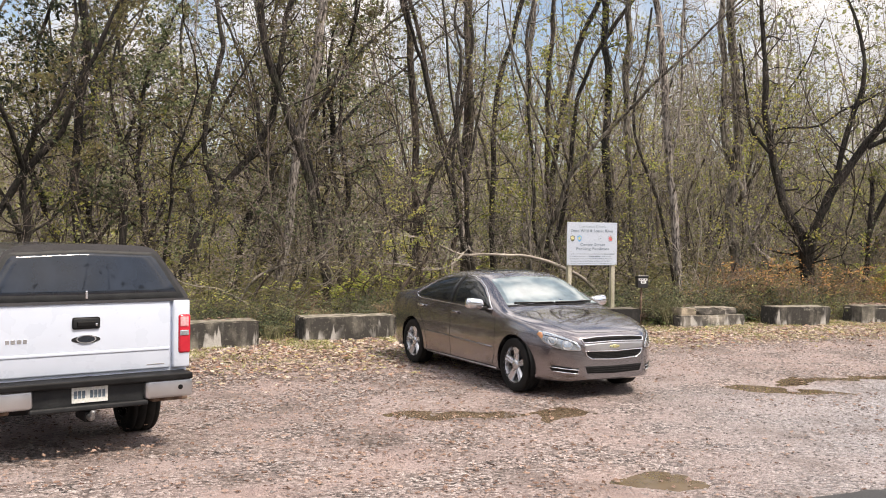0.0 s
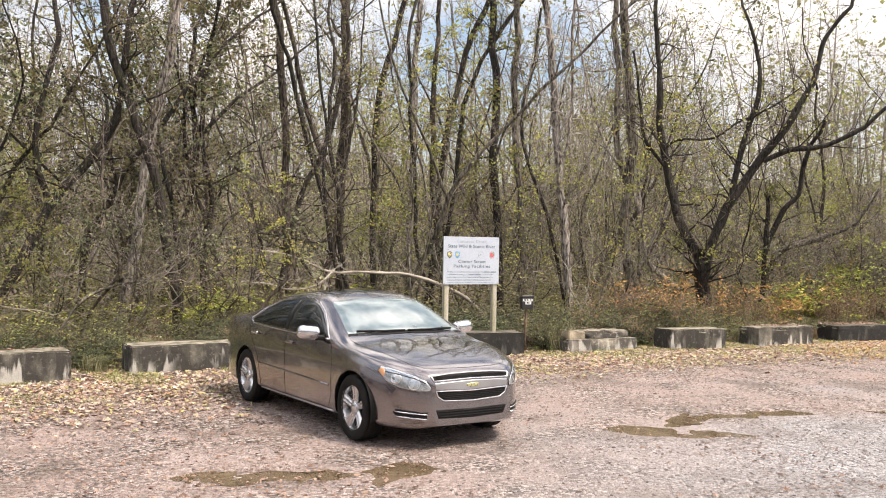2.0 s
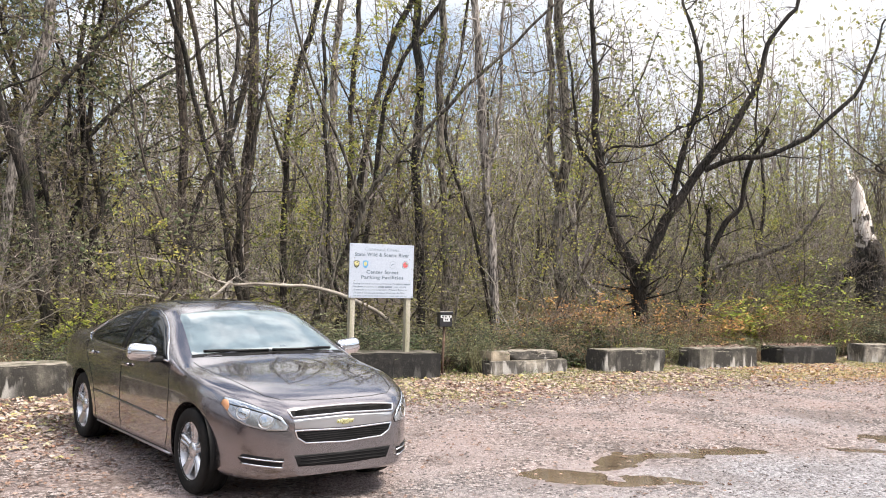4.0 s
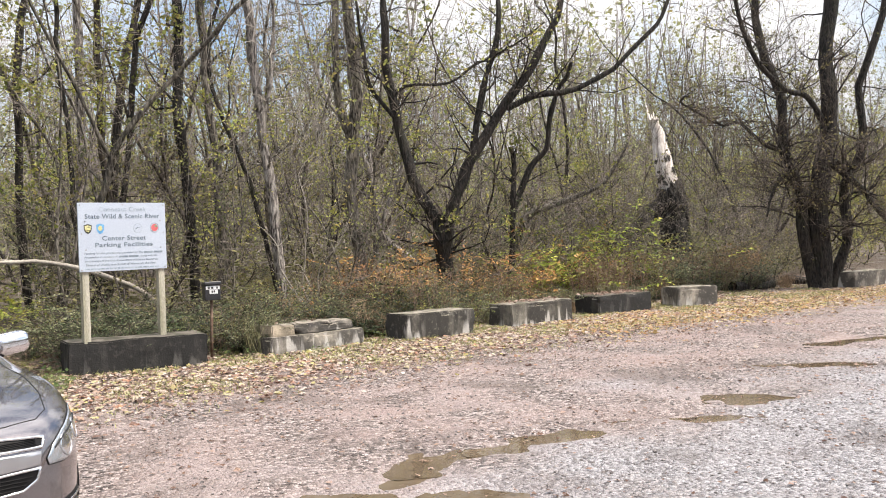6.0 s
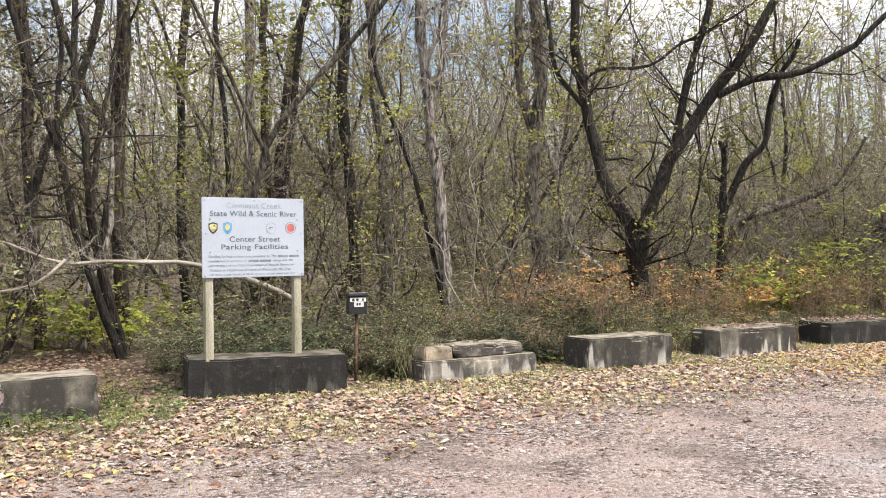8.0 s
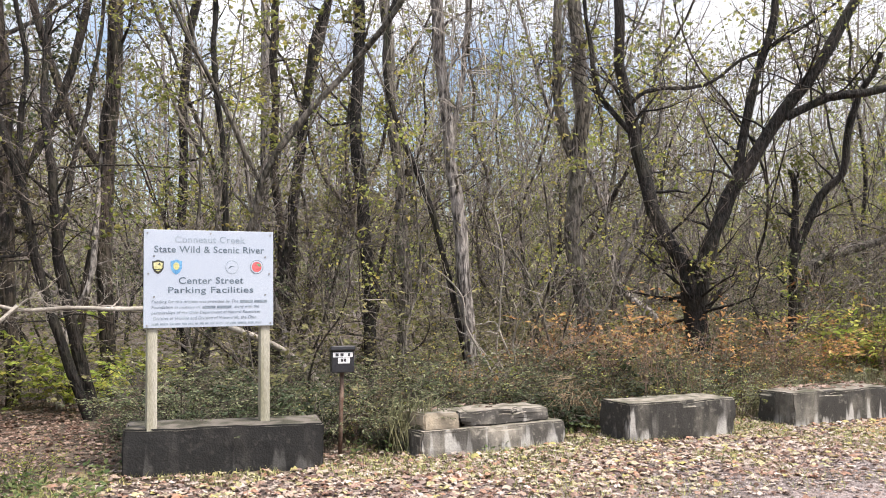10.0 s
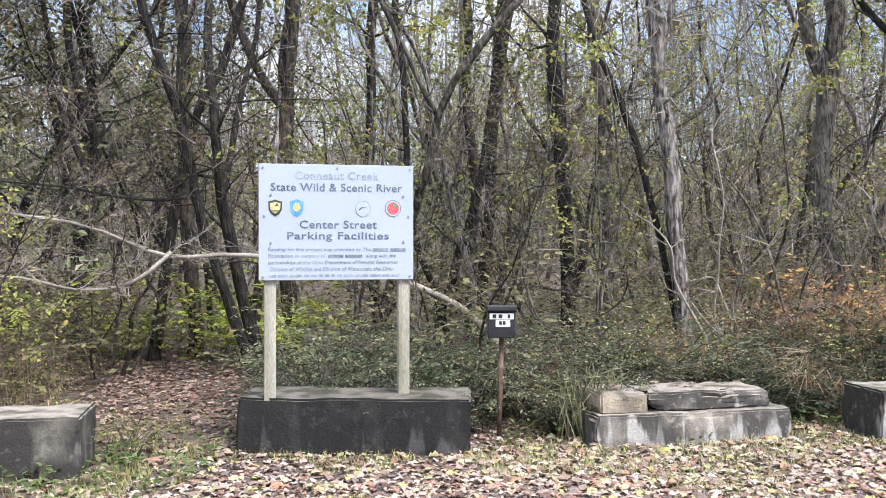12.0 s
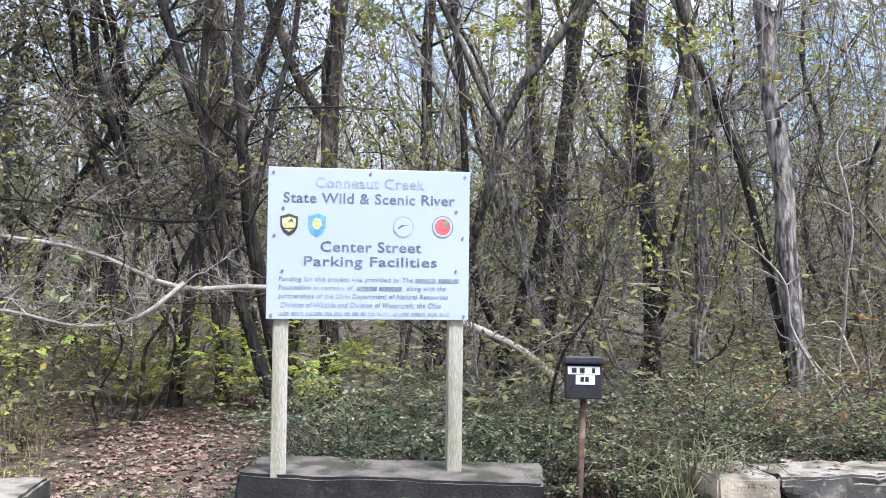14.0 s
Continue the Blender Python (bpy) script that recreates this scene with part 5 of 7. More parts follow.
# ---- trees ----
class Wood:
    """Collects limbs, twigs and leaves of one tree."""

    def __init__(self, seed, deep=False, shed=6.5):
        self.rng, self.deep, self.shed = random.Random(seed), deep, shed
        self.limbs, self.boughs, self.twigs, self.leaves = ([], []), ([], []), ([], []), ([], [])

    def way(self, d, spread):
        r = self.rng
        v = d + Vector((r.gauss(0, spread), r.gauss(0, spread), r.gauss(0, spread)))
        return v.normalized()

    def line(self, p, d, length, n, wander, lift=0.0):
        pts, d = [p.copy()], d.normalized()
        for _ in range(n):
            d = self.way(d, wander)
            d.z += lift
            d.normalize()
            pts.append(pts[-1] + d * (length / n))
        return pts

    def leaf(self, p, size, droop=0.3):
        r = self.rng
        if p.z > self.shed and r.random() < 0.55:  # the tops have shed most of theirs
            return
        V, F = self.leaves
        a = Vector((r.gauss(0, 1), r.gauss(0, 1), r.gauss(-droop, 0.6))).normalized()
        b = a.cross(Vector((r.gauss(0, 1), r.gauss(0, 1), r.gauss(0, 1)))).normalized()
        c = a.cross(b) * 0.18
        k = len(V)
        V += [p, p + (a * 0.5 + b * 0.32 + c) * size, p + a * size, p + (a * 0.5 - b * 0.32 + c) * size]
        F += [(k, k + 1, k + 2), (k, k + 2, k + 3)]

    def blade(self, p, d, size, tilt=0.45):
        """A leaf along d that shows its face to the sky, more or less."""
        r = self.rng
        V, F = self.leaves
        a = (d + Vector((r.gauss(0, 0.35), r.gauss(0, 0.35), r.gauss(-0.1, 0.3)))).normalized()
        b = a.cross(Vector((r.gauss(0, tilt), r.gauss(0, tilt), 1))).normalized()
        c = Vector((0, 0, -0.12))
        k = len(V)
        V += [p, p + (a * 0.45 + b * 0.26) * size, p + (a + c) * size, p + (a * 0.45 - b * 0.26) * size]
        F += [(k, k + 1, k + 2), (k, k + 2, k + 3)]

    def spike(self, a, b, r0):
        """A fine twig from a to b, three-sided and pointed."""
        V, F = self.twigs
        d = (b - a).normalized()
        u = d.cross(Vector((0.3, 0.5, 0.8))).normalized()
        v = d.cross(u)
        k = len(V)
        if self.deep:  # a sliver does for the finest twigs of trees deep in the wood
            u = (u * self.rng.gauss(0, 1) + v * self.rng.gauss(0, 1)).normalized() * r0 * 1.1
            V += [a + u, a - u, b]
            F.append((k, k + 1, k + 2))
            return
        V += [a + u * r0, a - u * r0 * 0.5 + v * r0 * 0.87, a - u * r0 * 0.5 - v * r0 * 0.87, b]
        F += [(k, k + 1, k + 3), (k + 1, k + 2, k + 3), (k + 2, k, k + 3)]

    def twig(self, p, d, length, r0, leafy, size, subs=2, wander=0.22):
        pts = self.line(p, d, length, 3, wander, 0.03)
        if self.deep:
            self.spike(pts[0], pts[2], r0)
        else:
            tube(*self.twigs, pts[:2], [r0, r0 * 0.7], 3)
        self.spike(pts[1], pts[3], r0 * 0.7)
        for q in pts[1:]:
            for _ in range(subs):
                if self.rng.random() < 0.75:
                    ln = length * self.rng.uniform(0.25, 0.6)
                    e = q + self.way(d, 0.6) * ln
                    self.spike(q, e, r0 * 0.6)
                    if self.rng.random() < leafy:
                        self.leaf(e, size * self.rng.uniform(0.5, 1.05))
                        self.leaf(q.lerp(e, 0.5), size * self.rng.uniform(0.6, 1.2))
            if self.rng.random() < leafy:
                self.leaf(q, size * self.rng.uniform(0.6, 1.2))

    def branch(self, p, d, length, r0, leafy, size, twigs=7, droop=0.0):
        """A crooked side branch; some carry most of the leaves, the others stand nearly bare."""
        n = 4 if self.deep else 6
        leafy = min(0.95, leafy * 2.6) if self.rng.random() < 0.36 else leafy * 0.12
        pts = self.line(p, d, length, n, 0.27, 0.06 - droop)
        rad = [r0 * (1 - 0.85 * i / n) ** 1.2 for i in range(n + 1)]
        tube(*self.boughs, pts, rad, 4 if r0 > 0.02 else 3)
        for _ in range(twigs):
            i = self.rng.randint(1, n - 1)
            q = pts[i].lerp(pts[i + 1], self.rng.random())
            self.twig(q, self.way((pts[i + 1] - pts[i]).normalized(), 0.55), length * self.rng.uniform(0.2, 0.5), max(0.0035, rad[i] * 0.45), leafy, size)
        self.twig(pts[-1], pts[-1] - pts[-2], length * 0.3, max(0.0035, rad[-1]), leafy, size)

    def stem(self, pts, r0, r1, sides=7, flare=False):
        """A limb through given points, smoothed and roughened."""
        fine, n = [], len(pts)
        for i in range(n - 1):
            a, b, c, d = pts[max(i - 1, 0)], pts[i], pts[i + 1], pts[min(i + 2, n - 1)]
            for k in range(3):
                t = k / 3
                q = 0.5 * ((2 * b) + (c - a) * t + (2 * a - 5 * b + 4 * c - d) * t * t + (3 * b - a - 3 * c + d) * t ** 3)
                fine.append(q + noise.noise_vector(q * 1.7) * min(0.07, 0.5 * r0 + 0.016) + noise.noise_vector(q * 0.6) * min(0.12, 0.9 * r0))
        fine.append(pts[-1])
        m = len(fine)
        rad = [(r1 + (r0 - r1) * (1 - i / (m - 1)) ** 1.3) * (1 + 0.22 * noise.noise(fine[i] * 3)) for i in range(m)]
        if flare:
            rad[0] *= 1.35
            rad[1] *= 1.12
        tube(*self.limbs, fine, rad, sides)
        return fine, rad

    def dress(self, fine, rad, count, lo, leafy, size, longest=2.6, twigs=7, droop=0.0):
        m = len(fine)
        for _ in range(count):
            i = self.rng.randint(int(lo * (m - 1)), m - 2)
            out = Vector((self.rng.gauss(0, 1), self.rng.gauss(0, 1), self.rng.uniform(0.1, 1.1))).normalized()
            self.branch(fine[i], out, longest * self.rng.uniform(0.45, 1.0) * (1 - 0.45 * i / m), min(0.032, max(0.008, rad[i] * self.rng.uniform(0.18, 0.4))), leafy, size, twigs, droop)

    def finish(self, name, m, bark, twig_mat, leaf_matl, label, category="tree", group="trees of the wood"):
        ob = thing(name, m, label, category, group)
        give("trunk", mesh_of("trunk", *self.limbs, True), bark, ob)
        if self.boughs[1]:
            give("branch_mass", mesh_of("branch_mass", *self.boughs, True), bark, ob, kind="stuff")
        if self.twigs[1]:
            give("twig_mass", mesh_of("twig_mass", *self.twigs), twig_mat, ob, kind="stuff")
        if self.leaves[1]:
            give("crown", mesh_of("crown", *self.leaves), leaf_matl, ob, kind="stuff")
        return ob


def hero(limbs, bark, twig_mat, leaf_matl, label, seed, leafy=0.2, size=0.09, branches=10, longest=2.4, lo=0.35, grow=6.0, twigs=7, droop=0.0, name="tree", withes=0):
    """A tree whose main limbs go through given places: each limb is (points, thick, thin); the first stands on the ground."""
    w = Wood(seed)
    foot = Vector(limbs[0][0][0])
    for k, (pts, r0, r1) in enumerate(limbs):
        pts = [Vector(p) for p in pts]
        if k == 0:
            d = pts[1] - pts[0]
            d = d / max(d.z, 0.3)
            low = pts[0] - Vector((d.x * 0.6, d.y * 0.6, 1)) * (pts[0].z + 0.15)
            if pts[0].z > -0.1:
                pts.insert(0, low)
            foot = Vector((pts[0].x, pts[0].y, 0))
        if pts[-1].z > 4.0 and grow:
            up = (pts[-1] - pts[-2]).normalized()
            pts += w.line(pts[-1], (up + Vector((0, 0, 0.5))), 0.6 * grow * w.rng.uniform(0.8, 1.15), 4, 0.12, 0.05)[1:]
        fine, rad = w.stem(pts, r0 * 0.88, r1 * 0.88, 8, k == 0)
        w.dress(fine, rad, int(branches * 1.35), min(lo, 0.6) if k == 0 else 0.12, leafy, size, longest, twigs, droop)
    for _ in range(withes):  # long bare shoots that arch out and hang
        q = fine[w.rng.randint(len(fine) // 5, len(fine) * 3 // 4)]
        a, reach, p = w.rng.uniform(0, 6.283), w.rng.uniform(0.5, 1.7), [q.copy()]
        drop = w.rng.uniform(0.6, 0.95) * (q.z - 0.8) * w.rng.uniform(0.4, 1.0)
        for i in range(1, 8):
            t = i / 7
            p.append(q + Vector((math.cos(a) * reach * math.sqrt(t), math.sin(a) * reach * math.sqrt(t), 0.35 * math.sin(t * 2.2) - drop * t * t)) + Vector((w.rng.gauss(0, 0.04), w.rng.gauss(0, 0.04), 0)))
        tube(*w.twigs, p, [0.0115 * (1 - 0.1 * i) for i in range(8)], 3)
        for i in range(2, 8):
            w.spike(p[i], p[i] + Vector((w.rng.gauss(0, 0.25), w.rng.gauss(0, 0.25), -w.rng.uniform(0.05, 0.5))), 0.005)
    for V, F in (w.limbs, w.boughs, w.twigs, w.leaves):
        for i, v in enumerate(V):
            V[i] = v - foot
    return w.finish(name, Matrix.Translation(foot), bark, twig_mat, leaf_matl, label)


def wild(seed, height, r0, lean, leafy, size, count, forks=0, longest=2.6, twigs=7, bent=0.17, shed=6.5):
    w = Wood(seed, True, shed)
    d = Vector((w.rng.gauss(0, lean), w.rng.gauss(0, lean), 1)).normalized()
    pts = w.line(Vector((0, 0, -0.15)), d, height, 9, bent, 0.06)
    fine, rad = w.stem(pts, r0, r0 * 0.22, 6, True)
    w.dress(fine, rad, count, 0.22, leafy, size, longest, twigs)
    for _ in range(forks):
        i = w.rng.randint(int(len(fine) * 0.12), int(len(fine) * 0.4))
        f = w.line(fine[i], w.way(Vector((w.rng.gauss(0, 0.32), w.rng.gauss(0, 0.32), 1)).normalized(), 0.08), height * 0.65, 6, 0.16, 0.06)
        f2, r2 = w.stem(f, rad[i] * 0.75, r0 * 0.15, 6)
        w.dress(f2, r2, count // 2, 0.2, leafy, size, longest, twigs)
    return w


# the big forked tree and its neighbours
hero([([(9.09, 25.54, 0.94), (9.0, 25.57, 1.61), (8.95, 25.61, 2.11)], 0.26, 0.2),
      ([(8.95, 25.61, 1.9), (8.4, 25.76, 2.96), (8.11, 25.85, 3.98), (7.88, 25.92, 5.44), (7.89, 25.92, 6.56)], 0.15, 0.05),
      ([(9.05, 25.54, 1.3), (9.23, 25.5, 2.21), (9.51, 25.41, 3.14), (10.0, 25.25, 4.0), (10.38, 25.14, 4.54), (10.91, 24.97, 5.17), (11.35, 24.83, 6.13)], 0.17, 0.05),
      ([(10.38, 25.14, 4.4), (11.05, 24.93, 4.64), (11.82, 24.68, 4.79), (12.64, 24.43, 5.24), (13.56, 24.14, 6.11)], 0.09, 0.03),
      ([(9.62, 25.37, 3.3), (9.87, 25.3, 4.78), (10.15, 25.21, 5.76), (10.28, 25.17, 6.63)], 0.09, 0.04),
      ([(8.12, 25.84, 4.2), (7.65, 25.99, 4.78), (7.5, 26.04, 5.24)], 0.06, 0.03),
      ([(7.97, 25.89, 4.6), (8.3, 25.79, 4.97), (9.2, 25.51, 5.02)], 0.045, 0.02)],
     BARK_DARK, TWIG, LEAF_YG, "wide forked tree with dark bark and few yellow leaves", 11, 0.10, 0.1, 17, 2.7, 0.5, 4.0, 10)
hero([([(10.81, 26.17, 1.0), (10.91, 26.12, 2.84), (10.86, 26.15, 3.66)], 0.1, 0.06), ([(10.86, 26.15, 2.03), (11.24, 25.98, 3.17), (11.59, 25.83, 3.56), (11.73, 25.77, 4.3)], 0.09, 0.05)],
     BARK_DARK, TWIG, LEAF_YG, "small crooked dark tree with two stems", 12, 0.25, 0.09, 9, 1.6, 0.4, 2.0)
hero([([(7.35, 26.81, 0.96), (7.27, 26.83, 2.71), (7.3, 26.82, 3.87), (7.38, 26.8, 5.39), (7.31, 26.82, 7.02)], 0.19, 0.12), ([(7.27, 26.83, 3.9), (7.07, 26.87, 4.46), (6.99, 26.89, 5.63), (7.03, 26.88, 7.03)], 0.11, 0.08)],
     BARK_MID, TWIG, LEAF_YG, "tall grey-brown twin-stemmed tree with ridged bark", 13, 0.25, 0.1, 9, 2.0, 0.5, 7.0)
hero([([(5.3, 23.9, 0.27), (5.11, 23.9, 1.88), (4.94, 23.9, 3.5), (4.87, 23.9, 4.87)], 0.125, 0.085), ([(4.94, 23.9, 3.5), (5.0, 23.9, 4.08), (5.18, 23.9, 4.84)], 0.05, 0.035)],
     BARK_PALE, TWIG_PALE, LEAF_YG, "pale peeling tree with hanging bare grey twigs", 14, 0.05, 0.08, 10, 2.0, 0.3, 7.0, 6, 0.22, withes=64)
hero([([(5.2, 24.1, 0.59), (4.79, 24.0, 2.33), (4.4, 23.9, 3.52), (4.07, 23.91, 4.53)], 0.06, 0.035)],
     BARK_DARK, TWIG, LEAF_YG, "dark leaning slim tree", 15, 0.15, 0.09, 9, 1.8, 0.3, 5.0)
hero([([(3.68, 25.5, 0.71), (3.65, 25.5, 2.69), (3.55, 25.5, 4.47), (3.58, 25.5, 6.65)], 0.13, 0.1)], BARK_DARK, TWIG, LEAF_YG, "straight dark trunk with yellow-green leaves", 16, 0.4, 0.11, 13, 1.7, 0.2, 7.0)
hero([([(2.02, 28.0, 1.05), (2.31, 28.02, 4.52), (2.58, 28.04, 6.05), (2.91, 28.06, 7.37)], 0.12, 0.08)], BARK_DARK, TWIG, LEAF_YG, "slim dark leaning tree in the wood", 17, 0.3, 0.1, 10, 1.8, 0.25, 6.0)
hero([([(4.25, 25.4, 0.27), (4.25, 25.4, 2.66), (4.1, 25.39, 5.21)], 0.12, 0.09)], BARK_MID, TWIG, LEAF_YG, "straight brown trunk with thin side branches", 18, 0.35, 0.1, 12, 1.8, 0.2, 8.0)
hero([([(1.37, 28.98, 0.33), (1.45, 29, 4), (1.53, 28.99, 7.48)], 0.12, 0.09)], BARK_PALE, TWIG, LEAF_YG, "straight pale grey trunk", 19, 0.3, 0.1, 9, 1.8, 0.3, 6.0)
hero([([(0.27, 22.85, -0.07), (0.04, 22.73, 0.66), (-0.13, 22.64, 1.32), (-0.36, 22.51, 2.17), (-0.59, 22.39, 3.32), (-0.81, 22.27, 4.02), (-1.0, 22.17, 4.78)], 0.085, 0.045),
      ([(-0.36, 22.51, 2.17), (-0.51, 22.44, 3.13), (-0.54, 22.42, 4.04), (-0.49, 22.45, 4.69)], 0.045, 0.03),
      ([(-0.36, 22.51, 2.17), (-0.62, 22.0, 2.13), (-0.95, 21.5, 2.16), (-1.28, 21.23, 2.22), (-2.1, 20.96, 2.3)], 0.028, 0.01)],
     BARK_DARK, TWIG, LEAF_DULL, "leaning dark tree beside the leafy footpath", 20, 0.15, 0.08, 12, 2.0, 0.3, 6.0)
hero([([(-1.52, 24.59, -0.08), (-1.6, 24.54, 1.5), (-1.65, 24.52, 2.68), (-1.7, 24.49, 5.27)], 0.13, 0.1)], BARK, TWIG, LEAF_DULL, "straight brown trunk by the footpath", 21, 0.2, 0.09, 12, 2.0, 0.3, 8.0)
hero([([(-0.31, 25.19, -0.1), (-0.39, 25.16, 1.26), (-0.33, 25.18, 3.52), (-0.3, 25.19, 5.45)], 0.15, 0.11), ([(-0.33, 25.18, 3.5), (-0.78, 25.02, 4.23), (-1.17, 24.89, 5.43)], 0.08, 0.06)],
     BARK, TWIG, LEAF_DULL, "stout brown trunk forking high up", 22, 0.15, 0.09, 12, 2.2, 0.4, 8.0)
hero([([(0.53, 26.78, 0.3), (0.41, 26.75, 3.01), (0.5, 26.77, 5.76)], 0.1, 0.08)], BARK_DARK, TWIG, LEAF_YG, "dark straight trunk behind the sign", 23, 0.2, 0.09, 10, 1.8, 0.3, 8.0)
hero([([(2.03, 26.9, 0.38), (2.12, 26.92, 2.12), (1.98, 26.9, 3.69), (1.99, 26.9, 5.7)], 0.085, 0.07)], BARK, TWIG, LEAF_YG, "slim straight brown trunk with yellow-green leaves", 24, 0.45, 0.11, 11, 1.7, 0.2, 8.0)
hero([([(1.85, 25.83, 0.63), (2.25, 25.9, 1.92), (2.52, 25.94, 3.38), (2.74, 25.97, 5.39)], 0.085, 0.06)], BARK_DARK, TWIG, LEAF_YG, "slim dark leaning trunk with yellow-green leaves", 25, 0.45, 0.11, 11, 1.7, 0.2, 7.0)
hero([([(2.01, 25.03, 0.69), (1.63, 24.93, 1.9), (1.53, 24.91, 3.42), (1.39, 24.87, 5.17)], 0.06, 0.045)], BARK_DARK, TWIG, LEAF_YG, "thin dark leaning trunk", 26, 0.3, 0.1, 9, 1.5, 0.2, 6.0)
hero([([(-6.83, 20.98, 1.0), (-5.96, 21.22, 2.77), (-5.31, 21.41, 3.68), (-4.84, 21.55, 4.71)], 0.13, 0.07), ([(-5.96, 21.22, 2.77), (-6.32, 21.12, 4.03), (-5.97, 21.22, 5.93)], 0.08, 0.05)],
     BARK_DARK, TWIG, LEAF_DULL, "strongly leaning dark tree with tangled branches", 27, 0.15, 0.1, 14, 2.4, 0.3, 5.0)
hero([([(-3.47, 21.29, 0.89), (-3.85, 21.24, 3.16), (-4.23, 21.18, 4.41), (-4.78, 21.11, 5.9), (-5.03, 21.07, 7.15)], 0.13, 0.07)], BARK_DARK, TWIG, LEAF_DULL, "dark leaning tree with bare twigs", 28, 0.2, 0.1, 14, 2.4, 0.3, 5.0)
hero([([(-4.78, 22.13, 1.1), (-4.28, 22.2, 4.01), (-3.9, 22.26, 6.13), (-3.78, 22.28, 7.45)], 0.15, 0.09)], BARK_PALE, TWIG, LEAF_DULL, "pale grey trunk leaning slightly", 29, 0.2, 0.1, 12, 2.2, 0.3, 6.0)
hero([([(-8.76, 19.96, 1.0), (-8.8, 19.94, 3.9), (-8.62, 20.02, 6.19), (-8.72, 19.98, 7.13)], 0.13, 0.09)], BARK_DARK, TWIG, LEAF_GREEN, "dark trunk in green foliage", 30, 0.6, 0.12, 14, 2.4, 0.2, 5.0)
hero([([(-0.76, 25.05, 1.0), (-0.19, 25.04, 4.44), (-0.27, 25.04, 6.66), (-0.21, 25.04, 8.42)], 0.09, 0.07)], BARK, TWIG, LEAF_DULL, "slim brown trunk with bare twigs", 31, 0.2, 0.09, 10, 2.0, 0.3, 5.0)
hero([([(-1.68, 23.93, 1.0), (-1.26, 23.97, 3.2), (-0.7, 24.01, 4.33), (-0.29, 24.04, 6.04)], 0.09, 0.05)], BARK_DARK, TWIG, LEAF_DULL, "slim dark tree leaning over", 32, 0.2, 0.09, 10, 2.0, 0.3, 5.0)
hero([([(19.47, 26.18, 0.23), (19.4, 26.2, 1.6), (19.52, 26.16, 3.07), (19.66, 26.0, 4.4), (19.55, 25.99, 5.89), (19.89, 25.88, 7.7)], 0.36, 0.12),
      ([(19.3, 26.2, 0.0), (18.98, 26.3, 1.3), (19.05, 26.35, 2.4), (18.7, 26.5, 3.6), (18.75, 26.6, 4.9), (18.35, 26.9, 6.62), (18.26, 27.03, 7.95)], 0.2, 0.07),
      ([(19.7, 26.1, 0.0), (20.05, 26.0, 1.2), (20.0, 25.9, 2.6), (20.45, 25.75, 3.7), (20.4, 25.7, 5.2), (20.9, 25.5, 7.0)], 0.17, 0.07),
      ([(19.55, 26.12, 3.35), (20.17, 25.68, 2.6), (20.67, 25.33, 1.87), (20.9, 25.2, 1.2)], 0.12, 0.05),
      ([(18.98, 26.3, 2.6), (18.4, 26.2, 2.9), (17.9, 26.0, 2.5), (17.6, 25.9, 1.9)], 0.07, 0.03),
      ([(19.55, 26.0, 4.2), (18.9, 25.8, 4.9), (18.0, 25.6, 5.0), (17.2, 25.5, 5.6)], 0.1, 0.04),
      ([(18.7, 26.5, 3.6), (18.1, 26.5, 3.7), (17.3, 26.4, 4.3), (16.6, 26.2, 4.2)], 0.06, 0.025)],
     BARK_DARK, TWIG, LEAF_DULL, "gnarled dark old tree with several stems and hanging limbs", 33, 0.12, 0.08, 34, 2.6, 0.1, 6.0, 10, droop=0.08, withes=60)

hero([([(11.45, 27.2, 0.9), (11.6, 27.2, 2.0), (12.85, 27.3, 2.52), (13.9, 27.4, 2.96), (14.6, 27.4, 3.9)], 0.17, 0.04)], BARK_MID, TWIG_GREY, LEAF_YG, "grey trunk bent over low above the brush", 34, 0.12, 0.09, 18, 2.2, 0.3, 0.0, 9)

# rotting logs at the lot's far end
for k, (x, y, turn, ln, r0) in enumerate(((18.2, 27.2, 20, 2.2, 0.13), (20.6, 28.0, -25, 2.6, 0.16), (21.6, 28.6, 70, 1.4, 0.2), (17.2, 27.4, -8, 1.5, 0.07))):
    w = Wood(720 + k)
    w.stem([Vector((-ln / 2, 0, r0 * 0.8)), Vector((-ln * 0.1, 0.06, r0 * 0.85)), Vector((ln * 0.25, 0.0, r0 * 0.9)), Vector((ln / 2, 0.1, r0 * 1.3))], r0, r0 * 0.75, 9)
    for _ in range(5):
        w.branch(Vector((w.rng.uniform(-ln, ln) * 0.4, 0, r0)), Vector((w.rng.gauss(0, 1), w.rng.gauss(0, 1), 0.8)), w.rng.uniform(0.5, 1.1), 0.018, 0, 0.05, 4)
    w.finish("log", pose(x, y, ground_z(x, y), 0, 0, turn), (BARK_DARK, BARK)[k % 2], TWIG, LEAF_DULL, "dark rotting log on leaf litter under the trees", "log", "rotting logs")

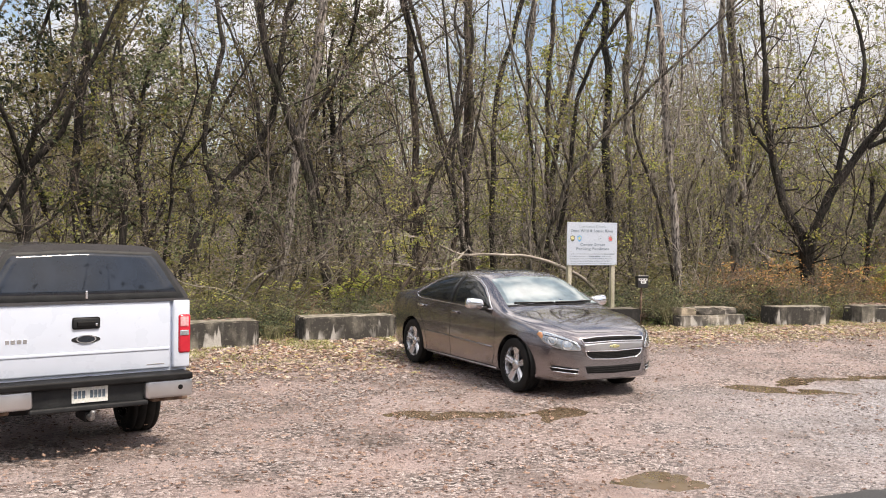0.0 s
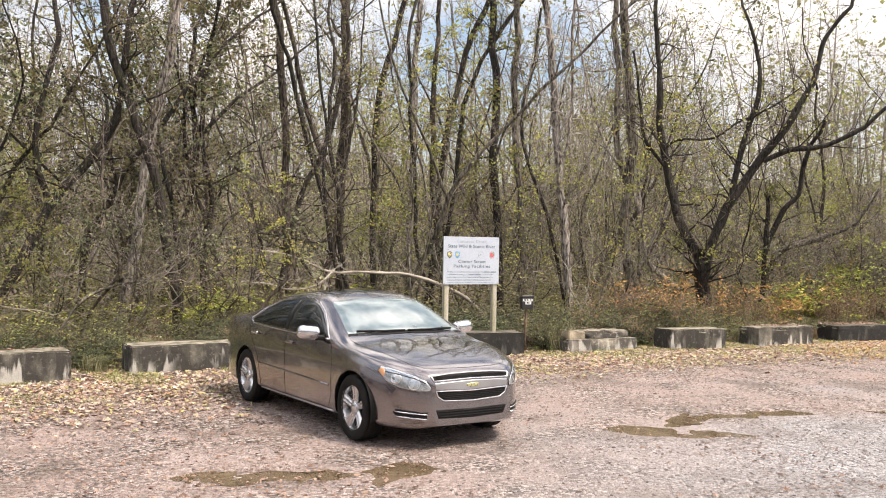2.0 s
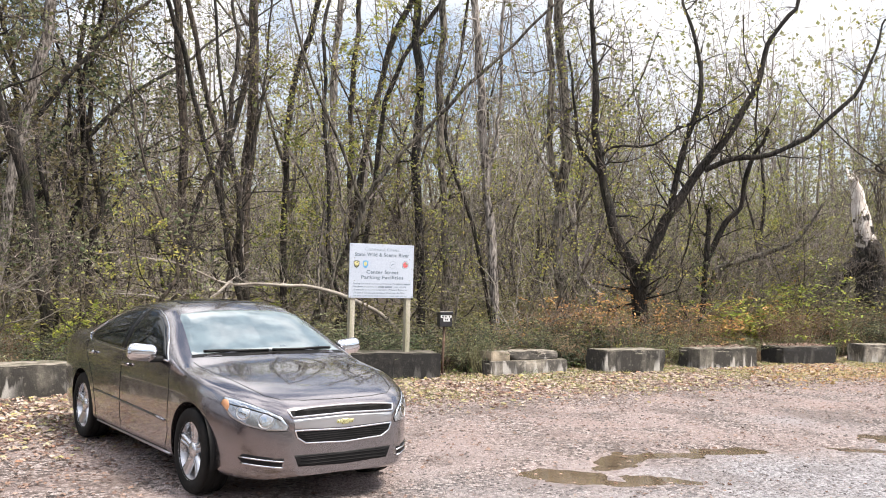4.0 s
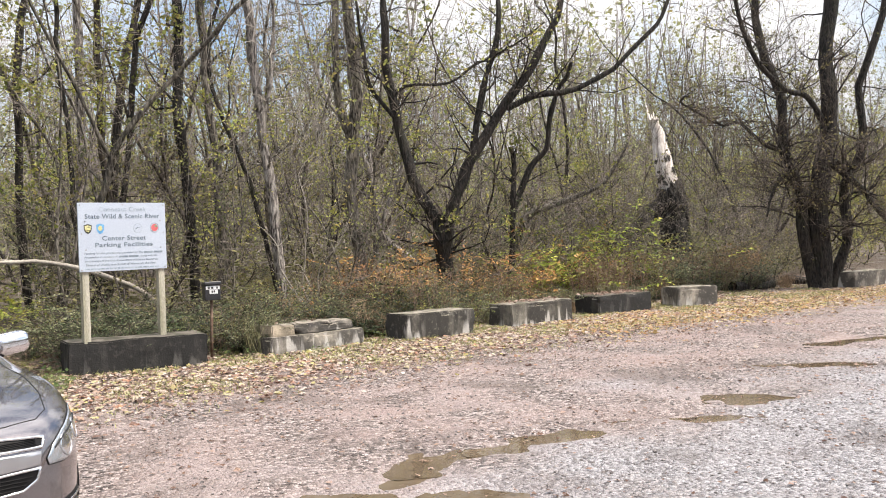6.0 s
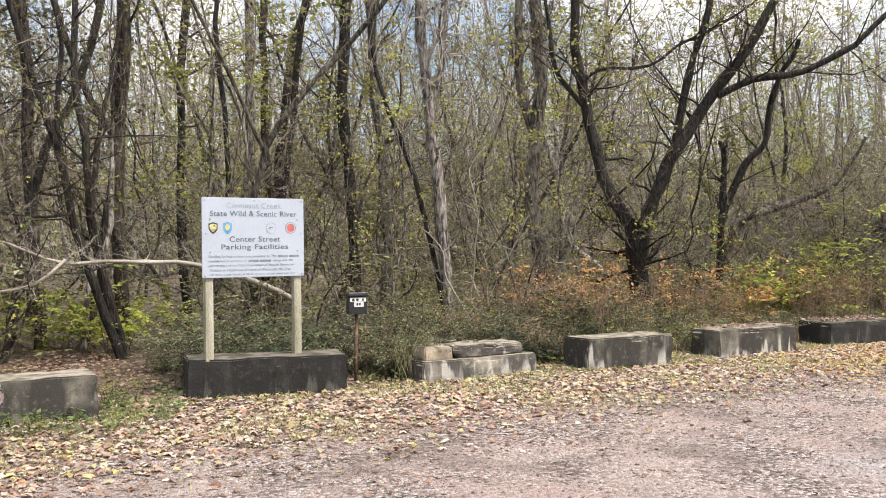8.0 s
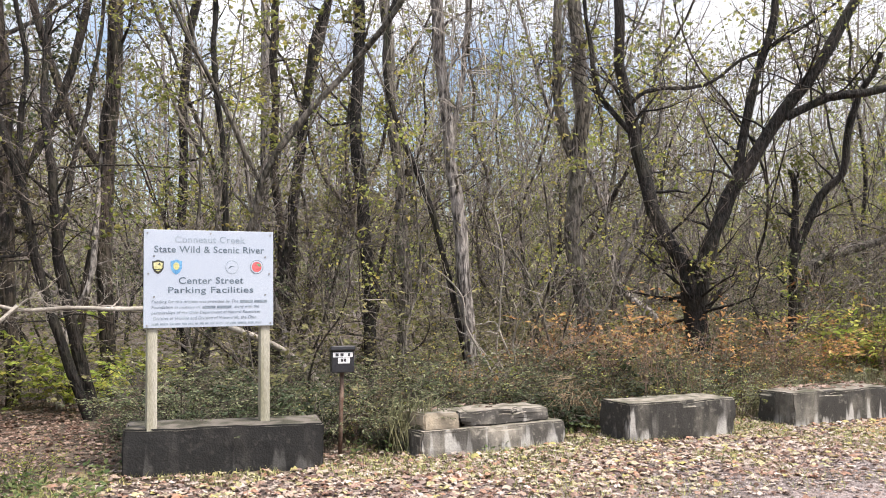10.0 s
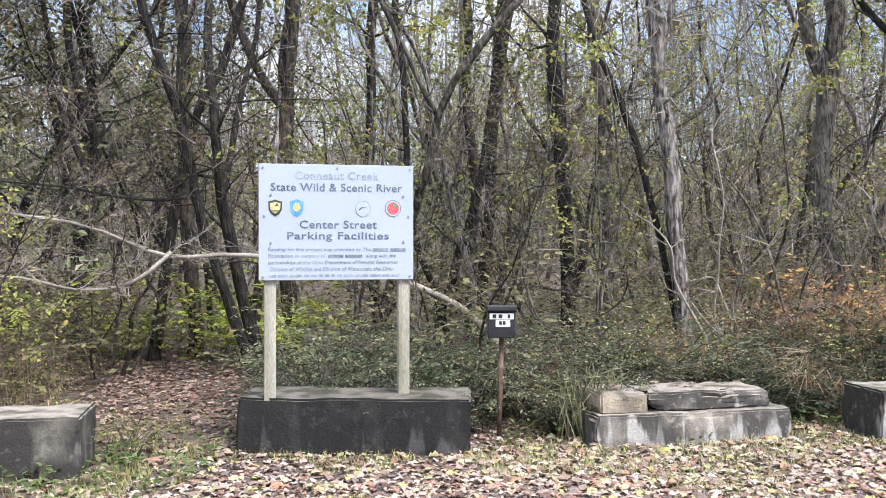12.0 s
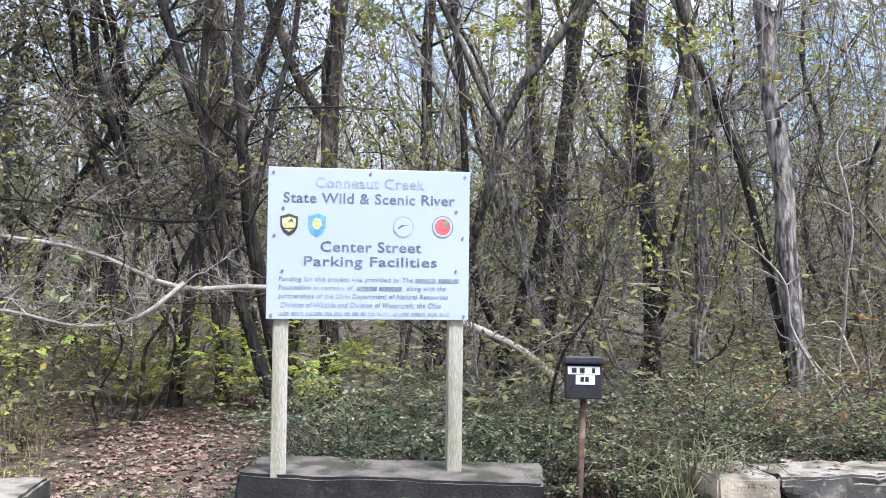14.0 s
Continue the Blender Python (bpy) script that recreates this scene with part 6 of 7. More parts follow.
# ivy-green trees at the wood's western end
for k, (x, y, h) in enumerate(((-9.5, 18.6, 9), (-11.5, 20.5, 11), (-7.6, 20.6, 8), (-13.5, 19.5, 10), (-10, 23, 12), (-6.2, 23.5, 10), (-3.9, 25.2, 10), (-5.2, 27, 12), (-12.3, 17.6, 10), (-8.2, 22.2, 11), (-14.5, 22.5, 12), (-10.8, 18.9, 11), (-7.0, 27.5, 13), (-11.5, 26.5, 13), (-16, 24, 13), (-13, 27.5, 14), (-9, 29, 14), (-17, 20, 12), (-6.5, 30, 14))):
    w = wild(140 + k, h, 0.11, 0.1, 1.8, 0.12, 30, 1, 2.6, 9, shed=30.0)
    w.finish("tree", pose(x, y, 0), BARK_DARK, TWIG, ((LEAF_DARK if x < -8 else LEAF_GREEN), LEAF_DULL)[k % 2], ("tree thick with green leaves", "tree with browning olive leaves")[k % 2])

# broken snag: black scaly trunk with bare patches, whitish splintered top
def scaly(w, pts, r0, r1, sides, rough, flare=False):
    """A limb whose rings are pushed in and out, with loose scales of bark."""
    start = len(w.limbs[0])
    fine, rad = w.stem(pts, r0, r1, sides, flare)
    V = w.limbs[0]
    for i in range(start, len(V)):
        c = fine[min(len(fine) - 1, (i - start) // sides)]
        V[i] = c + (V[i] - c) * (1 + rough * noise.noise(V[i] * 4.5) + rough * 0.6 * noise.noise(V[i] * 13))
    return fine, rad


def scales(w, fine, rad, count, size, lo=0.0, hi=1.0):
    for _ in range(count):
        t = w.rng.uniform(lo, hi) * (len(fine) - 1.01)
        i = int(t)
        c, r = fine[i].lerp(fine[i + 1], t - i), rad[i] * 0.97
        a, s = w.rng.uniform(0, 6.283), size * w.rng.uniform(0.5, 1.3)
        o, e = Vector((math.cos(a), math.sin(a), 0)), Vector((-math.sin(a), math.cos(a), 0))
        V, F = w.limbs
        k = len(V)
        q = c + o * r
        V += [q + e * s * 0.4, q - e * s * 0.4, q - e * s * 0.3 + o * s * 0.35 - Vector((0, 0, s)), q + e * s * 0.35 + o * s * 0.28 - Vector((0, 0, s * 1.2))]
        F.append((k, k + 1, k + 2, k + 3))


snag = thing("dead_snag", pose(19.3, 32.66, 0), "broken dead trunk with black bark and a bare whitish top", "tree", "trees of the wood")
BLEACHED = surf("bleached_wood", (0.42, 0.36, 0.32), (0.75, 0.7, 0.65), 5, 50, 0.8, stretch=(2, 2, 0.5))
w = Wood(71)
core = [Vector((0.02, 0, -0.15)), Vector((0, 0, 0.6)), Vector((-0.16, 0.08, 2.5)), Vector((-0.36, 0.2, 4.0)), Vector((-0.44, 0.24, 4.7)), Vector((-0.62, 0.3, 5.3))]
scaly(w, core, 0.5, 0.17, 11, 0.14)
for dx, dy, h in ((-0.1, 0.06, 0.5), (0.07, -0.05, 0.2), (-0.03, -0.08, 0.32), (-0.16, 0.0, 0.62), (0.02, 0.1, 0.25)):
    w.limbs[0].extend(Vector((-0.62 + dx + u * 0.06, 0.3 + dy + v * 0.06, 5.2)) for u, v in ((1, 0), (-0.5, 0.87), (-0.5, -0.87)))
    w.limbs[0].append(Vector((-0.66 + dx * 1.6, 0.3 + dy * 1.4, 5.25 + h)))
    k = len(w.limbs[0]) - 4
    w.limbs[1].extend([(k, k + 1, k + 3), (k + 1, k + 2, k + 3), (k + 2, k, k + 3)])
give("bare_wood", mesh_of("bare_wood", *w.limbs, True), BLEACHED, snag, "bleached bare wood with a splintered top")
w = Wood(70)
fine, rad = scaly(w, core[:3] + [Vector((-0.24, 0.12, 3.0))], 0.56, 0.39, 13, 0.2, True)
scales(w, fine, rad, 420, 0.17)
for i in range(16):  # torn shreds of bark higher up
    z = 2.9 + 1.2 * w.rng.random() ** 2
    scales(w, [Vector((-0.24 - (z - 3) * 0.13, 0.12 + (z - 3) * 0.07, z)), Vector((-0.25 - (z - 3) * 0.13, 0.12 + (z - 3) * 0.07, z + 0.05))], [0.33 - (z - 2.9) * 0.06] * 2, 2, 0.2)
fine, rad = scaly(w, [Vector((-2.1, 0.8, -0.15)), Vector((-1.8, 0.75, 0.9)), Vector((-1.1, 0.5, 1.85)), Vector((-0.25, 0.15, 2.7))], 0.45, 0.22, 10, 0.25)
scales(w, fine, rad, 160, 0.17)
give("bark", mesh_of("bark", *w.limbs), BARK_DARK, snag, "black scaly loose bark")

# fallen pale bough, hung across the brush behind the sign
w = Wood(72)
for pts, r0, r1 in (([(3.04, 23.07, 0.6), (2.63, 22.9, 0.86), (2.16, 22.7, 1.22), (1.59, 22.45, 1.5), (0.97, 22.19, 1.52), (0.31, 21.91, 1.52), (-0.22, 21.68, 1.54), (-0.86, 21.4, 1.75), (-1.38, 21.18, 1.86), (-2.3, 20.8, 2.0)], 0.042, 0.012),
                    ([(-0.22, 21.68, 1.54), (-0.59, 21.52, 1.22), (-1.12, 21.29, 1.13), (-1.63, 21.07, 1.22), (-2.4, 20.84, 1.3)], 0.022, 0.010),
                    ([(3.04, 23.07, 0.6), (3.3, 23.2, 0.3), (3.5, 23.3, -0.05)], 0.045, 0.042)):
    crook = [Vector(p) + (Vector((w.rng.gauss(0, 0.03), w.rng.gauss(0, 0.06), w.rng.gauss(0, 0.045))) if 0 < i < len(pts) - 1 else Vector()) for i, p in enumerate(pts)]
    f, r = w.stem(crook, r0 * 1.25, r1 * 1.3, 6)
    if len(pts) > 3:
        w.dress(f, r, 20, 0.3, 0.03, 0.05, 1.1, 7)
w.finish("fallen_bough", Matrix(), TWIG_PALE, TWIG_PALE, LEAF_DULL, "pale bare fallen bough caught in the brush", "branch", "")

# dead crooked bushes leaning about the footpath
for x, y, h, k in ((-2.4, 21.4, 3.0, 0), (-1.6, 22.6, 3.4, 1), (-4.2, 20.2, 2.8, 2), (-3.2, 22.9, 3.6, 3), (3.1, 22.6, 2.6, 4), (5.9, 23.6, 3.0, 5)):
    w = Wood(75 + k)
    for _ in range(8):
        a = w.rng.uniform(0, 6.283)
        pts = w.line(Vector((math.cos(a) * 0.15, math.sin(a) * 0.15, -0.1)), Vector((math.cos(a) * 0.6, math.sin(a) * 0.6, 1)), h * w.rng.uniform(0.6, 1.2), 8, 0.36, -0.03)
        f, r = w.stem(pts, w.rng.uniform(0.014, 0.03), 0.006, 5)
        w.dress(f, r, 7, 0.2, 0.04, 0.06, 1.0, 6, 0.05)
    w.finish("dead_bush", pose(x, y, ground_z(x, y)), (TWIG, BARK, TWIG_PALE)[k % 3], TWIG, LEAF_DULL, "tangled leafless bush of crooked grey-brown stems", "bush", "dead bushes")

# the wood behind: a few kinds, repeated with a turn and a size of their own
def stand(kinds, spots, rng, lo, hi, group):
    protos = []
    for i, (x, y) in enumerate(spots):
        k = i % len(kinds)
        m = pose(x, y, ground_z(x, y), rng.gauss(0, 2.5), rng.gauss(0, 2.5), rng.uniform(0, 360))
        if i < len(kinds):
            w, bark, leaf, text = kinds[k]
            ob = w.finish("tree" if group == "trees of the wood" else "sapling", m, bark, TWIG_GREY, leaf, text, "tree", group)
            protos.append(ob)
        else:
            ob = copy_thing(protos[k], m)
        s = rng.uniform(lo, hi)
        ob.scale = (s, s, s)


def spots_for(count, rng, near, far, gap):
    out, tries = [], 0
    while len(out) < count and tries < 30000:
        tries += 1
        x, back = rng.uniform(-26, 44), near + (far - near) * rng.random() ** 1.5
        y = 17.4 + 0.49 * x + back
        if y < 14 or abs(x - 5 - (y - 10) * 0.18) > 7 + y * 0.6 or on_path(x, y, 0.35) or (y < 32 and abs(x - 3.0 - 0.645 * (y - 7.3)) < 1.5) or (12 < x < 22 and back < 9 and gap > 1):
            continue
        if min([(x - a) ** 2 + (y - b) ** 2 for a, b in out] + [9e9]) < gap:
            continue
        out.append((x, y))
    return out


KINDS = []
for k in range(10):
    leafy = (0.3, 0.5, 0.2, 0.7, 0.4, 0.6, 0.15, 0.5, 0.7, 0.45)[k]
    w = wild(200 + k, 9.4 + 0.6 * (k * 7 % 5), 0.05 + 0.008 * (k * 5 % 7), 0.12 + 0.09 * (k % 3), leafy * 0.55, 0.075, 26, k % 3, 3.0, 8, 0.2)
    bark = (BARK, BARK_MID, BARK_MID, BARK_PALE, BARK_DARK)[k % 5]
    leaf = (LEAF_DULL, LEAF_YG, LEAF_YG, LEAF_YG, LEAF_LIME)[k % 5]
    text = ("slim brown woodland tree with bare twigs", "slender grey-brown tree with yellow-green leaves", "grey-brown woodland tree, almost leafless", "pale slender tree with yellowing leaves", "dark slender tree with bright yellow-green leaves")[k % 5]
    KINDS.append((w, bark, leaf, text))
rng = random.Random(5)
spots = spots_for(125, rng, 5.5, 34, 2.0)
DARK_KINDS = []
for k in range(5):
    w = wild(220 + k, 9.8 + 0.7 * (k % 3), 0.06 + 0.012 * (k % 3), 0.14 + 0.08 * (k % 3), (0.5, 0.3, 0.65, 0.4, 0.2)[k], 0.09, 28, k % 3, 3.0, 8, 0.2)
    DARK_KINDS.append((w, (BARK_DARK, BARK)[k % 2], (LEAF_DULL, LEAF_YG, LEAF_DARK, LEAF_DULL, LEAF_YG)[k], ("dark woodland tree with browning leaves", "brown woodland tree with yellow-green leaves", "dark tree with dark green leaves", "brown woodland tree with olive leaves", "dark tree with few yellow leaves")[k]))
stand(DARK_KINDS, [p for p in spots if p[0] < -1.5], rng, 0.85, 1.25, "trees of the wood")
stand(KINDS, [p for p in spots if p[0] >= -1.5], rng, 0.85, 1.25, "trees of the wood")
YOUNG = []
for k in range(6):
    w = wild(240 + k, 4.5 + k * 0.5, 0.02 + 0.004 * (k % 3), 0.4, (0.05, 0.5, 0.2, 0.03, 0.34, 0.14)[k], 0.072, 17, 1 + k % 2, 1.9, 6, 0.3)
    YOUNG.append((w, BARK if k % 2 else BARK_MID, (LEAF_DULL, LEAF_YG, LEAF_GREEN)[k % 3], ("thin bare brown sapling", "thin sapling with yellow-green leaves", "thin sapling with green leaves")[k % 3] + " under the trees"))
stand(YOUNG, spots_for(200, rng, 3.0, 22, 0.7), rng, 0.7, 1.4, "saplings under the trees")


BRUSH = []
for k in range(4):
    w = wild(260 + k, 2.6 + 0.5 * k, 0.016, 0.5, 0.06, 0.06, 15, 3, 1.5, 6, 0.3)
    BRUSH.append((w, BARK_MID, LEAF_DULL, "bare grey thicket of thin stems beyond the blocks"))
brush_spots = []
while len(brush_spots) < 46:
    x, back = rng.uniform(12.5, 25), rng.uniform(2.6, 11)
    if (x - 19.5) ** 2 + (17.4 + 0.49 * x + back - 26.2) ** 2 > 2.0 and abs(x - 3.0 - 0.645 * (17.4 + 0.49 * x + back - 7.3)) > 2.0:
        brush_spots.append((x, 17.4 + 0.49 * x + back))
stand(BRUSH, brush_spots, rng, 0.8, 1.5, "saplings under the trees")


# far wood, closing the view all round: countless thin stems, twigs and leaf haze, with distance haze painted into their
# pale colours
def far_wood(seed, count, lo, hi, near, far, reach, leaf_size, tint, place, front):
    w, r, made = Wood(seed), random.Random(seed + 1), 0
    while made < count:
        u, d = r.uniform(lo, hi), r.uniform(near, far)
        x, y = 4 + math.sin(u) * d * 1.1, 12 + math.cos(u) * d
        if front and y < 17.4 + 0.49 * x + 22:
            continue
        made += 1
        h = r.uniform(12, 21) * min(1.0, 0.55 + d / 120)
        pts = w.line(Vector((x, y, -0.3)), Vector((r.gauss(0, 0.1), r.gauss(0, 0.1), 1)), h, 4, 0.06, 0.04)
        r0 = r.uniform(0.06, 0.18)
        tube(*w.limbs, pts, [r0, r0 * 0.85, r0 * 0.6, r0 * 0.4, r0 * 0.15], 4)
        for _ in range(reach):
            k = r.randint(0, 3)
            p = pts[k].lerp(pts[k + 1], r.random())
            b = w.line(p, Vector((r.gauss(0, 1), r.gauss(0, 1), r.uniform(0.0, 1.1))), r.uniform(1.4, 4.2), 2, 0.25)
            w.spike(b[0], b[1], 0.026)
            w.spike(b[1], b[2], 0.018)
            for _ in range(8):
                w.leaf(b[1] + Vector((r.gauss(0, 0.9), r.gauss(0, 0.9), r.gauss(0, 0.9))), r.uniform(0.6, 1.3) * leaf_size)
    give("far_trunks", mesh_of("far_trunks", *w.limbs, True), HAZED_BARK, None, "far brown trunks %s" % place, "woods", kind="stuff")
    give("far_twigs", mesh_of("far_twigs", *w.twigs), HAZED_TWIG, None, "far bare twigs %s" % place, "woods", kind="stuff")
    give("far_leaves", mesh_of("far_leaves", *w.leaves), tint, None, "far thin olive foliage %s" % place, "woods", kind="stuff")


far_wood(91, 860, -1.15, 1.2, 44, 92, 20, 0.36, HAZED_LEAF, "deep in the wood", True)
# added rows behind the camera, never in view: they block low skylight and darken reflections
far_wood(95, 260, 1.9, 4.4, 26, 50, 16, 0.34, LEAF_DULL, "across the road, added out of view to cut low light", False)
bv, bf, nb = [], [], 240
for i in range(nb + 1):
    u = 2 * math.pi * i / nb
    for z in (-2.0, 3.0, 11.0 + 4.0 * noise.noise(Vector((math.cos(u) * 9, math.sin(u) * 9, 0))) + 2.0 * noise.noise(Vector((math.cos(u) * 40, math.sin(u) * 40, 0)))):
        bv.append((4 + math.sin(u) * 115, 12 + math.cos(u) * 105, z))
for i in range(nb):
    for k in range(2):
        bf.append((3 * i + k, 3 * i + 3 + k, 3 * i + 4 + k, 3 * i + 1 + k))
give("backdrop", mesh_of("backdrop", bv, bf), BACKWOOD, None, "dim brown-olive distance of the wood", "backdrop", kind="structure")


# ---- undergrowth ----
def shrub(seed, height, width, stems, leafs, size, bend=0.4):
    """Canes that rise and arch over, with side sprays set with leaves in flat layers."""
    w = Wood(seed)
    r = w.rng
    for _ in range(stems):
        a = r.uniform(0, 6.283)
        base = Vector((math.cos(a), math.sin(a), 0)) * width * 0.3 * r.random()
        out = bend * r.uniform(0.2, 1.3)
        d = Vector((math.cos(a) * out, math.sin(a) * out, 1)).normalized()
        ln = height * r.uniform(0.6, 1.25)
        pts = [base]
        for k in range(6):
            d = (w.way(d, 0.13) + Vector((math.cos(a) * 0.13, math.sin(a) * 0.13, -0.03 - 0.055 * k))).normalized()
            pts.append(pts[-1] + d * (ln / 6))
        tube(*w.limbs, pts, [0.008, 0.007, 0.006, 0.005, 0.004, 0.003, 0.0015], 3)
        for k in range(6):
            q = pts[min(6, 1 + k)]
            side = w.way(Vector((r.gauss(0, 1), r.gauss(0, 1), 0.25)).normalized(), 0.2)
            s = w.line(q, side, ln * r.uniform(0.16, 0.36), 3, 0.16, -0.03)
            w.spike(s[0], s[2], 0.0035)
            w.spike(s[2], s[3], 0.0025)
            run = s[3] - s[0]
            if run.length < 1e-4:
                continue
            run.normalize()
            cross = run.cross(Vector((0, 0, 1)))
            for i in range(leafs * 3):
                p = s[0].lerp(s[3], (i + 0.6) / (leafs * 3))
                w.blade(p, run * 0.7 + cross * (1 if i % 2 else -1), size * r.uniform(0.6, 1.25))
    return w


def weed(seed, height, stems):
    """Dry goldenrod-like stalks."""
    w = Wood(seed)
    r = w.rng
    for _ in range(stems):
        base = Vector((r.gauss(0, 0.25), r.gauss(0, 0.25), -0.03))
        ln = height * r.uniform(0.6, 1.1)
        pts = w.line(base, Vector((r.gauss(0, 0.12), r.gauss(0, 0.12), 1)), ln, 4, 0.07)
        tube(*w.limbs, pts, [0.006, 0.005, 0.004, 0.003, 0.0015], 3)
        for _ in range(10):
            k = r.randint(1, 3)
            q = pts[k].lerp(pts[k + 1], r.random())
            s = w.line(q, Vector((r.gauss(0, 1), r.gauss(0, 1), 0.6)), r.uniform(0.06, 0.2), 1, 0.1)
            w.spike(s[0], s[1], 0.003)
            w.leaf(s[-1], r.uniform(0.03, 0.08), 0.4)
    return w


def scatter(makers, name, spots, group, category, leaf_options, stem_mat, rng):
    protos = []
    for i, (x, y, s) in enumerate(spots):
        k = i % len(makers)
        m = pose(x, y, ground_z(x, y) - 0.02, 0, 0, rng.uniform(0, 360))
        if i < len(makers):
            w, leaf, text = makers[k]
            ob = thing(name, m, text, category, group)
            give("stalk_mass", mesh_of("stalk_mass", *w.limbs), stem_mat, ob, kind="stuff")
            give("twig_mass", mesh_of("twig_mass", *w.twigs), stem_mat, ob, kind="stuff")
            give("foliage", mesh_of("foliage", *w.leaves), leaf, ob, kind="stuff")
            protos.append(ob)
        else:
            ob = copy_thing(protos[k], m)
        ob.scale = (s, s, s)


def on_line(x, back):
    return x, 17.4 + 0.49 * x + back


brng = random.Random(8)
green_spots, dull_spots, rust_spots, deep_spots = [], [], [], []
for i in range(430):
    x, back = brng.uniform(-9, 21.5), 0.85 + 3.9 * brng.random() ** 1.35
    X, Y = on_line(x, back)
    if on_path(X, Y, 0.45):
        continue
    if -3.4 < x < 1.2 and back < 3.0:
        if brng.random() < 0.5:
            dull_spots.append((X, Y, brng.uniform(0.25, 0.5)))
        continue
    if 1.5 < x < 4.0 and back < 1.5:
        continue
    clump = noise.noise(Vector((X * 0.55, Y * 0.55, 4)))
    if clump < -0.16 and back < 3.2:
        continue
    s = (0.85 + 0.85 * clump) * brng.uniform(0.65, 1.15) * (0.62 if back < 1.8 else 0.85)
    if 6.2 < x < 22 and back > 1.2 and brng.random() < (0.3 if x < 8.5 else 0.55 if x < 13 else 0.35):
        rust_spots.append((X, Y, brng.uniform(0.75, 1.15)))
    elif x < 6.2 and brng.random() < 0.05:
        rust_spots.append((X, Y, brng.uniform(0.6, 1.0)))
    elif x < -0.5 and brng.random() < 0.5:
        dull_spots.append((X, Y, s))
    elif brng.random() < 0.2:
        dull_spots.append((X, Y, s))
    else:
        green_spots.append((X, Y, s))
for i in range(70):  # the dense dark brush behind the sign and the stepped block
    x, back = brng.uniform(1.2, 8.5), brng.uniform(1.15, 3.4)
    X, Y = on_line(x, back)
    if not on_path(X, Y, 0.4):
        green_spots.append((X, Y, brng.uniform(0.5, 0.9) * (0.75 if back < 1.6 else 1.0)))
for i in range(26):  # low green growth behind the western blocks
    x, back = brng.uniform(-7.5, -1.2), brng.uniform(1.0, 2.4)
    green_spots.append((*on_line(x, back), brng.uniform(0.45, 0.75)))
for i in range(300):
    x, back = brng.uniform(-14, 30), brng.uniform(3.2, 14)
    X, Y = on_line(x, back)
    if on_path(X, Y, 0.5):
        continue
    deep_spots.append((X, Y, brng.uniform(0.9, 1.5)))
scatter([(shrub(300 + k, (1.3, 1.0, 1.45)[k], (1.0, 1.2, 0.9)[k], 21, 3, (0.06, 0.07, 0.05)[k], 0.3), (LEAF_GREEN, LEAF_DARK, LEAF_GREEN)[k], ("green undergrowth shrub with narrow leaves", "low dark green bramble bush", "dense green undergrowth shrub")[k]) for k in range(3)], "shrub", green_spots, "undergrowth shrubs", "shrub", None, TWIG, brng)
scatter([(shrub(310 + k, 1.5, 0.95, 13, 2, 0.055, 0.3), (LEAF_YG, LEAF_LIME, LEAF_YG)[k], "thin yellowing undergrowth shrub") for k in range(3)], "shrub", dull_spots, "undergrowth shrubs", "shrub", None, TWIG, brng)
scatter([(weed(320 + k, (1.35, 1.1, 1.2)[k], 26), (LEAF_RUST, LEAF_DULL, LEAF_DULL)[k], "clump of dry rust-brown weed stalks") for k in range(3)], "weed_clump", rust_spots, "dry weeds", "weeds", None, RUST_STEM, brng)

# arching grass tussocks along the edge of the brush
def tussock(seed, blades, h):
    w = Wood(seed)
    for _ in range(blades):
        a, b = w.rng.uniform(0, 6.283), w.rng.uniform(0.08, 0.5) * h
        p0 = Vector((w.rng.gauss(0, 0.09), w.rng.gauss(0, 0.09), -0.03))
        p1 = p0 + Vector((math.cos(a) * b * 0.5, math.sin(a) * b * 0.5, h * w.rng.uniform(0.45, 0.9)))
        p2 = p1 + Vector((math.cos(a) * b, math.sin(a) * b, w.rng.uniform(-0.3, 0.2) * h))
        tube(*w.twigs, [p0, p1], [0.003, 0.0035], 3)
        w.spike(p1, p2, 0.0035)
    return w.twigs


for mat, text, count, seed in ((GRASS_PALE, "arching tussock of faded green grass", 34, 430), (DRY, "arching tussock of straw-coloured dry grass", 26, 440)):
    shapes = [mesh_of("grass_tussock", *tussock(seed + k, 110, (0.4, 0.5, 0.32)[k])) for k in range(3)]
    made = 0
    while made < count:
        x, back = brng.uniform(-7, 20), brng.uniform(0.5, 2.6)
        X, Y = on_line(x, back)
        if on_path(X, Y, 0.2) or 1.3 < x < 4.2 and back < 1.4:
            continue
        ob = give("grass_tussock", shapes[made % 3], mat, None, text, "grass", "grass tussocks")
        ob.matrix_world = pose(X, Y, ground_z(X, Y), 0, 0, brng.uniform(0, 360))
        s = brng.uniform(0.7, 1.4)
        ob.scale = (s, s, s)
        made += 1

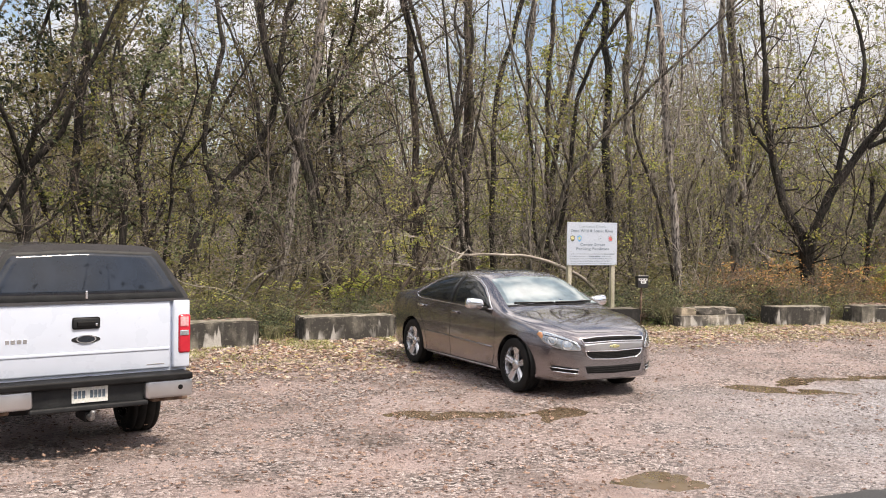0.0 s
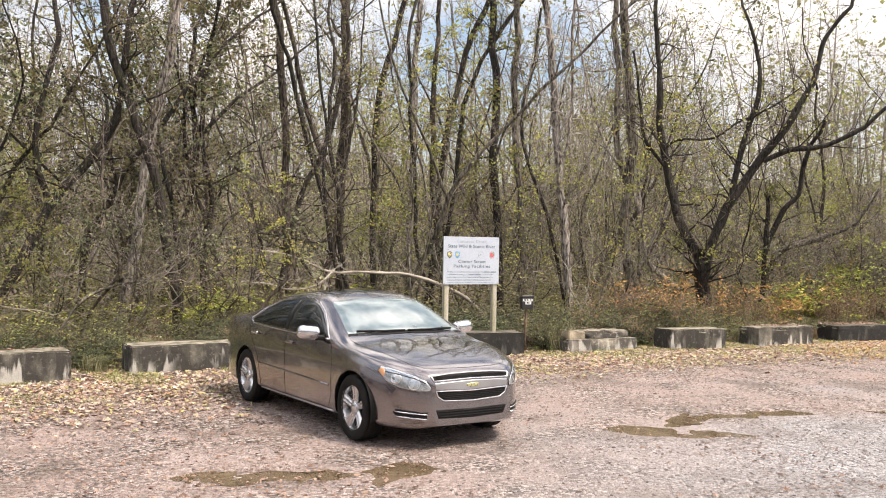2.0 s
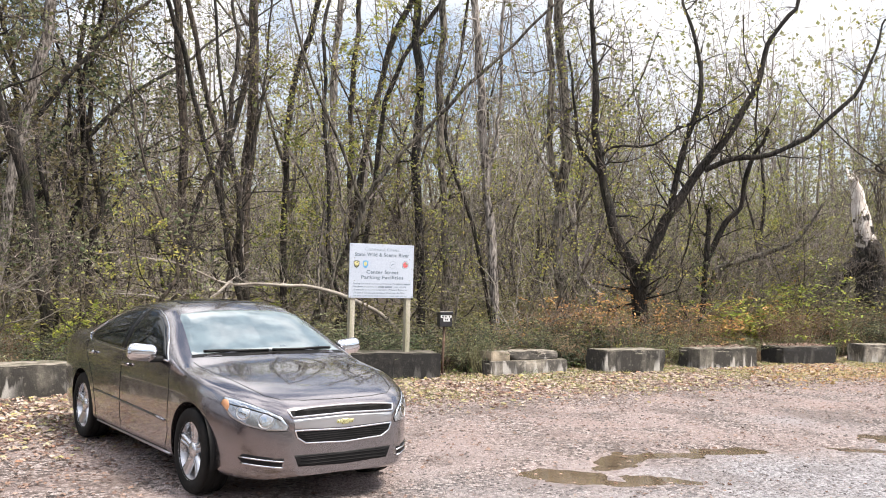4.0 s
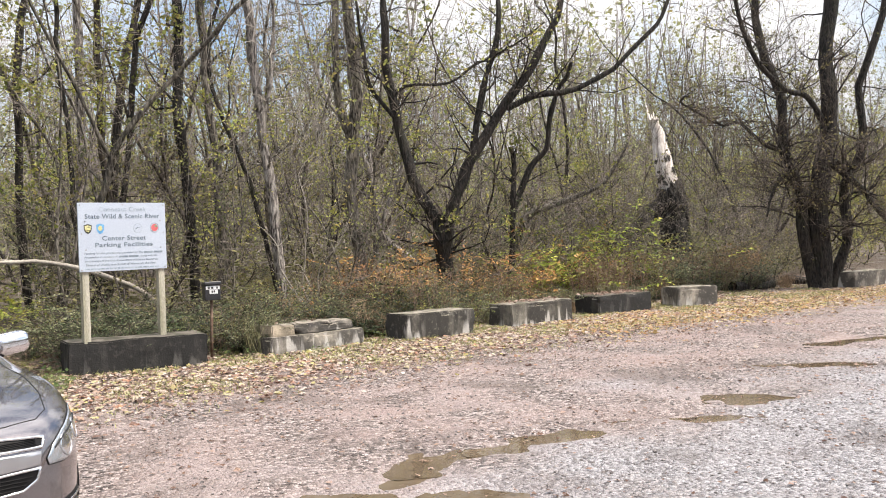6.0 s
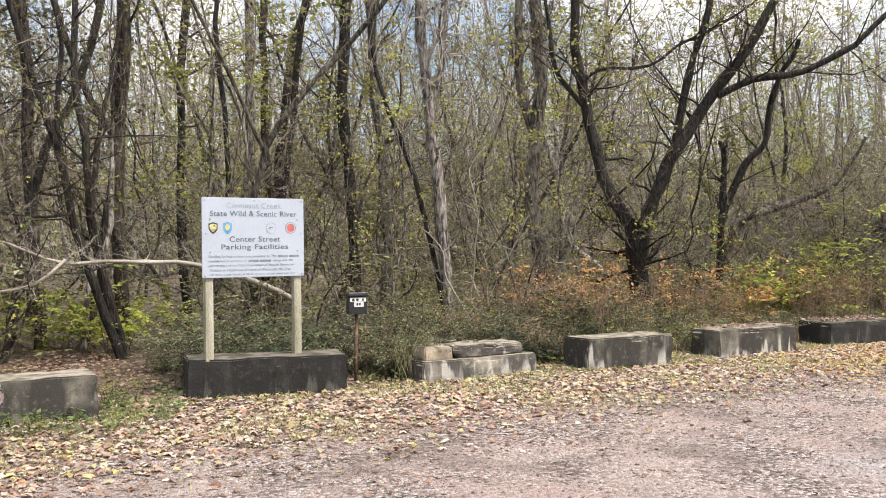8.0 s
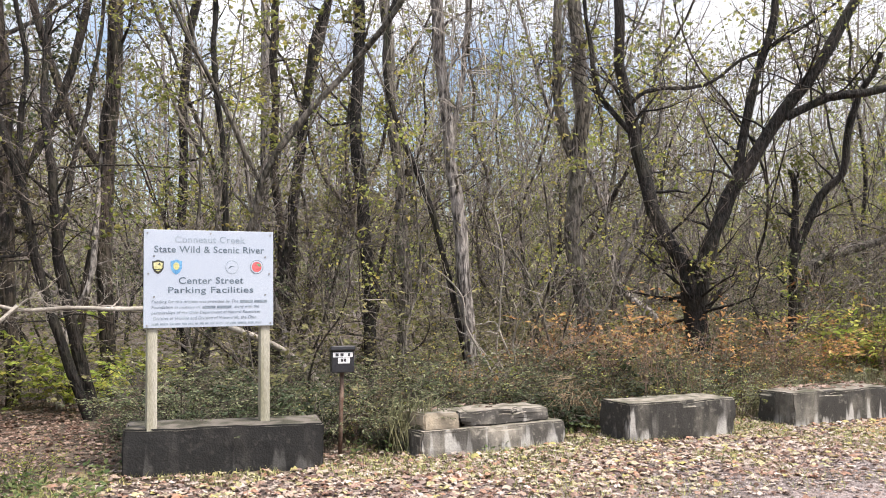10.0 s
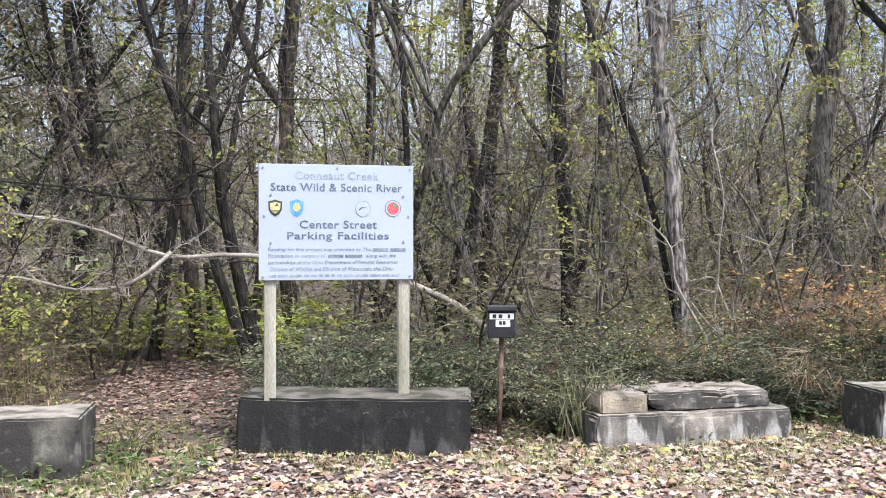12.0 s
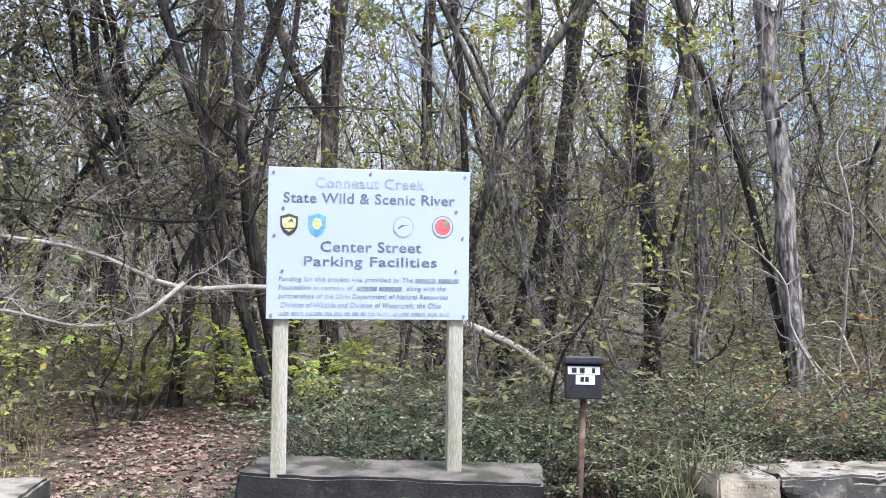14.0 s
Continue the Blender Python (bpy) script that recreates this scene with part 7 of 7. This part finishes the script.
# bright yellow-green young growth in front of the snag and left of the footpath
for x, y, h in ((12.6, 26.6, 2.0), (13.2, 26.9, 2.3), (12.0, 26.2, 1.8), (13.9, 27.6, 2.2), (11.4, 26.6, 1.6), (-1.2, 24.6, 1.4), (-2.4, 24.2, 1.3), (-0.2, 23.9, 1.1), (-3.6, 22.0, 1.2)):
    w = shrub(400 + int(x * 7), h * 1.25, 1.2, 16, 4, 0.11, 0.5)
    ob = thing("shrub", pose(x, y, ground_z(x, y) - 0.02), "bright yellow-green young shrub", "shrub", "undergrowth shrubs")
    give("stalk_mass", mesh_of("stalk_mass", *w.limbs), TWIG, ob, kind="stuff")
    give("foliage", mesh_of("foliage", *w.leaves), LEAF_LIME, ob, kind="stuff")

# undergrowth deep in the wood, too dense to tell apart
def thicket(spots, seed, rng):
    kinds = [shrub(seed + k, 1.55, 1.1, 11, 2, 0.075, 0.35) for k in range(3)]
    for field, name, material in (("twigs", "thicket_twigs", TWIG_GREY), ("leaves", "thicket_leaves", LEAF_OLIVE)):
        VV, FF, base = [], [], 0
        for i, (x, y, s) in enumerate(spots):
            k = kinds[i % 3]
            V, F = k.twigs if field == "twigs" else k.leaves
            a = i * 2.39996
            A = np.array([[v.x, v.y, v.z] for v in V]) * s
            c, t = math.cos(a), math.sin(a)
            B = np.stack([A[:, 0] * c - A[:, 1] * t + x, A[:, 0] * t + A[:, 1] * c + y, A[:, 2] + ground_z(x, y)], 1)
            VV.append(B)
            FF.append(np.array(F) + base)
            base += len(V)
        V, F = np.concatenate(VV), np.concatenate(FF)
        me = bpy.data.meshes.new(name)
        me.vertices.add(len(V))
        me.vertices.foreach_set("co", V.ravel())
        me.loops.add(len(F) * 3)
        me.loops.foreach_set("vertex_index", F.ravel())
        me.polygons.add(len(F))
        me.polygons.foreach_set("loop_start", np.arange(len(F)) * 3)
        me.update(calc_edges=True)
        give(name, me, material, None, "tangled olive undergrowth deep in the wood", "undergrowth", kind="stuff")


thicket(deep_spots, 330, brng)

# orange-leaved bushes and a straw tuft
for x, y, s in ((8.1, 24.6, 1.25), (8.6, 24.9, 1.1), (7.6, 24.4, 1.0), (9.9, 25.2, 1.2), (10.6, 25.4, 1.0), (11.8, 25.8, 1.1)):
    w = shrub(340 + int(x * 10), 1.6, 0.9, 13, 3, 0.08)
    ob = thing("shrub", pose(x, y, ground_z(x, y) - 0.02), "low shrub with orange-brown autumn leaves", "shrub", "undergrowth shrubs")
    ob.scale = (s, s, s)
    give("stalk_mass", mesh_of("stalk_mass", *w.limbs), RUST_STEM, ob, kind="stuff")
    give("foliage", mesh_of("foliage", *w.leaves), LEAF_AUTUMN, ob, kind="stuff")
for x, y, h in ((6.35, 21.75, 0.75), (6.6, 21.9, 0.55), (-1.9, 19.6, 0.5)):
    w = Wood(int(x * 100) + 5000)
    for _ in range(70):
        a, b = w.rng.uniform(0, 6.283), w.rng.uniform(0.05, 0.5)
        p0 = Vector((w.rng.gauss(0, 0.08), w.rng.gauss(0, 0.08), -0.03))
        p1 = p0 + Vector((math.cos(a) * b * 0.4, math.sin(a) * b * 0.4, h * w.rng.uniform(0.5, 0.9)))
        w.spike(p0, p1, 0.006)
        w.spike(p1, p1 + Vector((math.cos(a) * b, math.sin(a) * b, w.rng.uniform(-0.35, 0.1) * h)), 0.004)
    ob = give("straw_tuft", mesh_of("straw_tuft", *w.twigs), DRY, None, "tuft of dry straw-coloured grass", "grass", "straw tufts")
    ob.matrix_world = pose(x, y, ground_z(x, y))

# ---- fallen leaves, stones, grass ----
def strewn_leaves(name, count, place, sizes, material, label, seed, top=0.0):
    r = random.Random(seed)
    V, F = [], []
    made = 0
    while made < count:
        p = place(r)
        if p is None:
            continue
        x, y = p
        s, a = r.uniform(*sizes), r.uniform(0, 6.283)
        z = (top if top else max(ground_z(x, y), -0.03)) + r.uniform(0.004, 0.02)
        tilt, ca, sa = r.gauss(0, 0.25), math.cos(a), math.sin(a)
        k = len(V)
        lobes = r.random() < 0.6
        for q in range(8):
            w8 = a + q * 0.785 + r.uniform(-0.15, 0.15)
            d = s * ((0.52 if q % 2 == 0 else 0.27) if lobes else (0.5, 0.36, 0.22, 0.36)[q % 4]) * r.uniform(0.85, 1.15)
            V.append((x + d * math.cos(w8), y + d * math.sin(w8), z + (0.12 * s if q % 2 else 0.02 * s) * r.uniform(0, 2) + d * math.sin(w8 - a) * tilt))
        F.append(tuple(range(k, k + 8)))
        made += 1
    return give(name, mesh_of(name, V, F), material, None, label, "leaves", kind="stuff")


def band(r):
    x = r.uniform(-7, 23)
    b = r.gauss(-1.5, 1.4) if x < 1.5 else r.gauss(-0.9, 1.0) - max(0, x - 11) * 0.1
    if b > 1.8 or b < -6:
        return None
    return on_line(x, b)


def lot(r):
    x, y = r.uniform(-6, 14), r.uniform(6.5, 22)
    b = y - 17.4 - 0.49 * x
    if b > -0.5:
        return None
    keep = 0.06 + 0.5 * math.exp(-((b + 1.5) / 2.2) ** 2) + (0.35 if x < 1.5 else 0) + 0.3 * max(0, noise.noise(Vector((x * 0.7, y * 0.7, 1))))
    return (x, y) if r.random() < keep else None


def woodfloor(r):
    x, b = r.uniform(-8, 24), r.uniform(0.5, 9)
    X, Y = on_line(x, b)
    if not on_path(X, Y, 0.3) and r.random() < 0.6:
        return None
    return X, Y


strewn_leaves("fallen_leaves", 36000, band, (0.04, 0.105), LEAF_FALLEN, "tan, brown and yellow fallen leaves along the concrete blocks", 51)
strewn_leaves("scattered_leaves", 19000, lot, (0.018, 0.06), LEAF_LITTER, "scattered brown and yellow leaves on wet gravel", 52)
strewn_leaves("leaf_litter", 24000, woodfloor, (0.035, 0.095), LEAF_LITTER, "brown leaf litter on the woodland floor", 53)

def far_band(r):
    x = r.uniform(9.5, 22)
    return on_line(x, r.gauss(-1.5, 0.9) - max(0, x - 11) * 0.12)


strewn_leaves("orange_leaves", 7000, far_band, (0.04, 0.1), LEAF_ORANGE, "orange-tan fallen leaves along the lot's far edge", 54)
for bx, by, turn, lx, ly, lz, count in ((8.95, 21.62, 23, 1.62, 0.6, 0.40, 130), (11.26, 22.76, 17, 1.5, 0.7, 0.38, 260), (-5.03, 14.45, 33, 1.82, 0.6, 0.43, 40), (4.55, 19.95, 26, 1.6, 0.5, 0.41, 16)):
    def on_block(r, bx=bx, by=by, turn=turn, lx=lx, ly=ly):
        u, v, c, t = r.uniform(0.05, lx - 0.05), r.uniform(0.05, ly - 0.05), math.cos(radians(turn)), math.sin(radians(turn))
        return bx + u * c - v * t, by + u * t + v * c
    strewn_leaves("leaves_on_block", count, on_block, (0.04, 0.09), LEAF_LITTER, "brown leaves lying on a concrete block", 80 + count, lz + 0.01)

r = random.Random(60)
V, F = [], []
while len(V) < 6 * 16000:
    x, y = r.uniform(-5, 13), r.uniform(5.5, 20)
    if y - 17.4 - 0.49 * x > -1.2 or basin(x, y) > 0.5:
        continue
    s, z = r.uniform(0.006, 0.019), ground_z(x, y)
    k = len(V)
    a = r.uniform(0, 6.283)
    for q in range(4):
        w4 = a + q * 1.5708 + r.uniform(-0.3, 0.3)
        d = s * r.uniform(0.7, 1.3)
        V.append((x + math.cos(w4) * d, y + math.sin(w4) * d, z + s * r.uniform(0.1, 0.4)))
    V.append((x + r.gauss(0, s * 0.2), y + r.gauss(0, s * 0.2), z + s * r.uniform(0.6, 0.9)))
    V.append((x, y, z - s * 0.5))
    for q in range(4):
        F += [(k + q, k + (q + 1) % 4, k + 4), (k + (q + 1) % 4, k + q, k + 5)]
give("gravel_stones", mesh_of("gravel_stones", V, F), STONE, None, "loose grey and pinkish gravel stones", "gravel", kind="stuff")

V, F = [], []
while len(F) < 62000:
    x = r.uniform(-7, 20)
    X, Y = on_line(x, r.gauss(-0.5, 1.0) - max(0, x - 11) * 0.12)
    if noise.noise(Vector((X * 0.8, Y * 0.8, 7))) < 0.0 or (1.6 < x < 6.6 and r.random() < 0.35):
        continue
    h, a = r.uniform(0.02, 0.07), r.uniform(0, 6.283)
    dx, dy, z, k = math.cos(a), math.sin(a), ground_z(X, Y), len(V)
    V += [(X - dy * 0.004, Y + dx * 0.004, z), (X + dy * 0.004, Y - dx * 0.004, z), (X + dx * h * 0.9, Y + dy * h * 0.9, z + h)]
    F.append((k, k + 1, k + 2))
give("grass_tufts", mesh_of("grass_tufts", V, F), GRASS, None, "short green grass and weeds between the blocks", "grass", kind="stuff")

# broad-leaved green weeds about the foot of the blackened block
w = Wood(900)
for _ in range(300):
    x, back = w.rng.uniform(-0.4, 1.9), w.rng.gauss(-0.1, 0.65)
    if w.rng.random() < 0.22:
        x, back = w.rng.uniform(3.7, 7.0), w.rng.gauss(0.75, 0.25)
    X, Y = on_line(x, back)
    q, h = Vector((X, Y, ground_z(X, Y))), w.rng.uniform(0.03, 0.13)
    for i in range(5):
        a = w.rng.uniform(0, 6.283)
        d = Vector((math.cos(a), math.sin(a), 0.35))
        w.spike(q, q + d * 0.03 + Vector((0, 0, h)), 0.003)
        w.blade(q + d * 0.03 + Vector((0, 0, h)), d, w.rng.uniform(0.04, 0.09), 0.3)
give("weed_stalks", mesh_of("weed_stalks", *w.twigs), GRASS, None, "thin stalks of low green weeds", "weeds", kind="stuff")
give("weed_leaves", mesh_of("weed_leaves", *w.leaves), LEAF_WEED, None, "fresh green leaves of low weeds beside the blocks", "weeds", kind="stuff")
